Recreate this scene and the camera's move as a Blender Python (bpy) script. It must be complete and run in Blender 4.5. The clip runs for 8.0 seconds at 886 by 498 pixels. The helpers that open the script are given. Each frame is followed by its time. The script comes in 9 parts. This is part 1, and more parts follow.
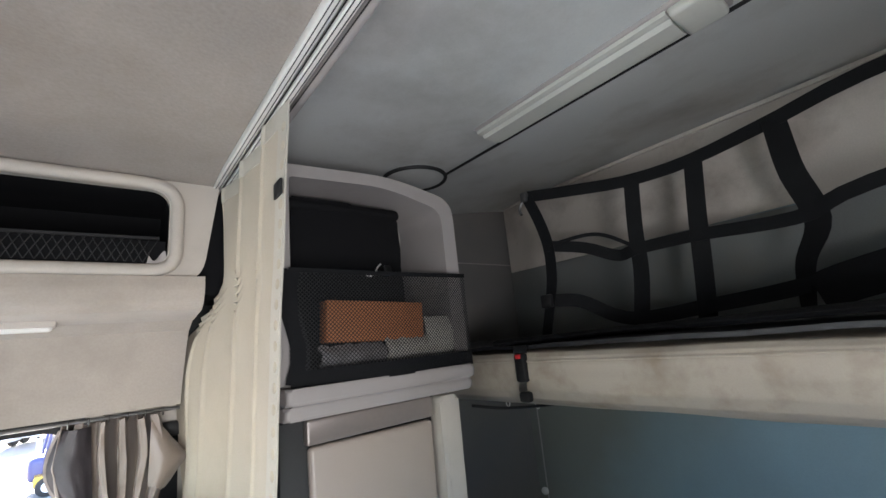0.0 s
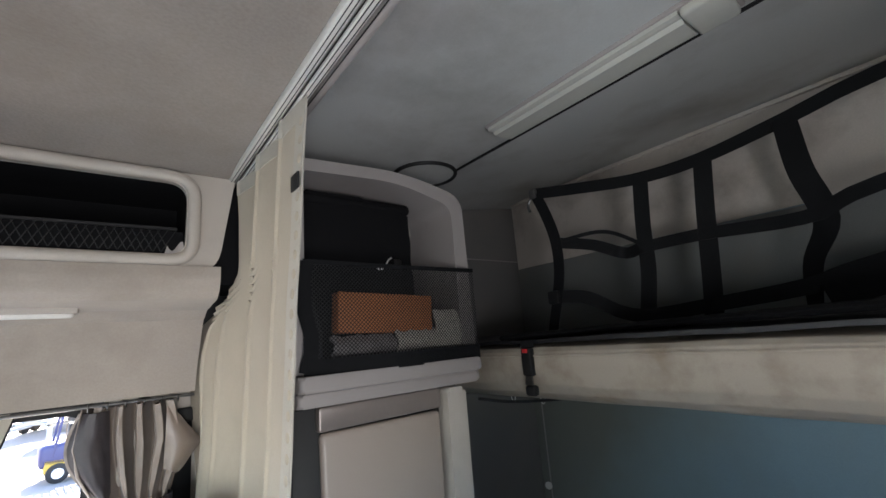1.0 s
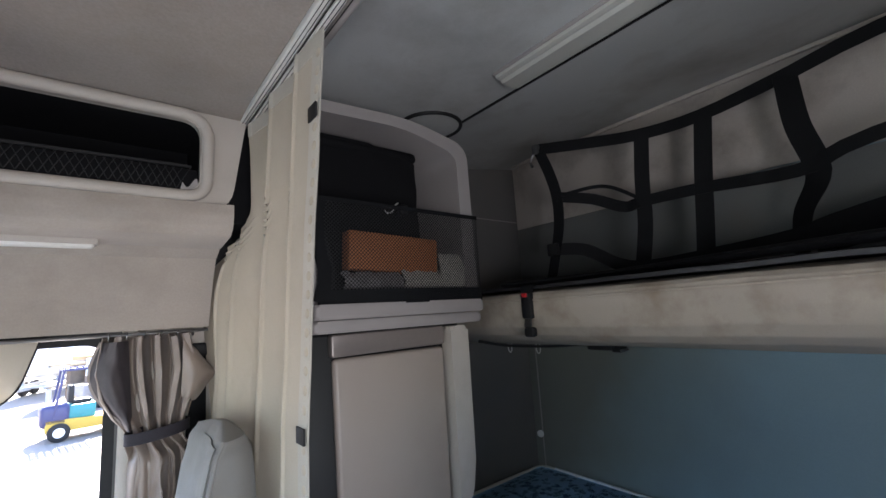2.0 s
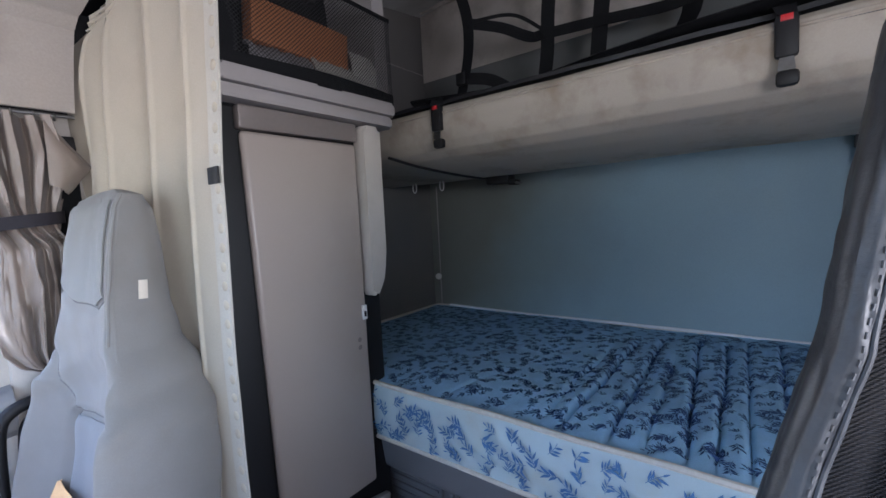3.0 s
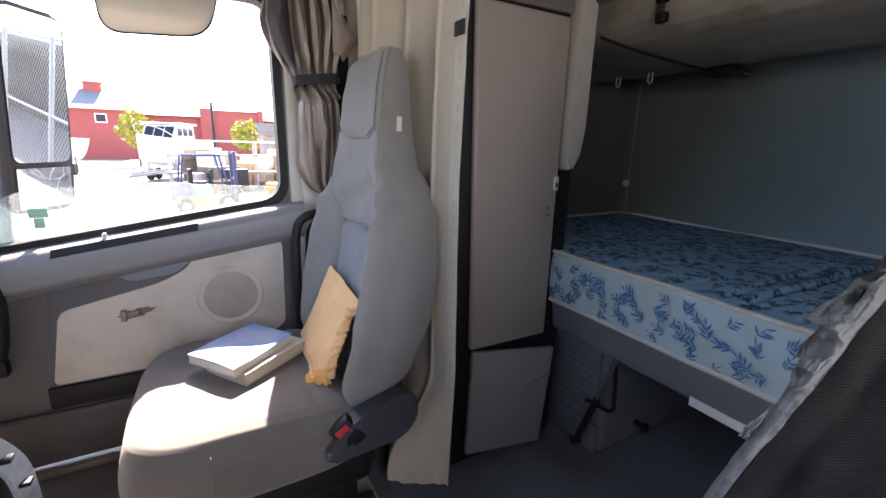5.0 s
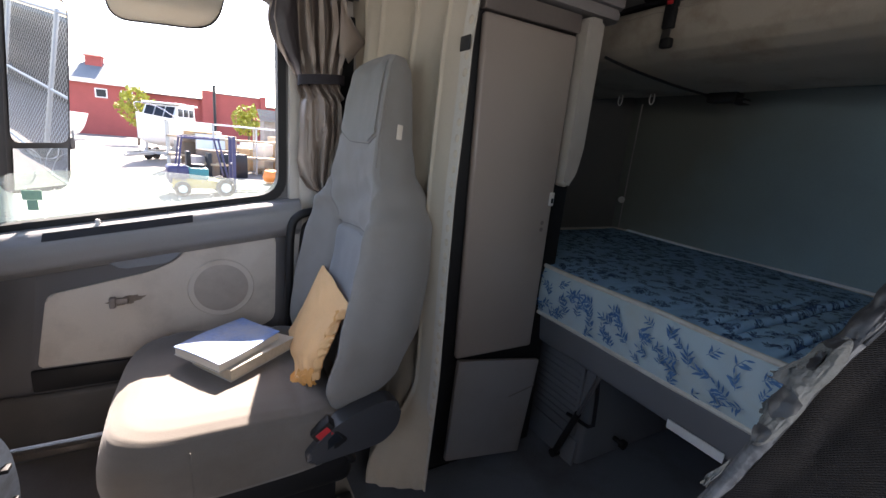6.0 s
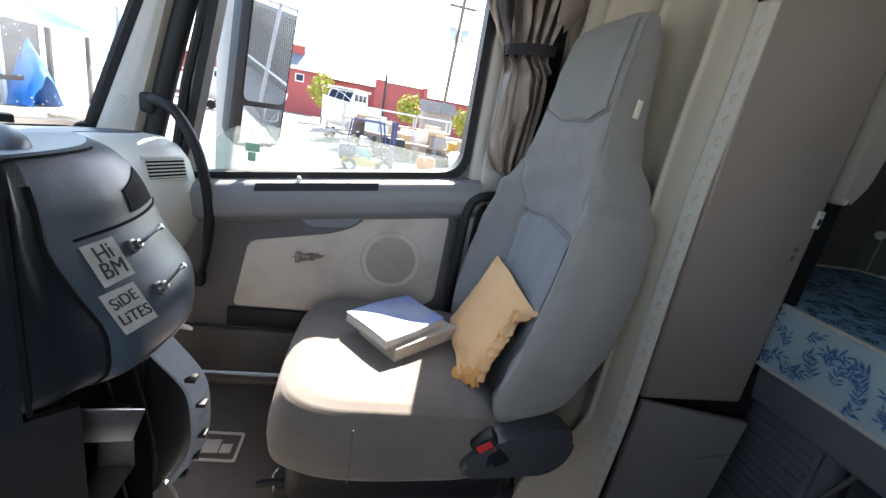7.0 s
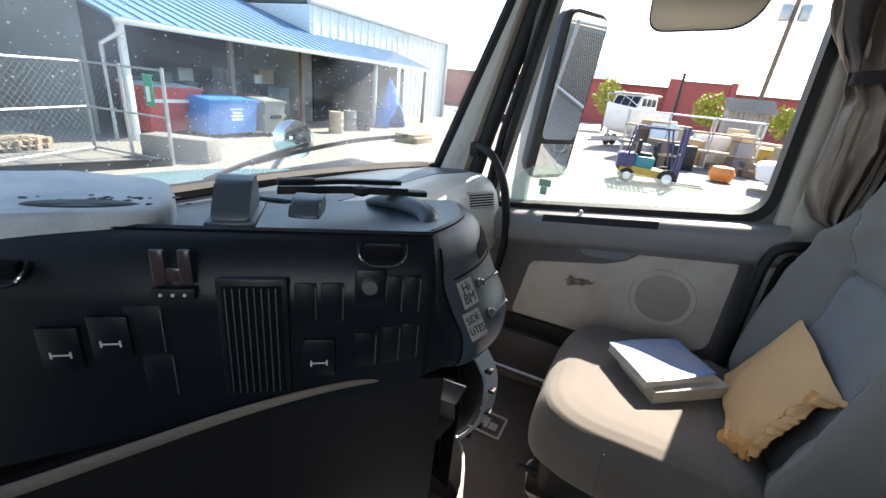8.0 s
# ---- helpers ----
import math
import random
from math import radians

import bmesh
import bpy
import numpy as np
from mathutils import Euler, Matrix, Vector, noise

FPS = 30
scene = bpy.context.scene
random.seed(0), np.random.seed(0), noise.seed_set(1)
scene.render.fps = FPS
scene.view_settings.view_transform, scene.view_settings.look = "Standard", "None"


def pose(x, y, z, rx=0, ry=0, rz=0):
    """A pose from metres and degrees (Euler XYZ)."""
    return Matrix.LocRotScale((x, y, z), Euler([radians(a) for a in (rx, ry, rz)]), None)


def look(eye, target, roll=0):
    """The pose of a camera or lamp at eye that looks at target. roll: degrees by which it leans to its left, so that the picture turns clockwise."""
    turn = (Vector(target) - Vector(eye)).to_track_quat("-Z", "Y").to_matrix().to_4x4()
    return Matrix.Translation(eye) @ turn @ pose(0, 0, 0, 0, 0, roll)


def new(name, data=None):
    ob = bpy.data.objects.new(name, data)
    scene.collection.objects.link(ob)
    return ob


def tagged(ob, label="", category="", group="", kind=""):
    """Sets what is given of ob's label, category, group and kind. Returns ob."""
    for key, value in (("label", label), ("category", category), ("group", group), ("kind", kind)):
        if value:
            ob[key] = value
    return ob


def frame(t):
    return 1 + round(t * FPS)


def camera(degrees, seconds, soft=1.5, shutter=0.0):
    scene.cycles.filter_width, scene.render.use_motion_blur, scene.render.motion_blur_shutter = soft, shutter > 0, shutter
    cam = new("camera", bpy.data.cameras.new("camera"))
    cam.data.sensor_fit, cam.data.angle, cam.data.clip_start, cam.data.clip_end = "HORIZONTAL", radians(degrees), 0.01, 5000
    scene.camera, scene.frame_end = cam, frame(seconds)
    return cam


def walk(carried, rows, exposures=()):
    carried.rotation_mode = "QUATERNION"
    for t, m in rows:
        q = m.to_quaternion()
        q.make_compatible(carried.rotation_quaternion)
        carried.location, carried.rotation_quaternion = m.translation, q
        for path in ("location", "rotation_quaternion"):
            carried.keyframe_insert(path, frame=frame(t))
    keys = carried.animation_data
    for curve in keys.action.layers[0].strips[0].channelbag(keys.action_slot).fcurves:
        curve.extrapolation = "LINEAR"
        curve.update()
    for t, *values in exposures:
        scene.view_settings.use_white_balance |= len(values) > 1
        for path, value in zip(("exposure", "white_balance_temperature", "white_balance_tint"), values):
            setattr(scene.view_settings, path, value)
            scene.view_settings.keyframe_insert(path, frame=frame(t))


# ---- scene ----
cam = camera(92.9, 8.0)
PATH = [
    (0, (0.489, 0.605, 1.52), (1.728, 2.116, 1.944), -5.6),
    (0.5, (0.48, 0.606, 1.517), (1.72, 2.119, 1.929), -4.8),
    (1, (0.471, 0.599, 1.511), (1.689, 2.13, 1.924), -4.6),
    (1.2, (0.461, 0.601, 1.526), (1.68, 2.139, 1.913), -4.4),
    (2.3, (0.411, 0.599, 1.353), (1.665, 2.146, 1.537), -2.2),
    (2.5, (0.391, 0.6, 1.297), (1.674, 2.132, 1.379), -1.1),
    (2.8, (0.368, 0.609, 1.214), (1.829, 1.974, 1.184), -1.8),
    (3, (0.373, 0.627, 1.147), (1.949, 1.849, 0.996), -3),
    (3.2, (0.379, 0.64, 1.109), (2.03, 1.734, 0.831), -3.8),
    (3.5, (0.381, 0.646, 1.084), (2.079, 1.601, 0.631), -5.9),
    (3.7, (0.372, 0.638, 1.078), (2.055, 1.587, 0.558), -5.1),
    (4, (0.336, 0.643, 1.044), (1.985, 1.649, 0.525), -4.6),
    (4.2, (0.312, 0.632, 1.038), (1.812, 1.852, 0.525), -3),
    (4.5, (0.28, 0.605, 1.017), (1.513, 2.108, 0.545), -1.2),
    (4.7, (0.257, 0.579, 1.008), (1.297, 2.22, 0.532), 0.8),
    (5.8, (0.218, 0.553, 1.016), (1.11, 2.277, 0.536), 2),
    (6, (0.235, 0.559, 1.036), (1.208, 2.238, 0.554), 5.4),
    (6.2, (0.223, 0.562, 1.041), (1.216, 2.231, 0.562), 7.8),
    (6.5, (0.2, 0.597, 1.012), (1.007, 2.354, 0.501), 8.8),
    (6.8, (0.178, 0.678, 0.997), (0.723, 2.521, 0.443), 9.9),
    (7, (0.155, 0.735, 0.974), (0.562, 2.607, 0.398), 10.3),
    (7.3, (0.124, 0.75, 0.989), (0.331, 2.647, 0.391), 11.3),
    (7.5, (0.08, 0.73, 1.024), (0.092, 2.626, 0.386), 10.7),
    (7.7, (0.078, 0.678, 1.077), (-0.189, 2.538, 0.391), 9.1),
    (8, (0.125, 0.621, 1.074), (-0.638, 2.325, 0.358), 6),
]
EXPOSURES = [(0.0, 4.3), (1.2, 3.75), (2.3, 3.65), (3.0, 3.95), (3.5, 4.72), (4.0, 4.9), (4.5, 4.15), (4.7, 3.7), (6.0, 2.7), (6.5, 3.15), (7.0, 2.85), (7.5, 2.28), (8.0, 2.1)]
WHITE = [(6600, 15), (6600, 16), (6350, 20), (6250, 23), (6350, 25), (6800, 27), (7100, 24), (7150, 25), (7100, 22), (7050, 20), (6850, 15), (6950, 14), (7000, 14)]
walk(cam, [(t, look(eye, target, roll)) for t, eye, target, roll in PATH], [(t, stops, kelvin, tint) for (t, stops), (kelvin, tint) in zip(EXPOSURES, WHITE)])

# ---- light ----
SUN_WAY = Vector((-0.22, -1.0, -1.06)).normalized()      # the way the sunlight travels
world = bpy.data.worlds.new("world")
scene.world = world
world.use_nodes = True
wn = world.node_tree.nodes
sky = wn.new("ShaderNodeTexSky")
sky.sky_type, sky.sun_disc = "NISHITA", False
sky.sun_elevation = math.asin(-SUN_WAY.z)
sky.sun_rotation = math.atan2(-SUN_WAY.x, -SUN_WAY.y)
wn["Background"].inputs["Strength"].default_value = 0.12
world.node_tree.links.new(sky.outputs["Color"], wn["Background"].inputs["Color"])
sun = new("sun", bpy.data.lights.new("sun", "SUN"))
sun.data.energy, sun.data.angle, sun.data.color = 4.5, radians(0.5), (1.0, 0.95, 0.87)
sun.matrix_world = look((3, 12, 14), Vector((3, 12, 14)) + SUN_WAY)

# added area lamp for daylight through the unseen driver's window, turned off the dash
opening = new("driver_window_light", bpy.data.lights.new("driver_window_light", "AREA"))
opening.data.shape, opening.data.size, opening.data.size_y = "RECTANGLE", 0.48, 0.55
opening.data.energy, opening.data.color = 0.9, (0.90, 0.97, 1.0)
opening.matrix_world = look((0.36, 0.0, 1.13), (0.62, 0.85, 1.08))

# ---- building helpers ----
def thing(name, at, label, category, group="", kind=""):
    ob = new(name)
    ob.location = at
    ob.empty_display_size = 0.05
    return tagged(ob, label, category, group, kind)


def part(name, bm, material, parent=None, label="", smooth=40, **tags):
    """Links a bmesh, built in world places, as one mesh under its thing."""
    data = bpy.data.meshes.new(name)
    bmesh.ops.recalc_face_normals(bm, faces=bm.faces)
    bm.to_mesh(data)
    bm.free()
    if smooth:
        data.polygons.foreach_set("use_smooth", [True] * len(data.polygons))
        data.set_sharp_from_angle(angle=radians(smooth))
    data.materials.append(material)
    ob = new(name, data)
    if parent is not None:
        ob.parent = parent
        if parent.parent is None:
            ob.matrix_parent_inverse = Matrix.Translation(-Vector(parent.location))
    if label or tags:
        tagged(ob, label, **tags)
    return ob


def joined(*bms):
    out = bmesh.new()
    for b in bms:
        data = bpy.data.meshes.new("tmp")
        b.to_mesh(data)
        b.free()
        out.from_mesh(data)
        bpy.data.meshes.remove(data)
    return out


def moved(bm, m):
    bm.transform(m)
    return bm


def shaped(bm, fn):
    """The mesh with each of its points moved by fn."""
    for v in bm.verts:
        v.co = fn(v.co)
    return bm


def box(lo, hi, bevel=0.0, seg=2):
    """A box between two corners with rounded edges."""
    bm = bmesh.new()
    bmesh.ops.create_cube(bm, size=1)
    lo, hi = Vector(lo), Vector(hi)
    size = hi - lo
    bm.transform(Matrix.Translation((lo + hi) / 2) @ Matrix.Diagonal((*size, 1)))
    if bevel:
        bmesh.ops.bevel(bm, geom=list(bm.edges), offset=min(bevel, min(abs(v) for v in size) * 0.49), segments=seg, profile=0.5, affect="EDGES")
    return bm


def rounded(pts, r, seg=5):
    """A polygon's corners rounded off: r is one radius or one for each corner."""
    out = []
    n = len(pts)
    for i, p in enumerate(pts):
        p, a, b = Vector(p), Vector(pts[i - 1]), Vector(pts[(i + 1) % n])
        rr = r[i] if isinstance(r, (list, tuple)) else r
        da, db = (a - p), (b - p)
        k = min(rr, da.length * 0.49, db.length * 0.49)
        if k <= 1e-6:
            out.append(p)
            continue
        s, e = p + da.normalized() * k, p + db.normalized() * k
        for j in range(seg + 1):
            t = j / seg
            out.append(s * (1 - t) ** 2 + p * 2 * t * (1 - t) + e * t ** 2)
    return out


def solid(loop, depth, bevel=0.0, seg=2):
    """A flat loop of 3D points pushed out by a vector, its rims rounded."""
    bm = bmesh.new()
    a = [bm.verts.new(p) for p in loop]
    b = [bm.verts.new(Vector(p) + Vector(depth)) for p in loop]
    n = len(a)
    fa, fb = bm.faces.new(a), bm.faces.new(list(reversed(b)))
    for i in range(n):
        bm.faces.new((a[i], b[i], b[(i + 1) % n], a[(i + 1) % n]))
    if bevel:
        rim = [e for e in bm.edges if sum(f in (fa, fb) for f in e.link_faces) == 1]
        bmesh.ops.bevel(bm, geom=rim, offset=bevel, segments=seg, profile=0.5, affect="EDGES")
    return bm


def ring(outer, inner, depth):
    """A plate with a hole: two loops of equal count, pushed out by a vector."""
    bm = bmesh.new()
    d = Vector(depth)
    oa, ia = [bm.verts.new(p) for p in outer], [bm.verts.new(p) for p in inner]
    ob, ib = [bm.verts.new(Vector(p) + d) for p in outer], [bm.verts.new(Vector(p) + d) for p in inner]
    n = len(oa)
    for i in range(n):
        j = (i + 1) % n
        bm.faces.new((oa[i], oa[j], ia[j], ia[i]))
        bm.faces.new((ob[j], ob[i], ib[i], ib[j]))
        bm.faces.new((oa[j], oa[i], ob[i], ob[j]))
        bm.faces.new((ia[i], ia[j], ib[j], ib[i]))
    return bm


def sheet(fn, nu, nv, thick=0.0, closed_u=False):
    """A grid of points fn(u, v), u and v from 0 to 1, given a thickness."""
    bm = bmesh.new()
    rows = [[bm.verts.new(fn(i / nu, j / nv)) for i in range(nu + (0 if closed_u else 1))] for j in range(nv + 1)]
    for j in range(nv):
        for i in range(nu):
            k = (i + 1) % len(rows[j])
            bm.faces.new((rows[j][i], rows[j][k], rows[j + 1][k], rows[j + 1][i]))
    if thick:
        bm.normal_update()
        front = list(bm.faces)
        rim = [e for e in bm.edges if e.is_boundary]
        back = {v: bm.verts.new(v.co - v.normal * thick) for v in list(bm.verts)}
        sides = []
        for e in rim:
            face = e.link_faces[0]
            loop = next(k for k in face.loops if k.edge == e)
            p, q = loop.vert, loop.link_loop_next.vert
            sides.append((q, p, back[p], back[q]))
        for face in front:
            bm.faces.new([back[v] for v in reversed(face.verts)])
        for quad in sides:
            bm.faces.new(quad)
    return bm


def smooth_line(pts, n=24):
    """A soft line through the points (Catmull-Rom)."""
    p = [Vector(q) for q in pts]
    p = [p[0] * 2 - p[1]] + p + [p[-1] * 2 - p[-2]]
    out = []
    for k in range(n + 1):
        s = k / n * (len(p) - 3)
        i = min(int(s), len(p) - 4)
        t = s - i
        a, b, c, d = p[i:i + 4]
        out.append(0.5 * ((2 * b) + (c - a) * t + (2 * a - 5 * b + 4 * c - d) * t * t + (3 * b - a - 3 * c + d) * t ** 3))
    return out


def sweep(pts, profile, up=(0, 0, 1), ups=None, taper=None, closed=False):
    """A profile of (side, up) points drawn along a line."""
    bm = bmesh.new()
    pts = [Vector(p) for p in pts]
    n = len(pts)
    loops = []
    for i, p in enumerate(pts):
        d = (pts[(i + 1) % n] - pts[i - 1]) if closed else (pts[min(i + 1, n - 1)] - pts[max(i - 1, 0)])
        d.normalize()
        u = Vector(ups[i] if ups else up)
        side = d.cross(u)
        if side.length < 1e-4:
            side = d.cross(Vector((1, 0.01, 0)))
        side.normalize()
        v = side.cross(d).normalized()
        k = taper[i] if taper else 1
        loops.append([bm.verts.new(p + side * a * k + v * b * k) for a, b in profile])
    m = len(profile)
    for i in range(n if closed else n - 1):
        A, B = loops[i], loops[(i + 1) % n]
        for j in range(m):
            bm.faces.new((A[j], A[(j + 1) % m], B[(j + 1) % m], B[j]))
    if not closed:
        bm.faces.new(list(reversed(loops[0])))
        bm.faces.new(loops[-1])
    return bm


def circle(r, n=10, ry=None):
    return [(r * math.cos(2 * math.pi * i / n), (ry or r) * math.sin(2 * math.pi * i / n)) for i in range(n)]


def tube(pts, r, n=10, up=(0, 0, 1), closed=False):
    return sweep(pts, circle(r, n), up=up, closed=closed)


def band(w, t):
    return [(-w / 2, -t / 2), (w / 2, -t / 2), (w / 2, t / 2), (-w / 2, t / 2)]


def lathe(profile, at, axis=(0, 0, 1), n=24):
    """Points (radius, height) turned about an axis."""
    bm = bmesh.new()
    q = Vector((0, 0, 1)).rotation_difference(Vector(axis)).to_matrix()
    loops = []
    for r, h in profile:
        if r < 1e-6:
            loops.append([bm.verts.new(Vector(at) + q @ Vector((0, 0, h)))])
        else:
            loops.append([bm.verts.new(Vector(at) + q @ Vector((r * math.cos(2 * math.pi * i / n), r * math.sin(2 * math.pi * i / n), h))) for i in range(n)])
    for A, B in zip(loops, loops[1:]):
        for i in range(n):
            j = (i + 1) % n
            f = [A[i % len(A)], A[j % len(A)], B[j % len(B)], B[i % len(B)]]
            f = list(dict.fromkeys(f))
            if len(f) > 2:
                bm.faces.new(f)
    for L in (loops[0], loops[-1]):
        if len(L) > 2:
            bm.faces.new(L)
    return bm


def mix(a, b, t):
    return a + (b - a) * t


def along(line, u):
    t = max(0.0, min(1.0, u)) * (len(line) - 1)
    i = min(int(t), len(line) - 2)
    return line[i].lerp(line[i + 1], t - i)


def soft(t):
    t = max(0.0, min(1.0, t))
    return t * t * (3 - 2 * t)


def wob(x, y=0.0, z=0.0):
    return noise.noise(Vector((x, y, z)))


def letters(name, text, size, m, material, parent, depth=0.0006):
    """Flat raised letters in the built-in font, as a mesh."""
    cu = bpy.data.curves.new(name, "FONT")
    cu.body, cu.size, cu.extrude, cu.align_x, cu.align_y = text, size, depth, "CENTER", "CENTER"
    tmp = bpy.data.objects.new(name, cu)
    scene.collection.objects.link(tmp)
    dg = bpy.context.evaluated_depsgraph_get()
    data = bpy.data.meshes.new_from_object(tmp.evaluated_get(dg))
    bpy.data.objects.remove(tmp)
    bm = bmesh.new()
    bm.from_mesh(data)
    bpy.data.meshes.remove(data)
    bm.transform(m)
    return part(name, bm, material, parent, smooth=0)

# ---- materials ----
def surf(name, base, rough=0.6, metal=0.0, var=0.12, scale=6.0, fine=120.0, bump=0.15, stain=None, stain_amount=0.0, stain_scale=2.5, weave=0.0, spec=0.5, gap=0.0015, sheen=0.0, yarn=0.0):
    """A surface with grain, a broad unevenness, optional stains of another colour and an optional woven relief."""
    m = bpy.data.materials.new(name)
    m.use_nodes = True
    nt = m.node_tree
    n, link = nt.nodes, nt.links.new
    p = n["Principled BSDF"]
    p.inputs["Roughness"].default_value = rough
    p.inputs["Metallic"].default_value = metal
    p.inputs["Specular IOR Level"].default_value = spec
    if sheen:
        p.inputs["Sheen Weight"].default_value = sheen
    co = n.new("ShaderNodeTexCoord")
    broad, grain = n.new("ShaderNodeTexNoise"), n.new("ShaderNodeTexNoise")
    broad.inputs["Scale"].default_value, broad.inputs["Detail"].default_value = scale, 5
    grain.inputs["Scale"].default_value, grain.inputs["Detail"].default_value = fine, 3
    for t in (broad, grain):
        link(co.outputs["Object"], t.inputs["Vector"])
    both = n.new("ShaderNodeMix")
    both.data_type = "FLOAT"
    both.inputs["Factor"].default_value = 0.45
    link(broad.outputs["Fac"], both.inputs["A"])
    link(grain.outputs["Fac"], both.inputs["B"])
    ramp = n.new("ShaderNodeValToRGB")
    lo, hi = [c * (1 - var) for c in base], [min(1, c * (1 + var)) for c in base]
    ramp.color_ramp.elements[0].position, ramp.color_ramp.elements[1].position = 0.3, 0.7
    ramp.color_ramp.elements[0].color, ramp.color_ramp.elements[1].color = (*lo, 1), (*hi, 1)
    link(both.outputs["Result"], ramp.inputs["Fac"])
    colour = ramp.outputs["Color"]
    if stain:
        st = n.new("ShaderNodeTexNoise")
        st.inputs["Scale"].default_value, st.inputs["Detail"].default_value, st.inputs["Roughness"].default_value = stain_scale, 7, 0.62
        link(co.outputs["Object"], st.inputs["Vector"])
        sr = n.new("ShaderNodeValToRGB")
        sr.color_ramp.elements[0].position, sr.color_ramp.elements[1].position = 0.48, 0.72
        sr.color_ramp.elements[0].color, sr.color_ramp.elements[1].color = (0, 0, 0, 1), (stain_amount,) * 3 + (1,)
        link(st.outputs["Fac"], sr.inputs["Fac"])
        mx = n.new("ShaderNodeMix")
        mx.data_type = "RGBA"
        link(sr.outputs["Color"], mx.inputs["Factor"])
        link(colour, mx.inputs["A"])
        mx.inputs["B"].default_value = (*stain, 1)
        colour = mx.outputs["Result"]
    link(colour, p.inputs["Base Color"])
    rr = n.new("ShaderNodeMapRange")
    rr.inputs["To Min"].default_value, rr.inputs["To Max"].default_value = max(0.02, rough - 0.12), min(1, rough + 0.12)
    link(broad.outputs["Fac"], rr.inputs["Value"])
    link(rr.outputs["Result"], p.inputs["Roughness"])
    height = grain.outputs["Fac"]
    if weave:
        w1, w2 = n.new("ShaderNodeTexWave"), n.new("ShaderNodeTexWave")
        w1.bands_direction, w2.bands_direction = "Z", "DIAGONAL"
        for w in (w1, w2):
            w.inputs["Scale"].default_value, w.inputs["Distortion"].default_value = weave, 0.6
            link(co.outputs["Object"], w.inputs["Vector"])
        add = n.new("ShaderNodeMath")
        add.operation = "ADD"
        link(w1.outputs["Fac"], add.inputs[0])
        link(w2.outputs["Fac"], add.inputs[1])
        add2 = n.new("ShaderNodeMath")
        add2.operation = "ADD"
        link(add.outputs[0], add2.inputs[0])
        link(height, add2.inputs[1])
        height = add2.outputs[0]
        if yarn:
            shade = n.new("ShaderNodeMapRange")
            shade.inputs["From Max"].default_value = 2.0
            shade.inputs["To Min"].default_value, shade.inputs["To Max"].default_value = 1 - yarn, 1 + yarn
            link(add.outputs[0], shade.inputs["Value"])
            tone = n.new("ShaderNodeVectorMath")
            tone.operation = "SCALE"
            link(colour, tone.inputs[0])
            link(shade.outputs["Result"], tone.inputs["Scale"])
            link(tone.outputs[0], p.inputs["Base Color"])
    if bump:
        b = n.new("ShaderNodeBump")
        b.inputs["Strength"].default_value, b.inputs["Distance"].default_value = bump, gap
        link(height, b.inputs["Height"])
        link(b.outputs["Normal"], p.inputs["Normal"])
    return m


def glass(name, tint, rough=0.0, strength=1.0):
    """Thin clear glass: light passes straight on, and a mirror image lies over it by Fresnel."""
    m = bpy.data.materials.new(name)
    m.use_nodes = True
    nt = m.node_tree
    n, link = nt.nodes, nt.links.new
    n.remove(n["Principled BSDF"])
    clear, shine, fr, mixer = n.new("ShaderNodeBsdfTransparent"), n.new("ShaderNodeBsdfGlossy"), n.new("ShaderNodeLayerWeight"), n.new("ShaderNodeMixShader")
    clear.inputs["Color"].default_value = (*tint, 1)
    shine.inputs["Roughness"].default_value = rough
    steep, amount = n.new("ShaderNodeMath"), n.new("ShaderNodeMath")
    steep.operation, amount.operation = "POWER", "MULTIPLY_ADD"
    steep.inputs[1].default_value = 5.0
    amount.inputs[1].default_value, amount.inputs[2].default_value = 0.6, 0.045
    link(fr.outputs["Facing"], steep.inputs[0])
    link(steep.outputs[0], amount.inputs[0])
    link(amount.outputs[0], mixer.inputs["Fac"])
    link(clear.outputs["BSDF"], mixer.inputs[1])
    link(shine.outputs["BSDF"], mixer.inputs[2])
    link(mixer.outputs["Shader"], n["Material Output"].inputs["Surface"])
    return m


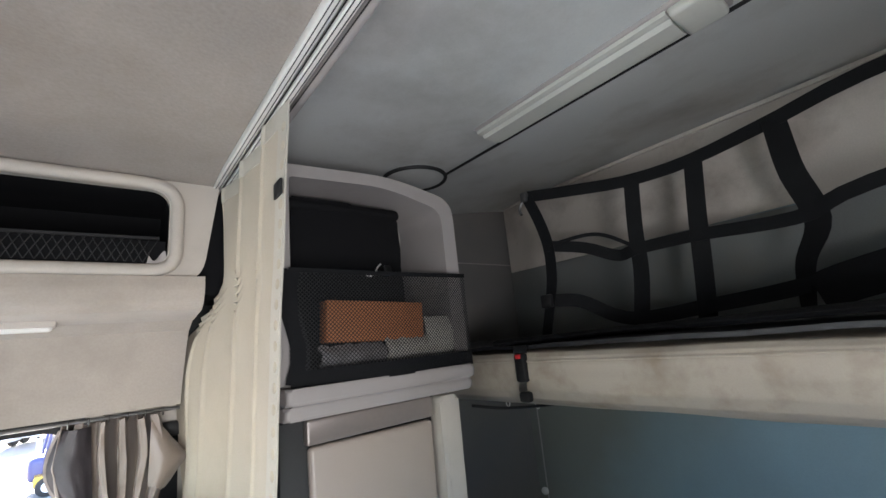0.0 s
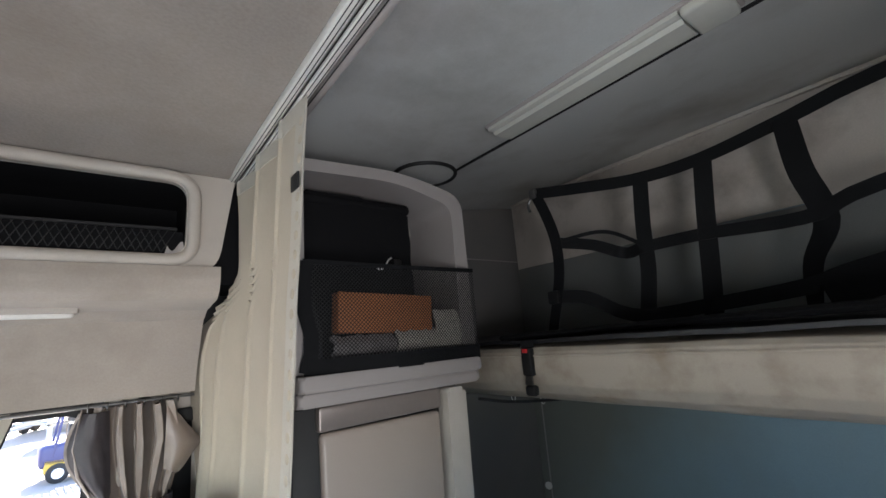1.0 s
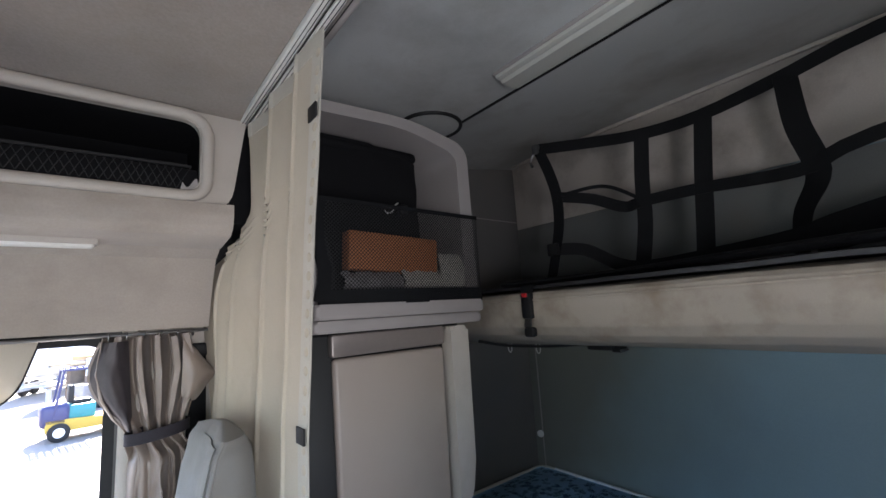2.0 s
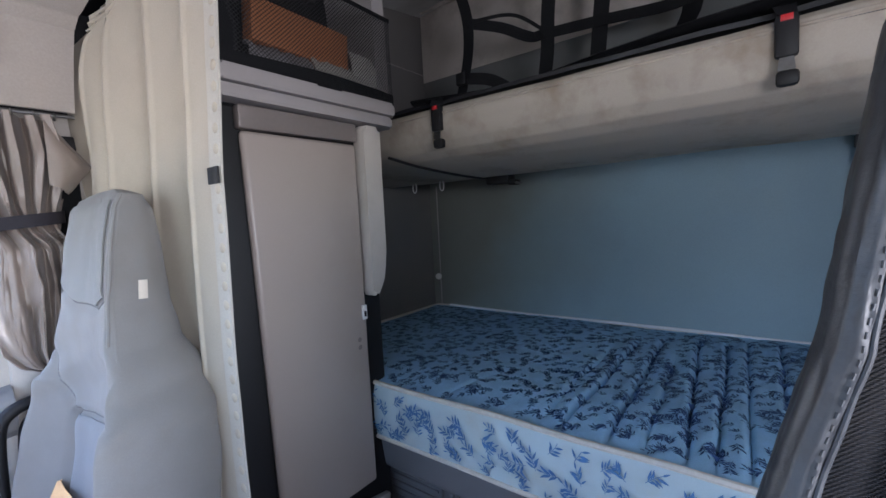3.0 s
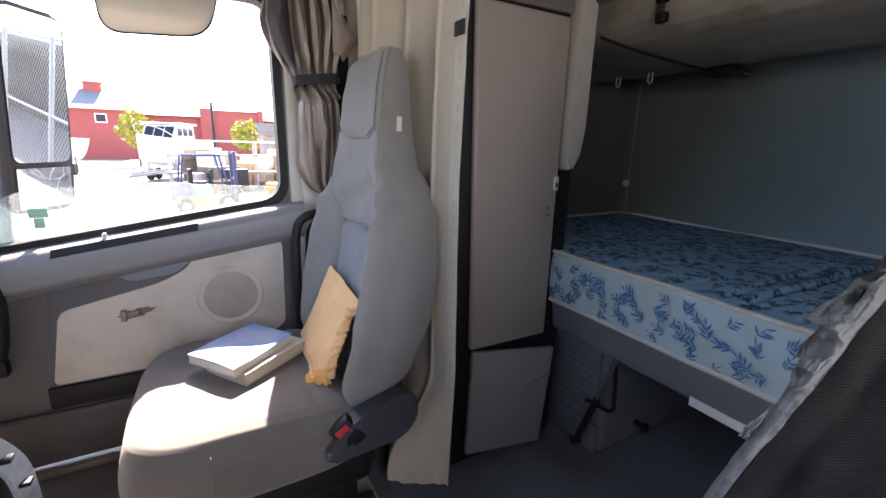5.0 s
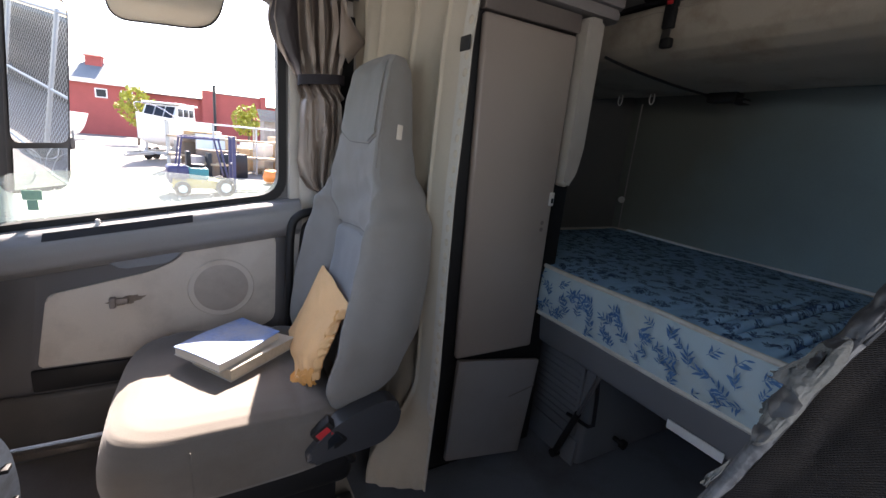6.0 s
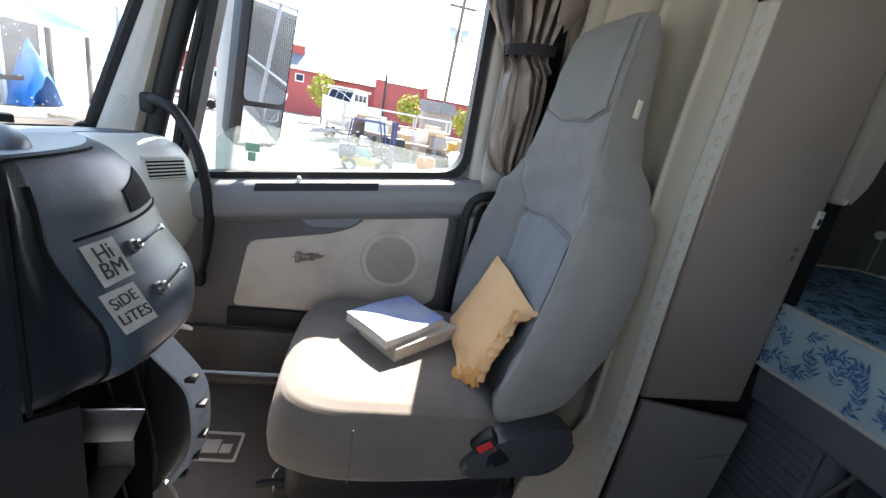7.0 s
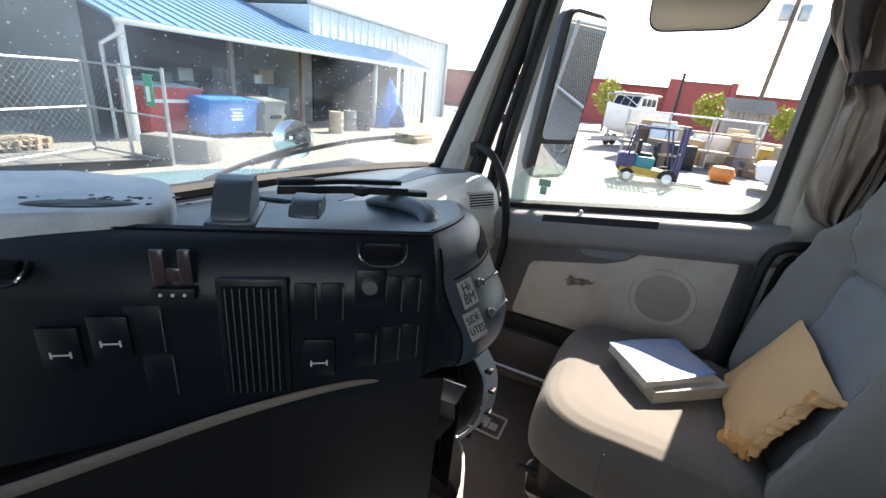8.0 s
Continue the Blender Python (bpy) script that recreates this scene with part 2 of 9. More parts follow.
def dusty_glass(name, tint, dust=0.16):
    """Glass with a film of dust, smears and specks that scatters some light."""
    m = glass(name, tint)
    nt = m.node_tree
    n, link = nt.nodes, nt.links.new
    out = n["Material Output"]
    old = out.inputs["Surface"].links[0].from_socket
    film = n.new("ShaderNodeBsdfDiffuse")
    film.inputs["Color"].default_value = (0.75, 0.78, 0.8, 1)
    trans = n.new("ShaderNodeBsdfTranslucent")
    trans.inputs["Color"].default_value = (0.75, 0.78, 0.8, 1)
    two = n.new("ShaderNodeMixShader")
    link(film.outputs["BSDF"], two.inputs[1])
    link(trans.outputs["BSDF"], two.inputs[2])
    co, smear, speck = n.new("ShaderNodeTexCoord"), n.new("ShaderNodeTexNoise"), n.new("ShaderNodeTexVoronoi")
    smear.inputs["Scale"].default_value, smear.inputs["Detail"].default_value = 3.0, 6
    speck.inputs["Scale"].default_value = 70
    for t in (smear, speck):
        link(co.outputs["Object"], t.inputs["Vector"])
    a = n.new("ShaderNodeMapRange")
    a.inputs["From Min"].default_value, a.inputs["From Max"].default_value, a.inputs["To Max"].default_value = 0.35, 0.75, dust
    link(smear.outputs["Fac"], a.inputs["Value"])
    b = n.new("ShaderNodeMapRange")
    b.inputs["From Min"].default_value, b.inputs["From Max"].default_value = 0.17, 0.05
    b.inputs["To Min"].default_value, b.inputs["To Max"].default_value = 0.0, 0.55
    link(speck.outputs["Distance"], b.inputs["Value"])
    s = n.new("ShaderNodeMath")
    s.operation = "ADD"
    link(a.outputs["Result"], s.inputs[0])
    link(b.outputs["Result"], s.inputs[1])
    top = n.new("ShaderNodeMixShader")
    link(s.outputs[0], top.inputs["Fac"])
    link(old, top.inputs[1])
    link(two.outputs["Shader"], top.inputs[2])
    link(top.outputs["Shader"], out.inputs["Surface"])
    return m


HEADLINER = surf("headliner_fabric", (0.275, 0.238, 0.212), 0.95, var=0.15, scale=6, fine=170, bump=0.4, stain=(0.20, 0.16, 0.13), stain_amount=0.6, stain_scale=3.2, sheen=0.2)
HEADER_FELT = surf("header_felt", (0.385, 0.340, 0.298), 0.9, var=0.10, scale=5, fine=220, bump=0.25, stain=(0.22, 0.18, 0.15), stain_amount=0.5, stain_scale=4, sheen=0.15)
SLEEPER_ROOF = surf("sleeper_roof_vinyl", (0.50, 0.51, 0.50), 0.42, var=0.06, scale=3, fine=200, bump=0.15, stain=(0.20, 0.175, 0.15), stain_amount=0.6, stain_scale=2.4)
SLEEPER_SIDE = surf("sleeper_side_vinyl", (0.15, 0.145, 0.14), 0.6, var=0.10, scale=5, fine=260, bump=0.25, stain=(0.20, 0.17, 0.14), stain_amount=0.4)
WALL_BEIGE = surf("rear_wall_beige", (0.54, 0.49, 0.445), 0.75, var=0.09, scale=4, fine=240, bump=0.2, stain=(0.16, 0.12, 0.095), stain_amount=0.6, stain_scale=4)
TRIM_BEIGE = surf("beige_trim_plastic", (0.47, 0.43, 0.385), 0.6, var=0.07, scale=6, fine=420, bump=0.18, stain=(0.28, 0.25, 0.21), stain_amount=0.4, stain_scale=4)
PLASTIC_GREY = surf("grey_cabinet_plastic", (0.325, 0.30, 0.29), 0.5, var=0.05, scale=5, fine=500, bump=0.12, stain=(0.22, 0.19, 0.17), stain_amount=0.35, stain_scale=5)
CABINET_DOOR = surf("cabinet_door_laminate", (0.375, 0.318, 0.28), 0.42, var=0.06, scale=2, fine=600, bump=0.08, stain=(0.25, 0.19, 0.15), stain_amount=0.4, stain_scale=1.6)
CABINET_STRIP = surf("brown_metallic_strip", (0.24, 0.205, 0.19), 0.38, 0.25, var=0.05, bump=0.06)
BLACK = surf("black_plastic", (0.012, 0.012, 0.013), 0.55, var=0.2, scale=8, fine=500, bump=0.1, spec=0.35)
# near-black; in gaps and hollows it puts their shade into the colour
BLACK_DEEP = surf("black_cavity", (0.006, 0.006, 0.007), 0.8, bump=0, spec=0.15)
RUBBER = surf("black_rubber_seal", (0.015, 0.015, 0.016), 0.6, var=0.15, bump=0.15, spec=0.3)
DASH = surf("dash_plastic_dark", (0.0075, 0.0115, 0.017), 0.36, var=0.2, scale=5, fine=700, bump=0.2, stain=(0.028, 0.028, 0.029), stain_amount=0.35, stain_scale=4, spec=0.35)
# paler grey that paints the glint along the switch edges
EDGE_GLINT = surf("switch_edge_glint", (0.085, 0.090, 0.098), 0.35, var=0.3, scale=60, bump=0.05)
# the dark dash plastic with the bluish sky sheen mixed into its base
DASH_END = surf("dash_end_sheen_plastic", (0.052, 0.074, 0.100), 0.33, var=0.12, scale=5, fine=700, bump=0.2, stain=(0.06, 0.07, 0.08), stain_amount=0.4, stain_scale=6)
LABEL_PAPER = surf("grubby_label_paper", (0.40, 0.40, 0.39), 0.7, var=0.15, scale=60, bump=0.1)
# likewise lifted and blued for the sky reflected in the top
DASH_TOP = surf("dash_top_sheen_plastic", (0.060, 0.082, 0.105), 0.36, var=0.12, scale=5, fine=700, bump=0.2, stain=(0.065, 0.075, 0.085), stain_amount=0.5, stain_scale=5)
RIM_PLASTIC = surf("chalky_blue_plastic", (0.50, 0.56, 0.62), 0.55, var=0.1, scale=14, bump=0.1, stain=(0.16, 0.14, 0.12), stain_amount=0.6, stain_scale=16)
DASH_LIGHT = surf("dash_light_plastic", (0.70, 0.68, 0.60), 0.5, var=0.06, scale=5, fine=600, bump=0.15)
DOOR_GREY = surf("door_grey_plastic", (0.108, 0.103, 0.104), 0.5, var=0.12, scale=5, fine=600, bump=0.2, stain=(0.13, 0.122, 0.115), stain_amount=0.35)
DOOR_LOW = surf("door_kick_plastic", (0.075, 0.070, 0.068), 0.6, var=0.15, scale=6, fine=400, bump=0.2, stain=(0.14, 0.125, 0.11), stain_amount=0.4, stain_scale=7)
DOOR_TAN = surf("door_tan_insert", (0.60, 0.54, 0.465), 0.75, var=0.07, scale=6, fine=500, bump=0.2, stain=(0.24, 0.2, 0.17), stain_amount=0.45, stain_scale=5)
GRIME = surf("greasy_grime", (0.17, 0.135, 0.105), 0.6, var=0.35, scale=40, fine=200, bump=0.1)
SCUFF = surf("scuffed_threshold", (0.16, 0.135, 0.115), 0.5, var=0.2, scale=14, fine=200, bump=0.2)
# the door's grey made lighter, with the sun on the sill painted in
SILL_LIT = surf("sill_sunlit_grey", (0.215, 0.213, 0.216), 0.42, var=0.1, scale=5, fine=600, bump=0.2, stain=(0.15, 0.145, 0.14), stain_amount=0.4)
DOOR_BLUE = surf("door_pull_plastic", (0.17, 0.19, 0.22), 0.4, var=0.06, bump=0.1)
SEAT_GREY = surf("seat_cover_fabric", (0.215, 0.206, 0.195), 0.9, var=0.08, scale=7, fine=500, bump=0.3, stain=(0.17, 0.15, 0.13), stain_amount=0.55, stain_scale=4, weave=260, sheen=0.15)
RECLINER = surf("recliner_plastic", (0.050, 0.052, 0.058), 0.4, var=0.1, bump=0.15)
SEAT_SEAM = surf("seat_seam_thread", (0.150, 0.144, 0.140), 0.9, var=0.1, bump=0.1)
# the backrest's cloth with stains, base darkened to temper the sun patch
SEAT_SQUAB = surf("darkened_squab_fabric", (0.150, 0.134, 0.117), 0.9, var=0.1, scale=6, fine=500, bump=0.35, stain=(0.115, 0.097, 0.080), stain_amount=0.75, stain_scale=5, sheen=0.15)
SEAT_PATCH = surf("seat_patch_fabric", (0.196, 0.196, 0.184), 0.9, var=0.08, fine=500, bump=0.3, weave=260, sheen=0.15)
SEAT_BLUE = surf("seat_insert_fabric", (0.215, 0.220, 0.226), 0.9, var=0.08, scale=7, fine=500, bump=0.3, weave=260, sheen=0.15)
CURTAIN = surf("curtain_cloth", (0.435, 0.380, 0.300), 0.85, var=0.09, scale=5, fine=420, bump=0.2, stain=(0.33, 0.28, 0.215), stain_amount=0.5, stain_scale=4, sheen=0.1)
CURTAIN_HEM = surf("curtain_hem_cloth", (0.45, 0.42, 0.365), 0.85, var=0.08, scale=30, fine=300, bump=0.3)
CURTAIN_DARK = surf("window_curtain_cloth", (0.240, 0.190, 0.160), 0.36, var=0.09, scale=8, fine=420, bump=0.25, stain=(0.2, 0.17, 0.14), stain_amount=0.3, sheen=0.15)
# dark copy of the curtain cloth for the shade inside its folds
CURTAIN_BACK = surf("window_curtain_shaded", (0.06, 0.052, 0.058), 0.5, var=0.15, scale=8, bump=0.1)
WEBBING = surf("black_webbing", (0.008, 0.0083, 0.0095), 0.58, var=0.25, scale=60, fine=700, bump=0.3, weave=420, spec=0.14)
TIE_CLOTH = surf("dark_tie_cloth", (0.020, 0.017, 0.022), 0.7, var=0.2, scale=30, bump=0.2, spec=0.3)
PAD_DARK = surf("dark_pad_vinyl", (0.014, 0.014, 0.016), 0.5, var=0.25, scale=12, bump=0.3)
WALL_PAD = surf("grey_wall_pad_vinyl", (0.175, 0.182, 0.18), 0.6, var=0.1, scale=5, fine=260, bump=0.25, stain=(0.20, 0.17, 0.14), stain_amount=0.4, stain_scale=5)
BUNK_CLOTH = surf("bunk_vinyl_beige", (0.41, 0.362, 0.30), 0.6, var=0.06, scale=4, fine=320, bump=0.2, stain=(0.20, 0.14, 0.09), stain_amount=0.85, stain_scale=5.5)
MATTRESS = surf("mattress_ticking", (0.46, 0.58, 0.615), 0.85, var=0.06, scale=10, fine=500, bump=0.25, stain=(0.46, 0.43, 0.33), stain_amount=0.6, stain_scale=5)
MATTRESS_TOP = surf("mattress_top_ticking", (0.315, 0.575, 0.79), 0.85, var=0.14, scale=22, fine=500, bump=0.25)
LEAF_INK = surf("leaf_print_blue", (0.080, 0.20, 0.40), 0.85, var=0.2, bump=0)
LEAF_INK_TOP = surf("leaf_print_navy", (0.040, 0.098, 0.225), 0.85, var=0.25, bump=0)
PIPING_WHITE = surf("shiny_white_piping", (0.82, 0.85, 0.88), 0.22, var=0.05, scale=30, bump=0.05, spec=0.8)
PIPING = surf("mattress_piping", (0.62, 0.59, 0.52), 0.8, var=0.1, scale=30, bump=0.2)
BASE_GREY = surf("bunk_base_plastic", (0.15, 0.155, 0.165), 0.5, var=0.08, fine=600, bump=0.2)
FLOOR = surf("sleeper_floor_vinyl", (0.15, 0.16, 0.175), 0.6, var=0.14, scale=4, fine=260, bump=0.3, stain=(0.07, 0.055, 0.045), stain_amount=0.75, stain_scale=3)
CAB_MAT = surf("cab_floor_mat", (0.075, 0.058, 0.047), 0.75, var=0.14, scale=6, fine=260, bump=0.35, stain=(0.15, 0.13, 0.115), stain_amount=0.5)
CHROME = surf("worn_chrome", (0.62, 0.62, 0.62), 0.22, 1.0, var=0.1, bump=0.05)
STEEL = surf("dull_steel", (0.30, 0.30, 0.30), 0.42, 1.0, var=0.15, bump=0.1)
WHITE_PL = surf("white_plastic", (0.70, 0.69, 0.66), 0.5, var=0.06, bump=0.08)
PAPER = surf("white_paper", (0.50, 0.48, 0.43), 0.85, var=0.04, fine=300, bump=0.1)
PAPER_EDGE = surf("page_edges", (0.46, 0.40, 0.31), 0.9, var=0.1, scale=60, bump=0.3)
# blue cover; the whitish blotches paint the sun patch on it
COVER_BLUE = surf("book_cover_blue", (0.19, 0.31, 0.60), 0.35, var=0.25, scale=14, bump=0.05, stain=(0.46, 0.49, 0.55), stain_amount=1.0, stain_scale=6)
MANILA = surf("manila_paper", (0.85, 0.51, 0.24), 0.75, var=0.07, scale=9, fine=250, bump=0.15)
MANILA_DARK = surf("manila_inside", (0.70, 0.34, 0.10), 0.75, var=0.12, scale=20, bump=0.3)
CARD_ORANGE = surf("orange_cardboard", (0.50, 0.19, 0.075), 0.75, var=0.08, bump=0.15)
RED_PL = surf("red_button_plastic", (0.55, 0.03, 0.035), 0.35, var=0.1, bump=0)
VINYL_BLACK = surf("black_seat_vinyl", (0.033, 0.034, 0.037), 0.42, var=0.15, scale=14, fine=300, bump=0.2, stain=(0.10, 0.10, 0.10), stain_amount=0.35, stain_scale=14, spec=0.4)
SEAT_WEAVE = surf("black_seat_weave", (0.0175, 0.0170, 0.0180), 0.8, var=0.2, scale=9, fine=500, bump=0.6, stain=(0.042, 0.035, 0.030), stain_amount=0.6, stain_scale=9, weave=300, spec=0.08, yarn=0.22)
THREAD = surf("pale_thread", (0.045, 0.046, 0.049), 0.7, var=0.2, scale=60, bump=0.1)
STITCH = surf("worn_welt_vinyl", (0.042, 0.044, 0.048), 0.45, var=0.25, scale=40, bump=0.3, stain=(0.03, 0.03, 0.032), stain_amount=0.95, stain_scale=45, spec=0.3)
WORN_VINYL = surf("vinyl_worn_to_its_backing", (0.105, 0.108, 0.115), 0.6, var=0.3, scale=40, fine=220, bump=0.6, stain=(0.024, 0.024, 0.027), stain_amount=1.0, stain_scale=70, spec=0.3)
FOAM = surf("torn_foam", (0.128, 0.129, 0.122), 0.95, var=0.12, scale=25, fine=140, bump=0.7, gap=0.004, stain=(0.070, 0.068, 0.060), stain_amount=0.8, stain_scale=30)
DASH_STRIP = surf("dash_tan_strip", (0.21, 0.175, 0.14), 0.6, var=0.15, scale=9, bump=0.15)
FILM_GREY = surf("grey_pouch_film", (0.22, 0.21, 0.21), 0.35, var=0.3, scale=30, bump=0.3)
LAMP_LENS = surf("frosted_lamp_lens", (0.46, 0.46, 0.42), 0.35, var=0.04, bump=0.05)
SPEAKER_CLOTH = surf("speaker_grille_grey", (0.42, 0.37, 0.32), 0.8, var=0.12, scale=30, fine=900, bump=0.6)
MIRROR = bpy.data.materials.new("mirror_silver")
MIRROR.use_nodes = True
for socket, value in (("Base Color", (0.72, 0.75, 0.77, 1)), ("Metallic", 1.0), ("Roughness", 0.0)):
    MIRROR.node_tree.nodes["Principled BSDF"].inputs[socket].default_value = value
VISOR_CLOTH = surf("visor_cloth", (0.66, 0.61, 0.53), 0.85, var=0.06, scale=6, fine=420, bump=0.15)
vt_nodes, vt_link = VISOR_CLOTH.node_tree.nodes, VISOR_CLOTH.node_tree.links.new
vt_glow, vt_mix = vt_nodes.new("ShaderNodeBsdfTranslucent"), vt_nodes.new("ShaderNodeMixShader")
vt_glow.inputs["Color"].default_value, vt_mix.inputs["Fac"].default_value = (0.52, 0.48, 0.41, 1), 0.35
vt_link(vt_nodes["Principled BSDF"].outputs["BSDF"], vt_mix.inputs[1])
vt_link(vt_glow.outputs["BSDF"], vt_mix.inputs[2])
vt_link(vt_mix.outputs["Shader"], vt_nodes["Material Output"].inputs["Surface"])
PANE_GLASS = dusty_glass("dusty_window_glass", (0.82, 0.92, 0.87), 0.12)
STICKER_GREEN = surf("green_sticker", (0.26, 0.46, 0.34), 0.4, var=0.15, bump=0)
WINDSHIELD = dusty_glass("windshield_glass", (0.74, 0.82, 0.81), 0.40)

# the rear wall: cloudy grey-olive towards the passenger side and the top, bluer elsewhere
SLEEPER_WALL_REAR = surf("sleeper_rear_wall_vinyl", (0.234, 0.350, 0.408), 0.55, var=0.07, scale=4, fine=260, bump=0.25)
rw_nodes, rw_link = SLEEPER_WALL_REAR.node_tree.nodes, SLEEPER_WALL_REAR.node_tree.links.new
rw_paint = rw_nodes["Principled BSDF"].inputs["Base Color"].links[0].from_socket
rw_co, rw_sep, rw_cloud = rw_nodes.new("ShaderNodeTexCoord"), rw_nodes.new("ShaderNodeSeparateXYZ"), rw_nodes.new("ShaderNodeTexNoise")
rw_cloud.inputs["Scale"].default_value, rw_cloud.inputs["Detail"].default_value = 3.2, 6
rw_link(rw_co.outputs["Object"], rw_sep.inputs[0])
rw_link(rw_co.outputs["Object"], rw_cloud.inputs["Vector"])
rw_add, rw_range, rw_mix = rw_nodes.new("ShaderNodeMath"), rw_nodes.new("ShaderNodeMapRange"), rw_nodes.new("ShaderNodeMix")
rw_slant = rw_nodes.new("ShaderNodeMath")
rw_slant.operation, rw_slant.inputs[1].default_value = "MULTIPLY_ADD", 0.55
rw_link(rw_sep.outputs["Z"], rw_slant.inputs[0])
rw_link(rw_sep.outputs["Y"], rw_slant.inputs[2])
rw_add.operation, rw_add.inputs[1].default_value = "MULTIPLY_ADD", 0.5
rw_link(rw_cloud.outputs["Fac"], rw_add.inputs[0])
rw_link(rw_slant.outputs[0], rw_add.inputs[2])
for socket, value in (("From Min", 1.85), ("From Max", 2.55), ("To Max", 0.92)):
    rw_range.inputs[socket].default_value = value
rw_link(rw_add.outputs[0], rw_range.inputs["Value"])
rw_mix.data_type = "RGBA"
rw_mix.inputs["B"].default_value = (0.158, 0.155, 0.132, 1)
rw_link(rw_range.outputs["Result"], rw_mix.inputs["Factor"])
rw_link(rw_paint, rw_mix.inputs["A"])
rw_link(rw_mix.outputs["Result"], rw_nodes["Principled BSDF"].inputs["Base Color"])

# ---- the cab's shell ----
FLOOR_Z, DOOR_Y, REAR_X = 0.07, 2.0, 2.04

part("floor", box((-0.95, -0.05, 0.0), (2.10, 2.08, FLOOR_Z)), FLOOR, label="worn blue-grey vinyl floor of a truck cab", category="floor", kind="structure")

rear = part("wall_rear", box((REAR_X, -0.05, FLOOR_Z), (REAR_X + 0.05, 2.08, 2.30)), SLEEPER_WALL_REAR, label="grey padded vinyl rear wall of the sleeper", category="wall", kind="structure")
part("panel", box((REAR_X - 0.006, 0.05, 1.81), (REAR_X - 0.0005, 1.983, 2.17), 0.004), WALL_BEIGE, rear, "beige upper panel with dark stains")
part("panel", box((REAR_X - 0.006, 0.05, 1.40), (REAR_X - 0.0005, 1.983, 1.806), 0.004), WALL_PAD, rear, "grey vinyl pad above the upper bunk")
part("seam", tube([(REAR_X - 0.003, 1.94, z) for z in (0.7, 1.0, 1.3)], 0.003, 6, up=(0, 1, 0)), PLASTIC_GREY, rear, "thin pale corner seam")

# rounded pull knob in the corner behind the bunk
knob_base = thing("coat_knob", (2.02, 1.95, 0.85), "small pale plastic knob in the sleeper's rear corner", "knob")
part("stem", lathe([(0.006, 0), (0.006, 0.02)], (2.035, 1.945, 0.852), (-1, -0.5, 0), 10), WHITE_PL, knob_base)
part("cap", lathe([(0, -0.004), (0.013, 0), (0.016, 0.006), (0.010, 0.012), (0, 0.013)], (2.018, 1.937, 0.852), (-1, -0.5, 0), 14), WHITE_PL, knob_base)

side = part("wall_side_passenger", box((0.74, 1.985, FLOOR_Z), (REAR_X, 2.08, 2.30)), SLEEPER_SIDE, label="dark grey vinyl side wall of the sleeper", category="wall", kind="structure")
part("seam", box((1.25, 1.981, 1.846), (REAR_X, 1.9855, 1.850)), PLASTIC_GREY, side)
part("wall_side_driver", box((0.74, -0.05, FLOOR_Z), (REAR_X, 0.03, 2.30)), SLEEPER_SIDE, label="dark grey vinyl side wall of the sleeper", category="wall", kind="structure")

# sleeper roof: a flat middle, a fold line and a panel that rises to the rear wall
ROOF_Z = 2.03


def sleeper_roof(u, v):
    y = mix(-0.05, 2.0, v)
    x = mix(0.735, REAR_X + 0.02, u)
    z = ROOF_Z + 0.03 + (0.0 if x < 1.30 else (x - 1.30) * 0.155)
    z -= 0.14 * max(0.0, abs(y - 1.02) - 0.72) ** 1.5
    z += 0.004 * wob(x * 3, y * 3)
    return Vector((x, y, z))


part("ceiling_sleeper", sheet(sleeper_roof, 30, 30, 0.03), SLEEPER_ROOF, label="smooth grey moulded sleeper ceiling with faint scuffs", category="ceiling", kind="structure")
part("trim", sweep([(1.302 + 0.002 * wob(k), 0.02 + k * 0.1, ROOF_Z - 0.003) for k in range(20)], band(0.005, 0.006)), BLACK, label="thin dark joint line across the sleeper ceiling", category="trim", kind="structure")
part("trim", sweep([(2.0, 0.05 + k * 0.1, ROOF_Z + 0.095) for k in range(20)], band(0.012, 0.012)), WALL_BEIGE, label="pale edging where the ceiling meets the rear wall", category="trim", kind="structure")


def cab_roof(u, v):
    x = mix(-0.20, 0.70, u)
    y = mix(0.0, 1.76, v)
    z = 1.985 - 0.05 * max(0, -x + 0.1) ** 1.5 - 0.30 * max(0.0, y - 1.50) ** 2
    return Vector((x, y, z + 0.003 * wob(x * 4, y * 4)))


part("ceiling_cab", sheet(cab_roof, 20, 30, 0.03), HEADLINER, label="beige felt headliner over the seats with grime marks", category="ceiling", kind="structure")
part("ceiling_step", box((0.70, 0.0, 1.955), (0.738, 2.0, 2.06), 0.004), SLEEPER_ROOF, label="step between the cab and sleeper ceilings", category="ceiling", kind="structure")
part("wall_roof_front", box((-0.55, -0.05, 1.50), (-0.19, 2.05, 2.0), 0.02), HEADLINER, label="beige felt header above the windshield", category="wall", kind="structure")

# passenger side above the door: storage fascia and the recessed header under it
X0, X1 = -0.35, 0.655
hole_lo, hole_hi = (-0.12, 1.742), (0.592, 1.915)
outer = [(X0, 1.70), (X1 + 0.004, 1.70), (X1 + 0.045, 1.985), (X0, 1.985)]
inner = [hole_lo, (hole_hi[0], hole_lo[1]), hole_hi, (hole_lo[0], hole_hi[1])]
ro = rounded([Vector((x, 1.70, z)) for x, z in outer], [0.01, 0.06, 0.004, 0.01], 6)
ri = rounded([Vector((x, 1.70, z)) for x, z in inner], [0.03, 0.035, 0.045, 0.03], 6)
fascia = part("wall_header_storage", ring(ro, ri, (0, 0.012, 0)), TRIM_BEIGE, label="beige moulded fascia with an open storage pocket over the door", category="wall", kind="structure")
lip_in = [p + Vector((0, -0.006, 0)) for p in ri]
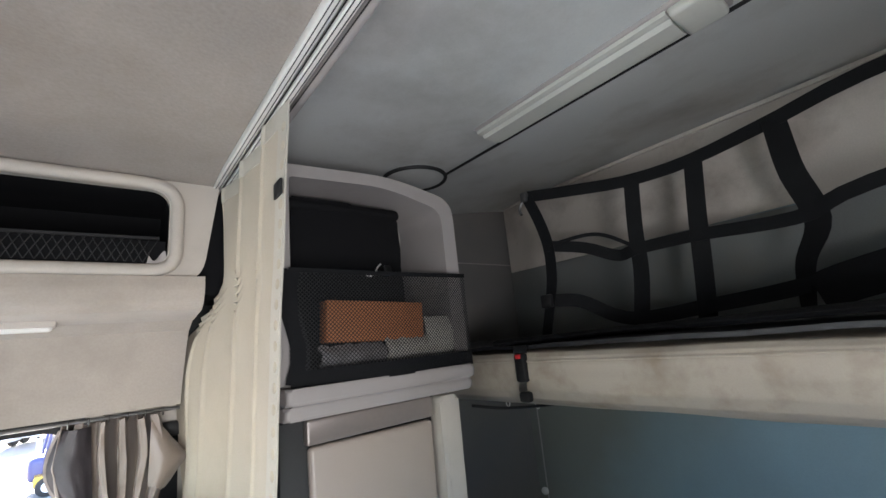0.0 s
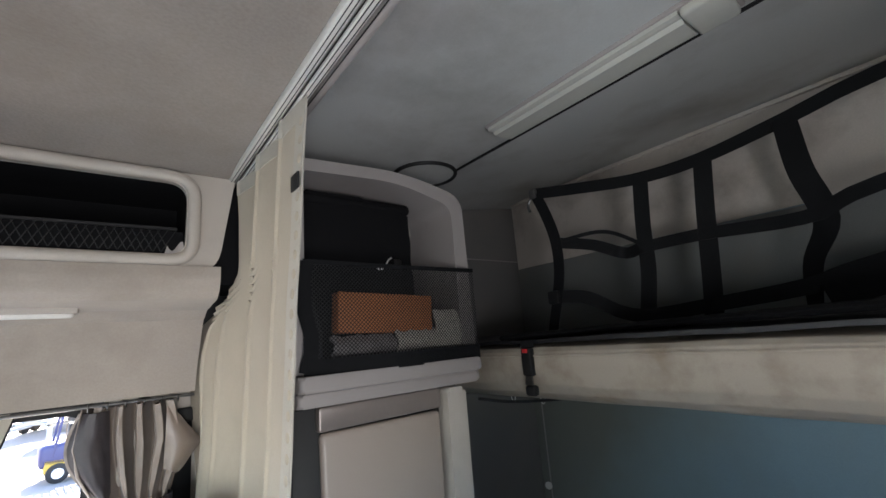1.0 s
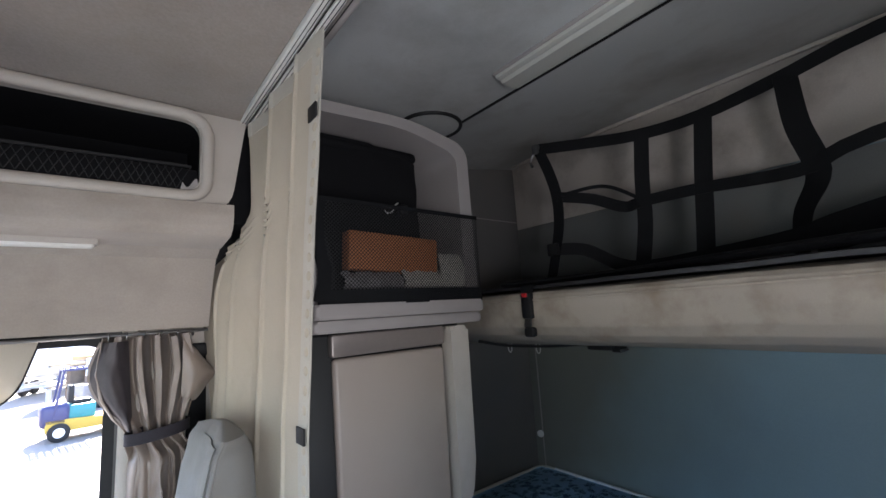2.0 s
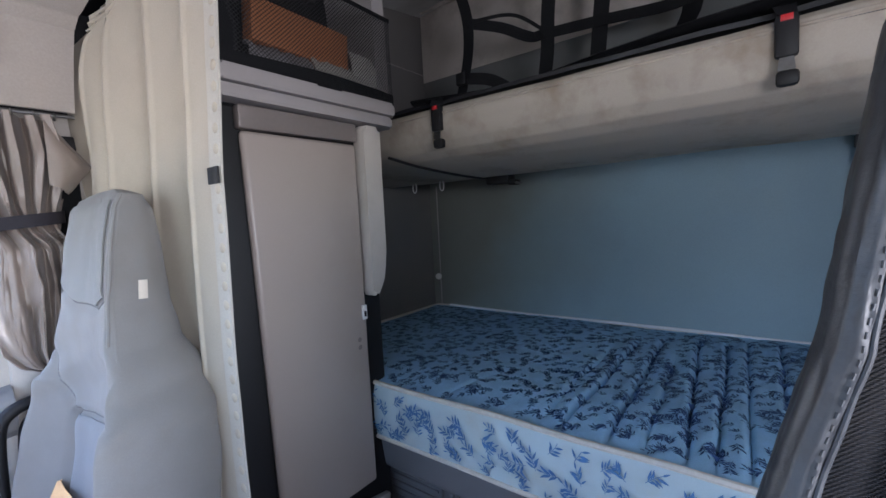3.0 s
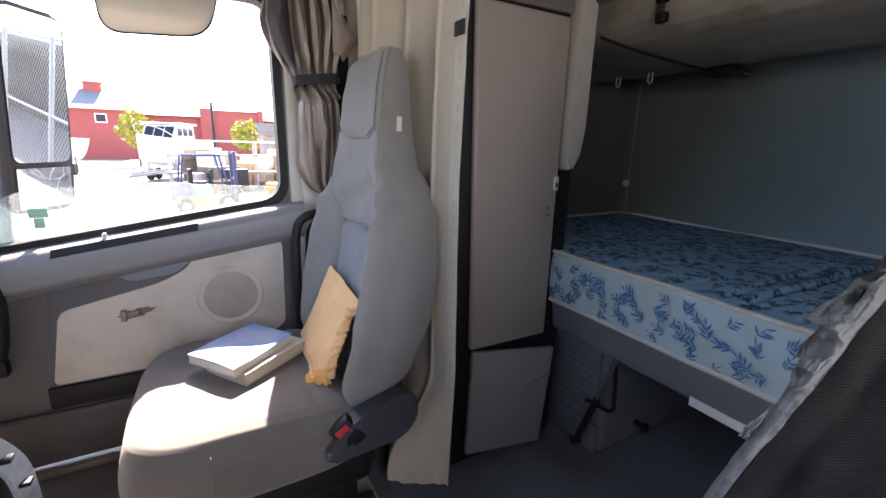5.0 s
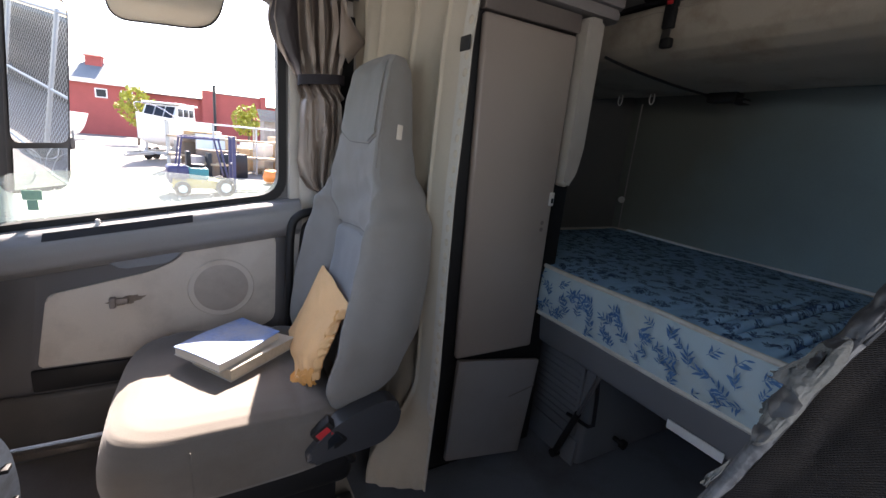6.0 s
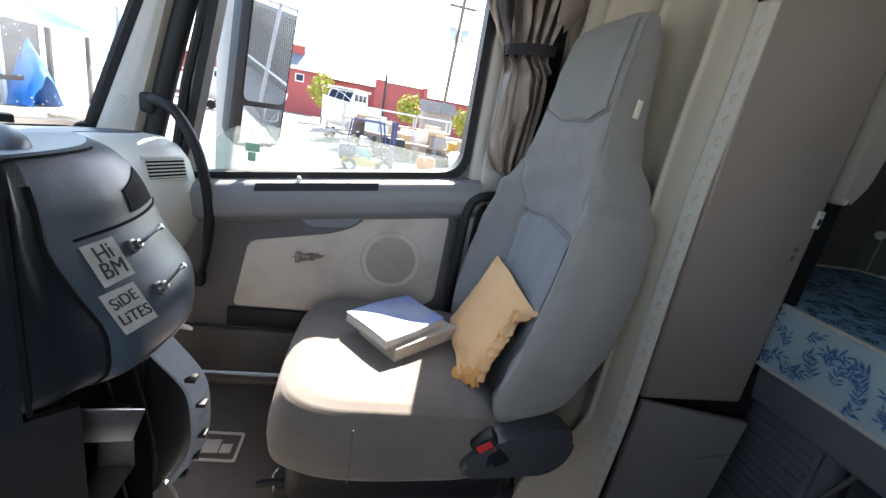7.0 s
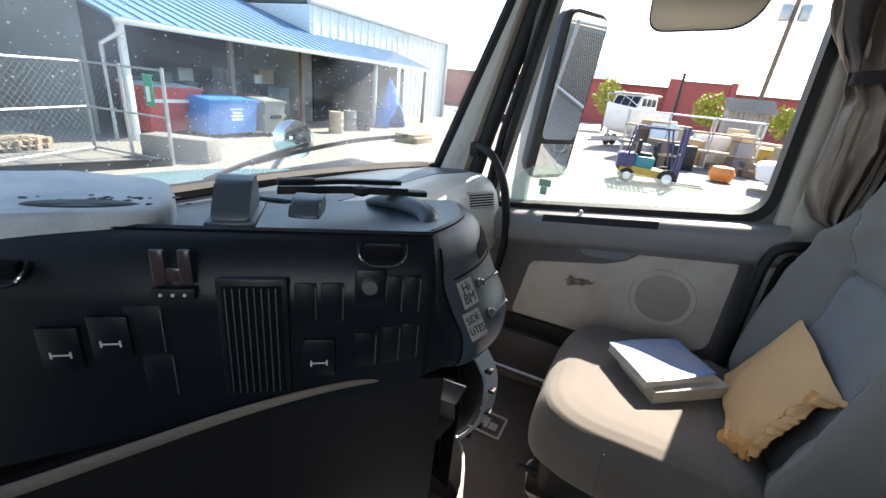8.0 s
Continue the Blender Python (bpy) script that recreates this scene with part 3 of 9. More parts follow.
lip_out = rounded([Vector((x, 1.694, z)) for x, z in [(hole_lo[0] - 0.028, hole_lo[1] - 0.024), (hole_hi[0] + 0.030, hole_lo[1] - 0.024), (hole_hi[0] + 0.030, hole_hi[1] + 0.026), (hole_lo[0] - 0.028, hole_hi[1] + 0.026)]], [0.05, 0.06, 0.07, 0.05], 6)
part("rim", ring(lip_out, lip_in, (0, 0.010, 0)), TRIM_BEIGE, fascia, "raised rounded rim")
part("rim_roll", sweep([a.lerp(b, 0.48) + Vector((0, -0.001, 0)) for a, b in zip(lip_out, lip_in)], circle(0.0135, 12, 0.011), up=(0, 1, 0), closed=True), TRIM_BEIGE, fascia, "soft roll of the rim")
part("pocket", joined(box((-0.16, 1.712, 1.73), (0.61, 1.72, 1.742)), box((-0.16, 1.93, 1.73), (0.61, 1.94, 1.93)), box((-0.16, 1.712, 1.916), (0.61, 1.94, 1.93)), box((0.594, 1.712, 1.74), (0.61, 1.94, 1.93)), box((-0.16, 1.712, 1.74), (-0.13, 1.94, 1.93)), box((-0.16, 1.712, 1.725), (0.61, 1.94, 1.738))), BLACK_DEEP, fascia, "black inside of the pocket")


def under_fascia(u, v):
    """From the fascia's lower edge round and back to the header over the window."""
    prof = [(1.700, 1.715), (1.698, 1.690), (1.705, 1.668), (1.725, 1.655), (1.78, 1.650), (1.84, 1.642), (1.875, 1.615), (1.89, 1.56), (1.90, 1.50), (1.905, 1.43)]
    s = v * (len(prof) - 1)
    i = min(int(s), len(prof) - 2)
    a, b = prof[i], prof[i + 1]
    y, z = mix(a[0], b[0], s - i), mix(a[1], b[1], s - i)
    x = mix(X0, X1 + 0.010 - 0.030 * max(0.0, v - 0.5), u)
    return Vector((x, y + 0.002 * wob(x * 5, z * 9), z))


part("wall_header_passenger", sheet(under_fascia, 24, 45, 0.012), HEADER_FELT, label="beige felt header above the passenger window", category="wall", kind="structure")
part("wall_outer_passenger", box((X0, 1.95, 1.43), (0.74, 2.06, 2.0)), BLACK, label="dark outer skin above the passenger door", category="wall", kind="structure")
# black block added to hold the gap's shade
part("trim", box((X1 - 0.005, 1.745, 1.68), (0.735, 1.98, 2.0), 0.01), BLACK_DEEP, label="black filler for the shade in the gap between header and curtain", category="trim", kind="structure")

# soft net along the pocket's lower half
net = thing("storage_net", (0.2, 1.705, 1.745), "black elastic mesh strip across the storage pocket", "net", kind="")
strands = []
for k in range(46):
    x = -0.12 + k * 0.0155
    for d in (1, -1):
        pts = [Vector((x + d * 0.028 * t, 1.703 - 0.004 * math.sin(3.1 * t), 1.748 + 0.055 * t)) for t in (0, 0.5, 1)]
        if max(p.x for p in pts) < 0.575 and min(p.x for p in pts) > -0.115:
            strands.append(sweep(pts, band(0.0016, 0.0012), up=(0, 1, 0)))
part("mesh", joined(*strands), RUBBER, net, smooth=0, kind="stuff")
part("hem", sweep(smooth_line([(-0.12, 1.703, 1.805), (0.2, 1.699, 1.800), (0.575, 1.703, 1.803)], 10), band(0.004, 0.006)), RUBBER, net)
part("backing", box((-0.125, 1.716, 1.742), (0.588, 1.719, 1.80)), BLACK_DEEP, net, "dark net cloth")
tab = thing("peeled_sticker", (0.56, 1.698, 1.72), "torn grey sticker peeling off the beige fascia", "sticker")
part("film", sheet(lambda u, v: Vector((0.545 + 0.05 * u * (1 - 0.4 * v) + 0.012 * v, 1.697 - 0.002 * math.sin(6 * u), 1.712 + 0.05 * v - 0.012 * math.sin(5 * u))), 8, 6, 0.0008), PLASTIC_GREY, tab)

# narrow reading lamp under the fascia
dl = thing("reading_lamp", (0.15, 1.81, 1.62), "slim white strip lamp in the beige header", "lamp")
part("lens", box((-0.10, 1.797, 1.616), (0.405, 1.822, 1.645), 0.007, 3), WHITE_PL, dl)
part("bezel", box((-0.106, 1.792, 1.624), (0.412, 1.827, 1.650), 0.005), TRIM_BEIGE, dl)

# driver's door, shut
part("wall_door_driver", box((-0.42, -0.05, FLOOR_Z), (0.64, 0.0, 0.84), 0.01), DOOR_GREY, label="grey lower half of the driver's door", category="wall", kind="structure")
# added out of view: shuts daylight out of the window's front part
part("wall_quarter_driver", box((-0.42, -0.045, 0.84), (0.10, -0.005, 1.48), 0.01), TRIM_BEIGE, label="unseen beige panel added over the front of the driver's window", category="wall", kind="structure")
# front wall, pillars, door surround
part("wall_front", box((-0.98, -0.05, FLOOR_Z), (-0.80, 2.06, 0.76)), BLACK, label="black firewall under the dash", category="wall", kind="structure")

# ---- sleeper: lower bunk ----
bunk = thing("lower_bunk", (1.6, 1.0, FLOOR_Z), "grey moulded lower bunk frame of the sleeper", "bunk")
part("front_board", solid(rounded([Vector((1.165, 0.05, 0.445)), Vector((1.150, 0.05, 0.548)), Vector((1.22, 0.05, 0.548)), Vector((1.22, 0.05, 0.445))], 0.018, 4), (0, 1.93, 0), 0), BASE_GREY, bunk)
part("deck", box((1.20, 0.05, 0.52), (2.035, 1.98, 0.548)), BASE_GREY, bunk)
part("storage_box", joined(box((1.235, 1.31, FLOOR_Z), (2.03, 1.98, 0.52), 0.02, 3)), BASE_GREY, bunk)
vent = part("vent_panel", box((1.224, 1.335, 0.17), (1.238, 1.56, 0.43), 0.005), BASE_GREY, bunk)
for k in range(9):
    part("louvre", box((1.2185, 1.345, 0.20 + k * 0.023), (1.226, 1.55, 0.209 + k * 0.023), 0.003), BASE_GREY, vent)
part("skirt", box((1.225, 1.32, FLOOR_Z), (1.232, 1.60, 0.165), 0.003), BASE_GREY, bunk)
part("white_strip", box((1.155, 0.905, 0.442), (1.1595, 1.032, 0.464), 0.001), WHITE_PL, bunk, "white strip on the board's lower edge")

strut = thing("bunk_strut", (1.187, 1.366, 0.10), "black gas strut under the lower bunk", "strut")
part("cylinder", tube([(1.187, 1.36, 0.115), (1.184, 1.30, 0.29)], 0.010, 12, up=(1, 0, 0)), BLACK, strut)
part("rod", tube([(1.184, 1.30, 0.29), (1.182, 1.246, 0.455)], 0.006, 12, up=(1, 0, 0)), STEEL, strut)
part("foot", lathe([(0, -0.012), (0.013, -0.012), (0.013, 0.012), (0, 0.012)], (1.187, 1.364, 0.105), (1, 0, 0), 14), BLACK, strut)
part("bracket", sweep([(1.2, 1.27, 0.45), (1.205, 1.262, 0.36), (1.21, 1.26, 0.27), (1.21, 1.275, 0.255), (1.21, 1.36, 0.245)], circle(0.006, 8), up=(1, 0, 0)), BLACK, strut)
part("cap", lathe([(0, -0.012), (0.012, -0.008), (0.012, 0.008), (0, 0.012)], (1.182, 1.244, 0.458), (1, 0, 0), 14), BLACK, strut)
bolt = thing("floor_latch", (1.40, 1.30, 0.14), "small black latch on the bunk box's corner", "latch")
part("stud", lathe([(0, 0), (0.008, 0), (0.008, 0.03), (0.016, 0.032), (0.016, 0.045), (0, 0.048)], (1.40, 1.312, 0.135), (0, -1, 0), 14), BLACK, bolt)

# mattress
MX0, MX1, MY0, MY1, MZ0, MZ1 = 1.14, 2.03, 0.06, 1.965, 0.55, 0.70


# pulled seams across the bed: where they start and end along it, how far across they run, how deep
CREASES = [(1.008, 1.012, 1.15, 1.74, 0.010), (0.957, 0.956, 1.14, 1.86, 0.020), (0.866, 0.899, 1.13, 1.90, 0.024), (0.800, 0.856, 1.13, 1.76, 0.014), (0.736, 0.806, 1.13, 1.93, 0.026), (0.692, 0.732, 1.13, 1.93, 0.022), (0.645, 0.678, 1.13, 2.00, 0.018), (0.585, 0.600, 1.13, 2.00, 0.020), (0.52, 0.53, 1.13, 2.00, 0.020), (0.45, 0.47, 1.13, 2.00, 0.020)]


def mattress_top_z(x, y):
    """Height of the quilted top: a soft crown and pulled, wandering seams towards the middle of the bed."""
    edge = min(x - MX0, MX1 - x, y - MY0, MY1 - y)
    z = MZ1 + 0.012 * min(1.0, max(0.0, edge) / 0.12) + 0.006 * wob(x * 3.1, y * 2.7, 4)
    for y0, y1, x0, x1, deep in CREASES:
        q = (x - MX0) / (MX1 - MX0)
        t = soft((x - x0) / 0.12) * soft((x1 - x) / 0.12)
        d = y - mix(y0, y1, q) - 0.008 * wob(x * 6, y0 * 31)
        z -= t * deep * math.exp(-abs(d) / 0.0042)
        z += t * deep * 0.26 * math.exp(-((d - 0.014) / 0.012) ** 2)
    quilt = abs((((y + 0.35 * x) / 0.16) % 1.0) - 0.5) * 2
    z += 0.0025 * min(1, quilt * 6)
    return z


mat_ob = thing("mattress", (1.585, 1.0, MZ0), "blue leaf-print mattress with creased quilted top and cream piping", "mattress")


corner = rounded([Vector((MX0, MY0, 0)), Vector((MX1, MY0, 0)), Vector((MX1, MY1, 0)), Vector((MX0, MY1, 0))], 0.045, 5)
dense = []
for i, p in enumerate(corner):
    q = corner[(i + 1) % len(corner)]
    n = max(1, int((q - p).length / 0.04))
    dense += [p.lerp(q, k / n) for k in range(n)]
centre = Vector(((MX0 + MX1) / 2, (MY0 + MY1) / 2, 0))


def side_point(i, v):
    p = dense[i % len(dense)]
    swell = 0.010 * math.sin(math.pi * v) + 0.003 * wob(p.y * 6, v * 3, p.x * 6)
    out = Vector((p.x - centre.x, (p.y - centre.y), 0))
    out = Vector((1 if out.x > 0 else -1, 0, 0)) if abs(abs(p.x - centre.x) - (MX1 - MX0) / 2) < 0.01 else Vector((0, 1 if out.y > 0 else -1, 0))
    return p + out * swell + Vector((0, 0, mix(MZ0 + 0.004 * wob(p.y * 5, 1), MZ1 + 0.004 * wob(p.y * 4, 2), v)))


part("side_panel", sheet(lambda u, v: side_point(round(u * len(dense)), v), len(dense), 8, closed_u=True), MATTRESS, mat_ob)
part("top_panel", sheet(lambda u, v: Vector((mix(MX0 + 0.006, MX1 - 0.006, u), mix(MY0 + 0.006, MY1 - 0.006, v), mattress_top_z(mix(MX0 + 0.006, MX1 - 0.006, u), mix(MY0 + 0.006, MY1 - 0.006, v)))), 80, 640), MATTRESS_TOP, mat_ob, "quilted blue top with pulled seams")
part("underside", box((MX0 + 0.01, MY0 + 0.01, MZ0 - 0.001), (MX1 - 0.01, MY1 - 0.01, MZ0 + 0.01)), MATTRESS, mat_ob)
for lab, v in (("upper piping", 1.0), ("lower piping", 0.0)):
    pts = [side_point(i, v) + Vector((0, 0, 0.004 if v else 0.002)) for i in range(len(dense))]
    part("piping", tube(pts, 0.0065, 7, closed=True), PIPING, mat_ob, "cream piping")
rear_pts = [p + Vector((-0.006, 0, 0.008 + 0.004 * wob(p.y * 3, 9))) for p in [side_point(i, 1.0) for i in range(len(dense))] if p.x > MX1 - 0.02 and 0.3 < p.y < 1.9]
part("rear_piping", tube(sorted(rear_pts, key=lambda p: p.y), 0.0055, 7), PIPING_WHITE, mat_ob, "shiny white piping along the wall")


def sprig(rng, size, at, right, up, out, lift):
    """A printed sprig: a short bent stem with slender pointed leaves in pairs."""
    bend = rng.uniform(-0.35, 0.35)
    stem = [(0, 0), (0.10 * bend, 0.30), (0.35 * bend, 0.62), (0.75 * bend, 0.88)]
    quads = []
    n = rng.randint(3, 4)
    spread = [(0.15 + 0.7 * k / n, sd * rng.uniform(0.45, 1.2), rng.uniform(0.42, 0.66)) for k in range(n) for sd in (-1, 1)] + [(0.98, 0.1, 0.45)]
    for t, a, ln in spread:
        s = min(int(t * 3), 2)
        f = t * 3 - s
        bx, by = mix(stem[s][0], stem[s + 1][0], f), mix(stem[s][1], stem[s + 1][1], f)
        a += bend
        dx, dy = math.sin(a) * ln, math.cos(a) * ln
        nx, ny = -dy * 0.115, dx * 0.115
        quads.append([(bx, by), (bx + dx * 0.35 + nx, by + dy * 0.35 + ny), (bx + dx * 0.7 + nx * 0.75, by + dy * 0.7 + ny * 0.75), (bx + dx, by + dy), (bx + dx * 0.7 - nx * 0.75, by + dy * 0.7 - ny * 0.75), (bx + dx * 0.35 - nx, by + dy * 0.35 - ny)])
    for (ax, ay), (bx, by) in zip(stem, stem[1:]):
        quads.append([(ax - 0.016, ay), (bx - 0.016, by), (bx + 0.016, by), (ax + 0.016, ay)])
    turn = rng.uniform(-1.9, 1.9)
    c, s = math.cos(turn), math.sin(turn)
    return [[at + right * (size * (x * c - y * s)) + up * (size * (x * s + y * c)) + out * lift for x, y in q] for q in quads]


rng = random.Random(5)
print_bm = bmesh.new()
for k in range(168):
    y = MY0 + 0.05 + (k % 42) * 0.0440 + (0.022 if (k // 42) % 2 else 0) + rng.uniform(-0.012, 0.012)
    z = MZ0 + 0.008 + (k // 42) * 0.034 + rng.uniform(-0.010, 0.010)
    for q in sprig(rng, rng.uniform(0.027, 0.041), Vector((0, y, z)), Vector((0, -1, 0)), Vector((0, 0, 1)), Vector((0, 0, 0)), 0):
        ok = all(MZ0 + 0.008 < p.z < MZ1 - 0.006 and MY0 + 0.05 < p.y < MY1 - 0.05 for p in q)
        if ok:
            vs = []
            for p in q:
                v = (p.z - MZ0) / (MZ1 - MZ0)
                vs.append(print_bm.verts.new((MX0 - 0.0145 * math.sin(math.pi * v) - 0.0022, p.y, p.z)))
            print_bm.faces.new(vs)
part("leaf_print", print_bm, LEAF_INK, mat_ob, "printed blue leaf sprigs", smooth=0, kind="stuff")
print_bm = bmesh.new()
for k in range(2000):
    x, y = rng.uniform(MX0 + 0.02, MX1 - 0.03), rng.uniform(MY0 + 0.4, MY1 - 0.03)
    for q in sprig(rng, rng.uniform(0.018, 0.028), Vector((x, y, 0)), Vector((1, 0, 0)), Vector((0, 1, 0)), Vector((0, 0, 0)), 0):
        if all(MX0 + 0.01 < p.x < MX1 - 0.01 and MY0 + 0.01 < p.y < MY1 - 0.01 for p in q):
            print_bm.faces.new([print_bm.verts.new((p.x, p.y, mattress_top_z(p.x, p.y) + 0.0016)) for p in q])
part("leaf_print", print_bm, LEAF_INK_TOP, mat_ob, "dense navy leaf print on the top", smooth=0, kind="stuff")

# ---- sleeper: upper bunk ----
upper = thing("upper_bunk", (1.66, 1.0, 1.31), "stained beige vinyl upper bunk folded down across the sleeper", "bunk")


def bunk_skin(u, v):
    prof = [(2.03, 1.330), (1.84, 1.318), (1.79, 1.298), (1.76, 1.289), (1.62, 1.296), (1.50, 1.312), (1.43, 1.328), (1.395, 1.346), (1.375, 1.370), (1.364, 1.405), (1.360, 1.440), (1.362, 1.456), (1.372, 1.466), (1.44, 1.476), (2.03, 1.480)]
    s = v * (len(prof) - 1)
    i = min(int(s), len(prof) - 2)
    a, b = prof[i], prof[i + 1]
    x, z = mix(a[0], b[0], s - i), mix(a[1], b[1], s - i)
    y = mix(0.04, 1.975, u)
    k = 0.005 * wob(y * 3.3, z * 14, 2) + 0.003 * wob(y * 11, z * 21, 5)
    return Vector((x + k, y, z + 0.003 * wob(y * 5, x * 6)))


part("cover", sheet(bunk_skin, 120, 84), BUNK_CLOTH, upper)
part("core", box((1.42, 0.045, 1.345), (2.03, 1.97, 1.460)), BLACK, upper)
part("welt", sweep([(1.3605 + 0.002 * wob(k * 0.4), 0.05 + k * 0.048, 1.447 + 0.002 * wob(k * 0.5, 2)) for k in range(41)], circle(0.0035, 6)), BUNK_CLOTH, upper, "sewn welt along the front edge")
part("pad", sheet(lambda u, v: Vector((mix(1.385, 2.03, v), mix(0.05, 1.97, u), 1.478 + 0.012 * math.sin(math.pi * v) + 0.006 * wob(u * 15, v * 6))), 60, 14, 0.01), PAD_DARK, upper, "dark rumpled pad on top")
for y in (0.42,):
    part("bracket", joined(box((1.975, y - 0.012, 1.14), (2.0, y + 0.012, 1.32), 0.004), box((1.95, y - 0.018, 1.28), (2.03, y + 0.018, 1.315), 0.004)), BLACK, upper, "black folding bracket")

cord = thing("bunk_latch", (1.85, 1.5, 1.27), "black cord and latch hanging under the upper bunk", "latch")
part("cord", tube(smooth_line([(1.31, 1.545, 1.335), (1.42, 1.52, 1.312), (1.62, 1.50, 1.292), (1.80, 1.49, 1.285)], 14), 0.0045, 8), BLACK, cord)
part("body", box((1.79, 1.40, 1.262), (1.85, 1.50, 1.296), 0.008), BLACK, cord)
part("jaw", box((1.80, 1.375, 1.255), (1.845, 1.41, 1.275), 0.006), BLACK, cord)
part("pin", tube([(1.80, 1.375, 1.262), (1.845, 1.375, 1.262)], 0.004, 8, up=(0, 0, 1)), STEEL, cord)
for x, y in ((1.713, 1.793), (1.718, 1.654)):
    hk = thing("wire_hook", (x, y, 1.27), "pale bent wire hook under the upper bunk", "hook", "hooks under the bunk")
    part("loop", tube(smooth_line([(x, y, 1.31), (x, y - 0.004, 1.265), (x, y + 0.006, 1.252), (x, y + 0.015, 1.265), (x, y + 0.013, 1.29)], 12), 0.0022, 6, up=(1, 0, 0)), WHITE_PL, hk)


def buckle_thing(y, z_top, twist):
    bk = thing("belt_buckle", (1.3560, y, 1.35), "black belt buckle with a red release on the bunk edge", "buckle", "net buckles")
    body = box((1.3460, y - 0.017, 1.395), (1.3660, y + 0.017, 1.468), 0.006)
    part("body", body, BLACK, bk)
    part("release", box((1.3435, y - 0.009, 1.455), (1.3468, y + 0.009, 1.466), 0.001), RED_PL, bk, "red release button")
    part("webbing", sweep(smooth_line([(1.3800, y + 0.006, 1.485), (1.3650, y + 0.004, 1.487), (1.3570, y, 1.468)], 6), band(0.036, 0.003), up=(0, 0, 1)), WEBBING, bk)
    part("tongue", solid(rounded([Vector((1.3520, y - 0.010, 1.398)), Vector((1.3520, y + 0.010, 1.398)), Vector((1.3480, y + 0.013, 1.372)), Vector((1.3480, y - 0.013, 1.372))], 0.003, 3), (0.004, 0, 0)), STEEL, bk)
    part("end", box((1.3420, y - 0.018 + twist, 1.345), (1.3640, y + 0.015 + twist, 1.372), 0.007), BLACK, bk)
    return bk


buckle_thing(1.385, 1.487, -0.004)
buckle_thing(0.603, 1.487, 0.0)

# cargo net of flat straps in front of the rear wall
cargo = thing("cargo_net", (1.75, 1.0, 1.5), "black webbing cargo net hanging over the upper bunk", "net")


def strap(pts, w=0.042, face=(-1, -0.45, 0.12), twist=(0, 0), n=22):
    line = smooth_line(pts, n)
    ups = []
    for k in range(n + 1):
        t = k / n
        a = mix(twist[0], twist[1], t)
        f = Vector(face).normalized()
        d = (line[min(k + 1, n)] - line[max(k - 1, 0)]).normalized()
        ups.append(Matrix.Rotation(a, 3, d) @ f)
    return sweep(line, band(w, 0.0022), ups=ups)


T = [(1.60, 1.480, 1.973), (1.67, 1.35, 1.962), (1.752, 1.20, 1.955), (1.83, 1.045, 1.975), (1.855, 0.84, 2.01), (1.86, 0.62, 2.045), (1.86, 0.10, 2.06)]
part("top_strap", strap(T, 0.040), WEBBING, cargo)
part("mid_strap", strap([(1.60, 1.425, 1.786), (1.66, 1.33, 1.762), (1.70, 1.25, 1.722), (1.752, 1.211, 1.737), (1.80, 1.06, 1.745), (1.82, 0.83, 1.735), (1.80, 0.68, 1.775), (1.80, 0.1, 1.84)], 0.036, n=34), WEBBING, cargo)
part("mid_strap", strap([(1.60, 1.42, 1.788), (1.68, 1.30, 1.800), (1.752, 1.215, 1.745)], 0.012), WEBBING, cargo)
part("low_strap", strap([(1.60, 1.446, 1.612), (1.65, 1.37, 1.600), (1.70, 1.29, 1.545), (1.75, 1.22, 1.53), (1.80, 1.06, 1.545), (1.80, 0.86, 1.565), (1.79, 0.72, 1.60), (1.79, 0.1, 1.72)], 0.040, n=34), WEBBING, cargo)
part("low_strap", strap([(1.79, 0.83, 1.54), (1.78, 0.68, 1.575), (1.78, 0.1, 1.66)], 0.075), WEBBING, cargo)
part("side_strap", strap([(1.597, 1.480, 1.97), (1.60, 1.447, 1.88), (1.60, 1.425, 1.79), (1.605, 1.43, 1.70), (1.60, 1.446, 1.615), (1.60, 1.482, 1.50)], 0.036, twist=(0, 0.4)), WEBBING, cargo)
part("cross_strap", strap([(1.752, 1.19, 1.955), (1.748, 1.205, 1.80), (1.752, 1.215, 1.66), (1.75, 1.245, 1.495)], 0.044), WEBBING, cargo)
part("cross_strap", strap([(1.83, 1.035, 1.975), (1.81, 1.05, 1.80), (1.80, 1.065, 1.62), (1.80, 1.08, 1.495)], 0.048, twist=(0.1, -0.2)), WEBBING, cargo)
part("cross_strap", strap([(1.855, 0.835, 2.01), (1.83, 0.825, 1.86), (1.82, 0.80, 1.72), (1.82, 0.845, 1.62), (1.80, 0.86, 1.495)], 0.055, twist=(0.0, 1.3)), WEBBING, cargo)
part("adjuster", box((1.585, 1.435, 1.590), (1.605, 1.475, 1.632), 0.005), BLACK, cargo)
part("hook", joined(box((1.585, 1.476, 1.955), (1.615, 1.501, 1.99), 0.006), tube(smooth_line([(1.60, 1.506, 1.96), (1.595, 1.516, 1.935), (1.59, 1.506, 1.915)], 8), 0.005, 8)), STEEL, cargo, "small rusty steel anchor hook")
part("bottom_roll", sweep(smooth_line([(1.40, 1.50, 1.497), (1.5, 1.2, 1.503), (1.45, 0.9, 1.507), (1.42, 0.62, 1.51), (1.42, 0.1, 1.51)], 30), circle(0.05, 10, 0.010)), WEBBING, cargo, "bunched net along the bunk")

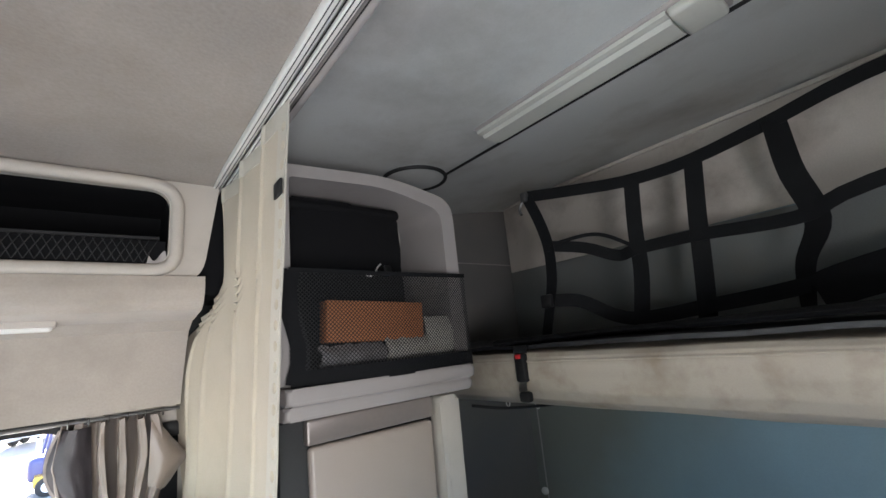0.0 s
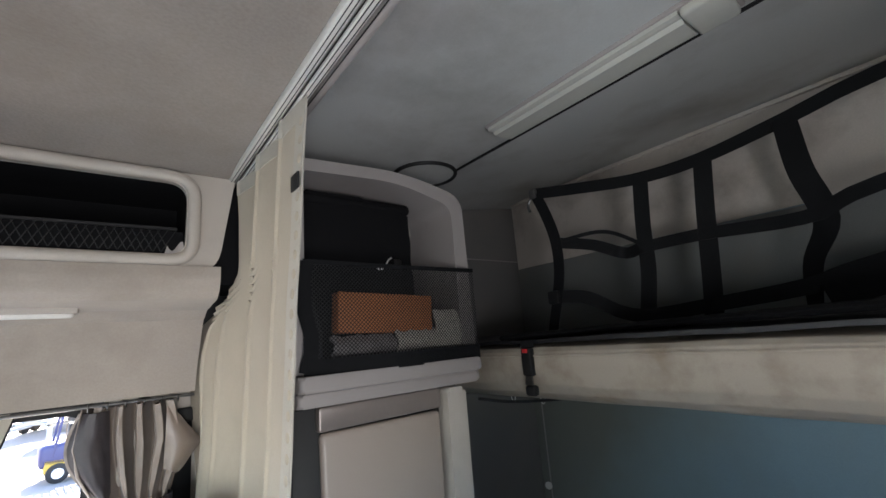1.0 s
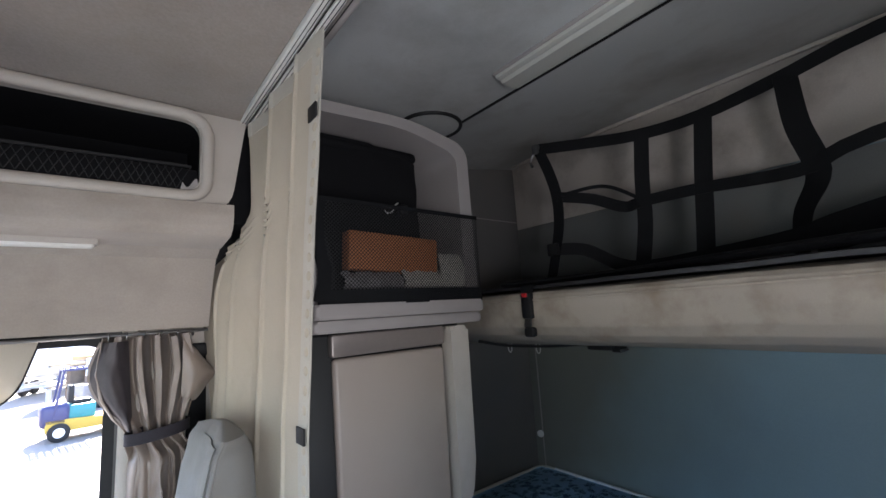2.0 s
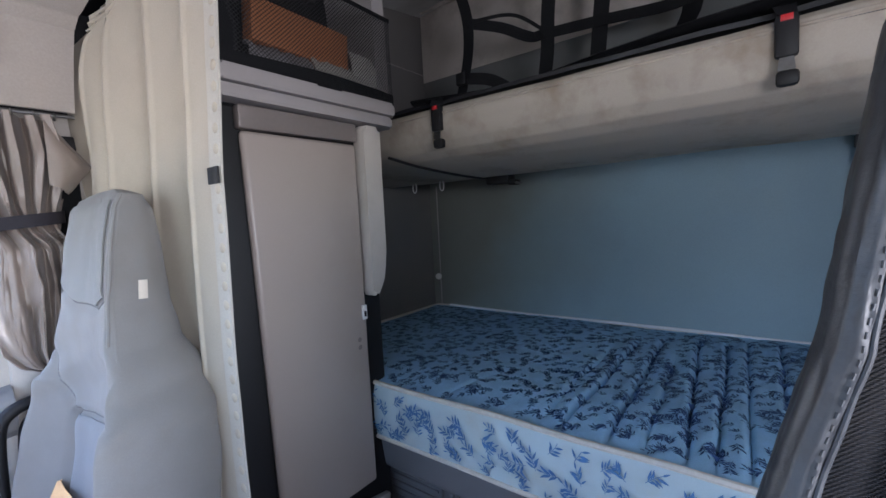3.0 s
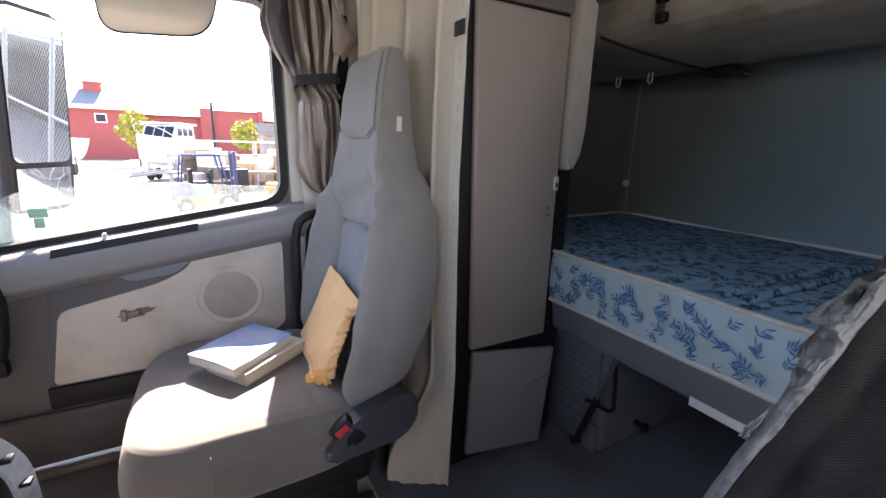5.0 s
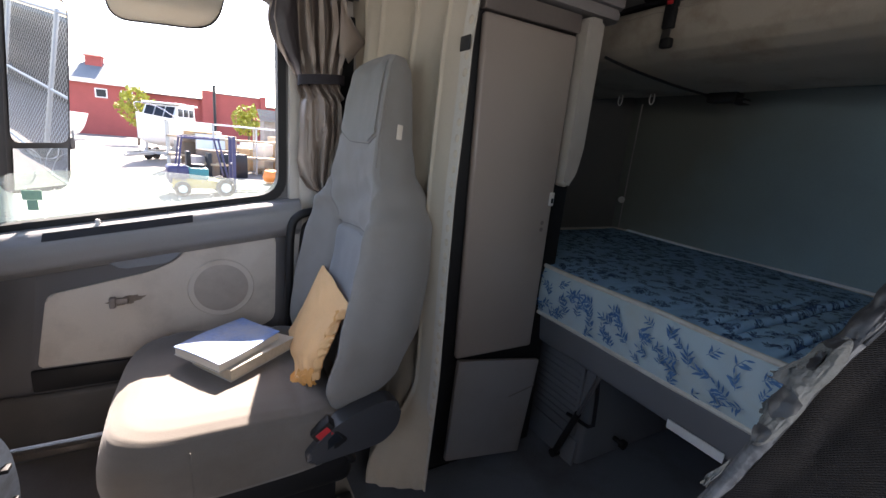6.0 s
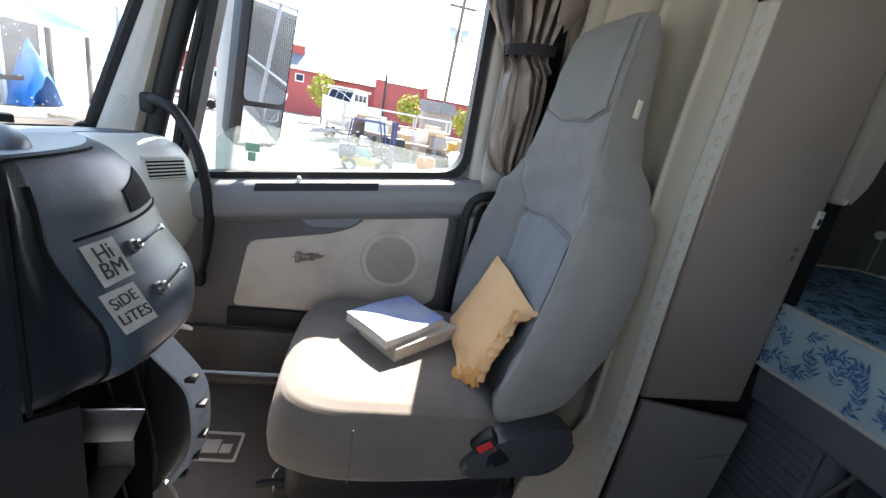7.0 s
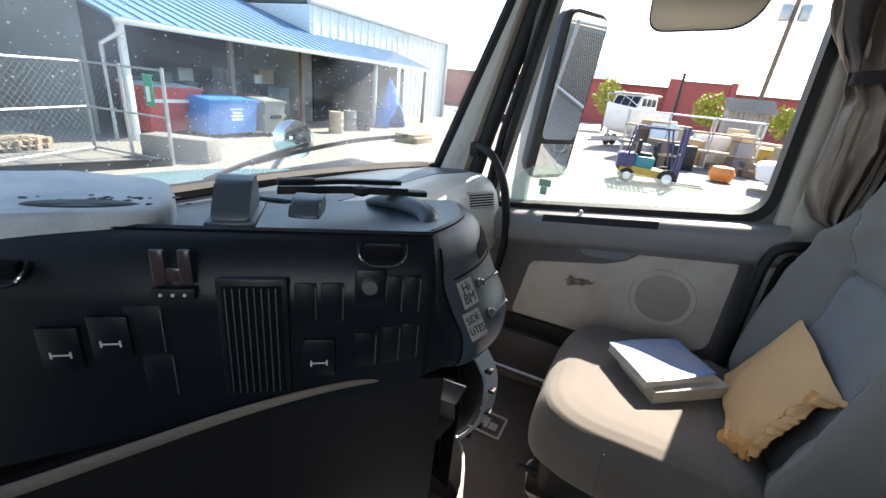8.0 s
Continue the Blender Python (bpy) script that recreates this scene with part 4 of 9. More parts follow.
# ceiling lamp and round speaker grille
lamp = thing("ceiling_lamp", (1.22, 1.0, ROOF_Z), "long frosted strip lamp on the sleeper ceiling", "lamp")
lz = ROOF_Z
part("base", box((1.188, 0.745, lz - 0.008), (1.287, 1.292, lz + 0.006), 0.005), PLASTIC_GREY, lamp)
part("lens", sweep([(1.248, 0.82, lz - 0.010), (1.248, 1.05, lz - 0.010), (1.248, 1.285, lz - 0.010)], [(-0.056, 0.004), (-0.054, -0.005), (-0.046, -0.007), (-0.043, -0.004), (-0.036, -0.004), (-0.033, -0.009), (-0.030, -0.012), (0.016, -0.012), (0.018, -0.0085), (0.020, -0.010), (0.030, -0.007), (0.034, 0.004)]), LAMP_LENS, lamp, "frosted plastic lens")
part("end_cap", box((1.192, 0.752, lz - 0.0235), (1.283, 0.8185, lz - 0.002), 0.008, 3), LAMP_LENS, lamp)
spk = thing("roof_speaker", (1.24, 1.60, ROOF_Z), "round roof speaker with a black rubber ring", "speaker")
part("ring", tube([Vector((1.225 + 0.098 * math.cos(k * math.pi / 20), 1.61 + 0.098 * math.sin(k * math.pi / 20), ROOF_Z - 0.010)) for k in range(40)], 0.006, 8, closed=True), RUBBER, spk)
part("cone", lathe([(0, 0.0), (0.05, 0.001), (0.094, 0.003), (0.094, 0.03), (0, 0.03)], (1.225, 1.61, ROOF_Z - 0.012), (0, 0, 1), 40), SLEEPER_ROOF, spk)

# ---- curtain between cab and sleeper ----
rail = thing("curtain_rail", (0.71, 1.0, 1.95), "pale triple-grooved plastic curtain rail under the ceiling step", "rail")
for k, (x, w) in enumerate(((0.680, 0.018), (0.702, 0.016), (0.722, 0.014))):
    part("track", box((x, 0.04, 1.938 - 0.002 * k), (x + w, 1.72, 1.956), 0.004), WHITE_PL if k < 2 else PLASTIC_GREY, rail)
for x in (0.6845, 0.6915, 0.6985, 0.7055, 0.7125, 0.7205):
    sz = 1.938 - 0.002 * (x > 0.70) - 0.002 * (x > 0.72)
    part("slot", box((x, 0.04, sz - 0.0012), (x + 0.0011, 1.70, sz + 0.001)), BLACK, rail)

curtain = thing("sleeper_curtain", (0.69, 1.65, 0.1), "pleated cream sleeper curtain drawn aside with a grey popper hem", "curtain")


def edge_y(z):
    return 1.245 + 0.095 * min(1, max(0, (1.93 - z) / 0.7)) + 0.006 * max(0, (1.23 - z)) + 0.004 * math.sin(z * 9)


def curtain_fn(u, v):
    """Two flat panels beside the hem, then a drape that is pulled over to the hook on the pillar."""
    zb = mix(0.10, 0.150, u) + 0.006 * math.sin(u * 19)
    z = mix(1.935, zb, v)
    e = edge_y(z)
    far = 1.69 + 0.265 * soft((1.71 - z) / 0.13)
    y = mix(far, e, u)
    d = y - e + 0.016 * wob(z * 1.5, 3)
    x = 0.703 - 0.045 * soft((y - 1.55) / 0.42) * soft((1.75 - z) / 0.25)
    # broad flat panels, each stepping back behind the last and easing forward again
    for a0, a1, st in ((-0.02, 0.108, 0.008), (0.108, 0.278, 0.030), (0.278, 0.455, 0.034), (0.455, 0.545, 0.030), (0.545, 0.72, 0.026)):
        if a0 <= d < a1:
            q = (d - a0) / (a1 - a0)
            x += st * soft(q / 0.06) * (1 - q) ** 1.6 - 0.005 * math.exp(-((q - 0.95) / 0.05) ** 2)
    low = soft((1.5 - z) / 0.25) * soft((d - 0.43) / 0.1)
    x -= low * (0.012 * math.sin((d - 0.2) * 30 + 2.2 * wob(z * 1.3, 5)) + 0.005 * math.sin((d - 0.2) * 66 + z * 4))
    x += 0.004 * wob(y * 4, z * 1.6) + 0.0012 * wob(y * 16, z * 9)
    # the foot of the drape billows forward under the seat back, gathered along its hem
    foot = soft((0.44 - z) / 0.27)
    x -= foot * 0.120 * soft((d + 0.01) / 0.12) * (1 - soft((d - 0.13) / 0.16))
    x += 0.004 * math.sin(y * 260 + 3 * wob(y * 12)) * soft((0.21 - z) / 0.05)
    x -= 0.016 * math.exp(-((z - 1.47) / 0.12) ** 2) * max(0.0, 1 - u * 2.4)
    return Vector((x, y, z))


part("cloth", sheet(curtain_fn, 260, 110, 0.0016), CURTAIN, curtain)
part("heading_tape", sheet(lambda u, v: curtain_fn(u, 0.020 * v) + Vector((-0.0018, 0, 0)), 260, 3, 0.001), CURTAIN_HEM, curtain, "white gathered heading tape")


def hem_fn(u, v):
    p = curtain_fn(1.0, v)
    return Vector((p.x - 0.004 + 0.004 * u, p.y + 0.030 - 0.034 * u, p.z + 0.001 * wob(p.z * 40)))


part("hem", sheet(hem_fn, 3, 110, 0.003), CURTAIN_HEM, curtain, "stiff grey-white hem with poppers")
for z in (1.79, 1.235):
    e = edge_y(z)
    tx = hem_fn(0.5, (1.935 - z) / (1.935 - 0.150)).x
    part("popper_tab", box((tx - 0.008, e - 0.004, z - 0.014), (tx - 0.004, e + 0.032, z + 0.014), 0.0015), RUBBER, curtain, "black hook-and-loop tab")
for k in range(54):
    z = 1.895 - k * 0.0325
    if min(abs(z - 1.79), abs(z - 1.235)) < 0.02:
        continue
    part("hem_pucker", lathe([(0.0120, 0), (0.0090, 0.0022), (0.0050, 0.0033), (0, 0.0036)], (hem_fn(0.35, (1.935 - z) / (1.935 - 0.150)).x, edge_y(z) + 0.012, z), (-1, 0, 0), 10), CURTAIN, curtain)
hookp = thing("curtain_hook", (0.645, 1.955, 1.47), "small steel hook pinning the curtain to the pillar", "hook")
part("ring", tube([Vector((0.632, 1.955 + 0.012 * math.cos(a), 1.474 + 0.012 * math.sin(a))) for a in [k * 0.6283 for k in range(10)]], 0.0025, 6, up=(1, 0, 0), closed=True), STEEL, hookp)
strapl = thing("pillar_strap", (0.66, 1.86, 1.66), "black strap loop behind the curtain top", "strap")
part("loop", sweep(smooth_line([(0.675, 1.76, 1.95), (0.668, 1.80, 1.80), (0.655, 1.85, 1.70), (0.645, 1.90, 1.665), (0.65, 1.94, 1.70)], 14), band(0.03, 0.003), up=(-1, 0, 0)), WEBBING, strapl)

latch = thing("bunk_latch", (2.02, 0.385, 1.14), "black steel bunk latch against the rear wall under the upper bunk", "latch")
part("plate", box((2.026, 0.345, 1.150), (2.0395, 0.425, 1.306), 0.004), BLACK, latch)
part("hook", tube(smooth_line([(2.018, 0.385, 1.300), (2.005, 0.385, 1.26), (2.008, 0.392, 1.20), (2.022, 0.400, 1.16)], 12), 0.009, 8, up=(0, 1, 0)), BLACK, latch)
part("pivot", lathe([(0, 0), (0.016, 0), (0.016, 0.012), (0, 0.014)], (2.026, 0.385, 1.270), (-1, 0, 0), 14), STEEL, latch)

# ---- tall cabinet beside the bunk ----
cabinet = thing("tall_cabinet", (0.97, 1.72, FLOOR_Z), "tall grey-beige sleeper cabinet with scuffed doors", "cabinet")
part("body", joined(box((0.755, 1.485, FLOOR_Z), (1.185, 1.98, 1.40), 0.01)), BLACK, cabinet, "black carcass")
dr = part("door", shaped(box((0.812, 1.462, 0.447), (1.110, 1.484, 1.343), 0.010, 3), lambda p: Vector((p.x + 0.024 * (1.110 - p.x) / 0.298 * (1.343 - p.z) / 0.896, p.y, p.z))), CABINET_DOOR, cabinet, "pinkish grey laminate door with stains")
part("strip", solid(rounded([Vector((0.808, 1.460, 1.346)), Vector((1.112, 1.460, 1.349)), Vector((1.112, 1.460, 1.394)), Vector((0.808, 1.460, 1.394))], 0.006, 3), (0, 0.024, 0), 0.004), CABINET_STRIP, cabinet, "brown metallic top strip")
part("latch", box((1.092, 1.456, 0.892), (1.106, 1.464, 0.930), 0.002), WHITE_PL, dr, "small worn latch plate")
part("latch_hole", box((1.095, 1.4545, 0.900), (1.102, 1.4565, 0.914), 0.001), BLACK, dr)
for z in (0.842, 0.822):
    part("screw_hole", lathe([(0, 0), (0.0055, 0), (0.0065, 0.001), (0.004, 0.002), (0, 0.001)], (1.079, 1.4625, z), (0, -1, 0), 12), CABINET_STRIP, dr)
grip = [Vector((1.122, 1.445, 1.392)), Vector((1.180, 1.445, 1.392)), Vector((1.178, 1.445, 1.06)), Vector((1.166, 1.445, 0.99)), Vector((1.138, 1.445, 0.945)), Vector((1.122, 1.445, 0.955))]
part("grab_trim", solid(rounded(grip, 0.012, 4), (0, 0.045, 0), 0.012, 3), TRIM_BEIGE, cabinet, "rounded cream edge grip")
low = part("lower_door", shaped(box((0.846, 1.4625, 0.118), (1.140, 1.482, 0.442), 0.006), lambda p: Vector((p.x + 0.024 * (1.140 - p.x) / 0.294 * (0.442 - p.z) / 0.324, p.y, p.z))), PLASTIC_GREY, cabinet, "lower door sagging open")
SAG = Matrix.Translation((0.835, 1.472, 0.442)) @ Matrix.Rotation(radians(-4), 4, "Z") @ Matrix.Rotation(radians(7), 4, "Y") @ Matrix.Rotation(radians(-2), 4, "X") @ Matrix.Translation((-0.835, -1.472, -0.442))
low.matrix_basis = SAG
part("crack", moved(solid([Vector((1.05, 1.4615, 0.318)), Vector((1.139, 1.4615, 0.352)), Vector((1.139, 1.4615, 0.355)), Vector((1.05, 1.4615, 0.322))], (0, 0.003, 0)), SAG), CABINET_STRIP, cabinet)
# black fillers painting the shade behind the sagging door and beside the curtain
part("low_gap_shade", box((0.872, 1.486, FLOOR_Z), (1.150, 1.4945, 0.440), 0.003), BLACK_DEEP, cabinet)
part("side_gap_shade", box((0.757, 1.4855, FLOOR_Z), (0.870, 1.4945, 1.40), 0.003), BLACK_DEEP, cabinet)

shelf = thing("cabinet_shelf", (1.0, 1.6, 1.42), "grey moulded shelf with a double rounded lip", "shelf")
for z0, z1, y0 in ((1.398, 1.424, 1.440), (1.426, 1.458, 1.428)):
    lp = rounded([Vector((0.76, y0, z0)), Vector((1.235, y0, z0)), Vector((1.246, 1.60, z0)), Vector((1.246, 1.97, z0)), Vector((0.76, 1.97, z0))], [0.01, 0.02, 0.02, 0.005, 0.005], 4)
    part("lip", solid(lp, (0, 0, z1 - z0), 0.009, 3), PLASTIC_GREY, shelf)

cubby = thing("upper_cubby", (1.0, 1.7, 1.458), "grey moulded open cubby above the cabinet", "cabinet")
out_loop = rounded([Vector((0.762, 1.47, 1.458)), Vector((1.250, 1.47, 1.458)), Vector((1.244, 1.47, 1.905)), Vector((1.05, 1.47, 1.945)), Vector((0.762, 1.47, 1.930))], [0.01, 0.01, 0.05, 0.08, 0.01], 6)
in_loop = rounded([Vector((0.785, 1.47, 1.475)), Vector((1.205, 1.47, 1.475)), Vector((1.202, 1.47, 1.872)), Vector((1.03, 1.47, 1.914)), Vector((0.785, 1.47, 1.902))], [0.01, 0.02, 0.04, 0.07, 0.01], 6)
part("front_frame", ring(out_loop, in_loop, (0, 0.03, 0)), PLASTIC_GREY, cubby)
part("shell", ring([p + Vector((0, 0.03, 0)) for p in out_loop], [p + Vector((0, 0.03, 0)) for p in in_loop], (0, 0.46, 0)), PLASTIC_GREY, cubby)
part("back", box((0.77, 1.93, 1.46), (1.245, 1.975, 1.92)), BLACK, cubby)

tv = thing("black_bag", (0.93, 1.68, 1.70), "black soft bag stuffed in the cubby", "bag")
part("cloth", sheet(lambda u, v: Vector((0.962 + (0.162 + 0.012 * wob(3 * math.cos(6.283 * u), v * 3)) * (1 - 0.10 * v) * max(-1, min(1, 1.5 * math.cos(2 * math.pi * u))), 1.72 + 0.17 * max(-1, min(1, 1.5 * math.sin(2 * math.pi * u))) + 0.01 * wob(9 * u, 5 * v), mix(1.478, 1.888, v) - 0.05 * v * v * max(0, math.cos(2 * math.pi * u)))), 40, 14, closed_u=True), BLACK_DEEP, tv)
part("flap", box((0.80, 1.545, 1.855), (1.12, 1.90, 1.888), 0.02, 3), BLACK_DEEP, tv)
pull = thing("cable_tie", (1.03, 1.545, 1.71), "loose white cord and black clip on the bag", "cord")
part("cord", tube(smooth_line([(1.045, 1.545, 1.73), (1.03, 1.535, 1.72), (1.015, 1.53, 1.70), (1.00, 1.53, 1.695), (0.995, 1.535, 1.703)], 14), 0.0022, 6), WHITE_PL, pull)
part("clip", box((1.045, 1.53, 1.695), (1.07, 1.55, 1.725), 0.005), BLACK, pull)
arm = thing("grey_bracket", (1.12, 1.6, 1.80), "curved grey plastic bracket inside the cubby", "bracket")
part("arm", sweep(smooth_line([(1.145, 1.62, 1.86), (1.135, 1.60, 1.80), (1.105, 1.60, 1.74), (1.085, 1.60, 1.72)], 12), band(0.018, 0.008), up=(0, 1, 0)), TRIM_BEIGE, arm)

# mesh pouch over the cubby's lower half
PX0, PX1, PZ0, PZ1 = 0.775, 1.245, 1.462, 1.690


def pouch(x, z):
    a, b = (x - PX0) / (PX1 - PX0), (z - PZ0) / (PZ1 - PZ0)
    return Vector((x, 1.452 - 0.022 * math.sin(math.pi * max(0, min(1, a))) * (1 - 0.5 * b) - 0.003 * wob(x * 14, z * 14), z))


pk = thing("mesh_pouch", (1.0, 1.45, PZ0), "black elastic mesh pouch stretched over the cubby", "pouch")
lines = []
STEP = 0.0085
kmax = int((PX1 - PX0 + PZ1 - PZ0) / STEP) + 1
for k in range(1, kmax):
    c = k * STEP
    for sgn in (1, -1):
        a0, a1 = max(0.0, c - (PZ1 - PZ0)), min(PX1 - PX0, c)
        if a1 - a0 < 0.01:
            continue
        n = max(2, int((a1 - a0) / 0.022))
        pts = []
        for i in range(n + 1):
            a = mix(a0, a1, i / n)
            x = PX0 + a if sgn > 0 else PX1 - a
            pts.append(pouch(x, PZ0 + (c - a)))
        lines.append(sweep(pts, band(0.0014, 0.0007), up=(0, 1, 0)))
part("mesh", joined(*lines), RUBBER, pk, smooth=0, kind="stuff")
for nm, f in (("hem", [(PX0, PZ1), (1.0, PZ1 - 0.006), (PX1, PZ1 - 0.004)]),):
    part(nm, sweep([pouch(x, z) + Vector((0, -0.001, 0)) for x, z in f], band(0.010, 0.002), up=(0, 1, 0)), WEBBING, pk)
part("border", sweep([pouch(mix(PX0, PX1, k / 16), PZ0 + 0.010) + Vector((0, -0.001, 0)) for k in range(17)], band(0.034, 0.002), up=(0, 1, 0)), WEBBING, pk)
part("border", sweep([pouch(PX0 + 0.008 + 0.012 * math.sin(k), mix(PZ0, PZ1, k / 6)) + Vector((0, -0.001, 0)) for k in range(7)], band(0.038, 0.002), up=(0, 1, 0)), WEBBING, pk)
card = thing("orange_box", (0.99, 1.50, 1.53), "orange cardboard carton behind the mesh", "box")
part("carton", moved(box((-0.128, -0.02, -0.046), (0.128, 0.02, 0.046), 0.003), pose(0.992, 1.500, 1.580, 0, 2.5, 0)), CARD_ORANGE, card)
for k, (x0, x1, z1, mt) in enumerate(((0.845, 1.0, 1.533, FILM_GREY), (1.005, 1.15, 1.540, PAPER), (1.12, 1.20, 1.585, PAPER))):
    pkg = thing("plastic_packet", ((x0 + x1) / 2, 1.5, 1.477), "crumpled clear plastic packet behind the mesh", "packet", "packets in the pouch")
    part("film", sheet(lambda u, v: Vector((mix(x0, x1, u) + 0.006 * wob(v * 5, k), 1.485 - 0.022 * math.sin(math.pi * v) - 0.006 * wob(u * 9, v * 7, k), mix(1.476, z1, v) + 0.006 * wob(u * 8, k))), 16, 10, 0.004), mt, pkg)

# ---- passenger door ----
def at_y(y, pts):
    return [Vector((x, y, z)) for x, z in pts]


door = thing("door_1", (0.05, 2.03, 0.1), "grey truck passenger door with tan insert and lowered window", "door", kind="structure")
win = rounded(at_y(2.0, [(-0.335, 0.705), (0.452, 0.822), (0.448, 1.42), (-0.205, 1.42)]), [0.03, 0.07, 0.05, 0.05], 6)
dout = rounded(at_y(2.0, [(-0.40, 0.09), (0.52, 0.09), (0.52, 1.50), (-0.25, 1.50)]), 0.03, 6)
part("shell", ring(dout, win, (0, 0.05, 0)), DOOR_GREY, door)
seal_in = rounded(at_y(1.995, [(-0.322, 0.720), (0.440, 0.834), (0.436, 1.40), (-0.200, 1.40)]), [0.03, 0.065, 0.05, 0.05], 6)
seal_out = rounded(at_y(1.995, [(-0.345, 0.697), (0.464, 0.812), (0.460, 1.432), (-0.222, 1.432)]), [0.03, 0.075, 0.05, 0.05], 6)
part("window_seal", ring(seal_out, seal_in, (0, 0.06, 0)), RUBBER, door, "black rubber window seal")


def sill_z(x):
    return 0.700 + (x + 0.335) * 0.1487


def sill_fn(u, v):
    prof = [(2.02, -0.006), (1.985, -0.008), (1.955, -0.014), (1.940, -0.030), (1.938, -0.060), (1.945, -0.090), (1.985, -0.115)]
    s = v * (len(prof) - 1)
    i = min(int(s), len(prof) - 2)
    y, dz = mix(prof[i][0], prof[i + 1][0], s - i), mix(prof[i][1], prof[i + 1][1], s - i)
    x = mix(-0.37, 0.50, u)
    return Vector((x, y, sill_z(x) + dz))


sl = part("sill", sheet(sill_fn, 20, 24, 0.008), SILL_LIT, door, "rounded grey window sill, lightened as if sunlit")
part("defrost_slot", sheet(lambda u, v: Vector((mix(-0.13, 0.20, u), mix(1.9325, 1.9485, v), sill_z(mix(-0.13, 0.20, u)) - mix(0.0240, 0.0060, v))), 10, 6, 0.003), BLACK, sl, "black slotted air outlet")
for k in range(3):
    x = -0.095 + k * 0.105
    part("slot_rib", sheet(lambda u, v: Vector((x + 0.006 * u, mix(1.9330, 1.9480, v), sill_z(x) - mix(0.0236, 0.0056, v) + 0.0006)), 1, 3, 0.002), BLACK, sl)
part("lock_knob", lathe([(0.006, 0), (0.006, 0.012), (0.004, 0.016), (0, 0.017)], (-0.02, 1.968, sill_z(-0.02) - 0.006), (0, 0, 1), 12), WHITE_PL, sl)
tan = [(-0.150, 0.545), (-0.188, 0.335), (0.20, 0.338), (0.425, 0.40), (0.43, 0.705), (0.20, 0.685), (0.150, 0.628), (0.09, 0.598)]
part("insert", solid(rounded(at_y(1.985, tan), [0.02, 0.012, 0.02, 0.03, 0.03, 0.03, 0.02, 0.05], 5), (0, 0.02, 0), 0.006), DOOR_TAN, door, "soiled tan door insert")
part("insert_border", solid(rounded(at_y(1.992, [(-0.165, 0.615), (-0.215, 0.255), (0.22, 0.262), (0.44, 0.36), (0.44, 0.72), (-0.10, 0.645)]), [0.04, 0.02, 0.03, 0.05, 0.03, 0.05], 5), (0, 0.012, 0), 0.004), DOOR_GREY, door, "grey recess round the insert")
part("pull_cup", solid(rounded(at_y(1.972, [(-0.02, 0.648), (0.012, 0.612), (0.138, 0.626), (0.180, 0.678)]), [0.008, 0.02, 0.03, 0.01], 5), (0, 0.02, 0), 0.006), DOOR_BLUE, door, "blue-grey door pull")
part("latch_stub", joined(box((-0.012, 1.972, 0.508), (0.028, 1.99, 0.524), 0.003), box((-0.015, 1.962, 0.50), (0.0, 1.985, 0.53), 0.003)), CABINET_STRIP, door, "broken latch stub with smudges")
def smudge(u, v):
    a, r = 2 * math.pi * u, v * (1 + 0.5 * wob(2.2 * math.cos(2 * math.pi * u), 2.2 * math.sin(2 * math.pi * u), 6))
    return Vector((0.022 + 0.040 * r * math.cos(a), 1.9838, 0.515 + 0.013 * r * math.sin(a) + 0.006 * r * math.cos(a)))


part("smudge", sheet(smudge, 28, 5, closed_u=True), GRIME, door, "dark greasy smudge round the broken latch")
sp = part("speaker", lathe([(0.092, 0.0), (0.094, 0.005), (0.091, 0.009), (0.087, 0.008)], (0.268, 1.988, 0.533), (0, -1, 0), 40), DOOR_TAN, door, "round door speaker")
part("grille", lathe([(0, 0.012), (0.05, 0.0115), (0.084, 0.007), (0.086, 0.0)], (0.268, 1.988, 0.533), (0, -1, 0), 40), SPEAKER_CLOTH, sp, "grey-brown speaker grille")
part("map_pocket", joined(box((-0.205, 1.982, 0.262), (0.25, 1.999, 0.328), 0.006)), BLACK, door, "black map pocket slot")
part("kick_panel", box((-0.36, 1.975, 0.10), (0.42, 2.0, 0.255), 0.012, 3), DOOR_LOW, door, "dark scuffed kick panel")
gl = part("pane", solid(rounded(at_y(2.030, [(-0.335, 0.68), (0.455, 0.78), (0.452, 0.862), (0.10, 0.885), (-0.23, 0.868)]), [0.01, 0.01, 0.02, 0.01, 0.08], 6), (0, 0.004, 0)), PANE_GLASS, door, "greenish window glass wound most of the way down")
gl.visible_shadow = False
stk = thing("window_sticker", (-0.16, 2.028, 0.80), "small green sticker on the lowered window glass", "sticker")
part("film", joined(box((-0.180, 2.0275, 0.797), (-0.140, 2.0295, 0.822), 0.001), box((-0.172, 2.0275, 0.770), (-0.150, 2.0295, 0.7965), 0.001)), STICKER_GREEN, stk)
part("scuff_plate", sweep(smooth_line([(-0.40, 1.97, 0.085), (-0.1, 1.965, 0.082), (0.3, 1.965, 0.08)], 8), band(0.02, 0.02)), SCUFF, door, "brown worn threshold edge")

# door frame, pillars
part("trim", sweep([(-0.412, 2.018, 0.78), (-0.374, 2.018, 0.95), (-0.312, 2.018, 1.20), (-0.250, 2.018, 1.45)], circle(0.026, 10, 0.024), up=(0, 1, 0)), RUBBER, label="black door seal along the front pillar", category="trim", kind="structure")


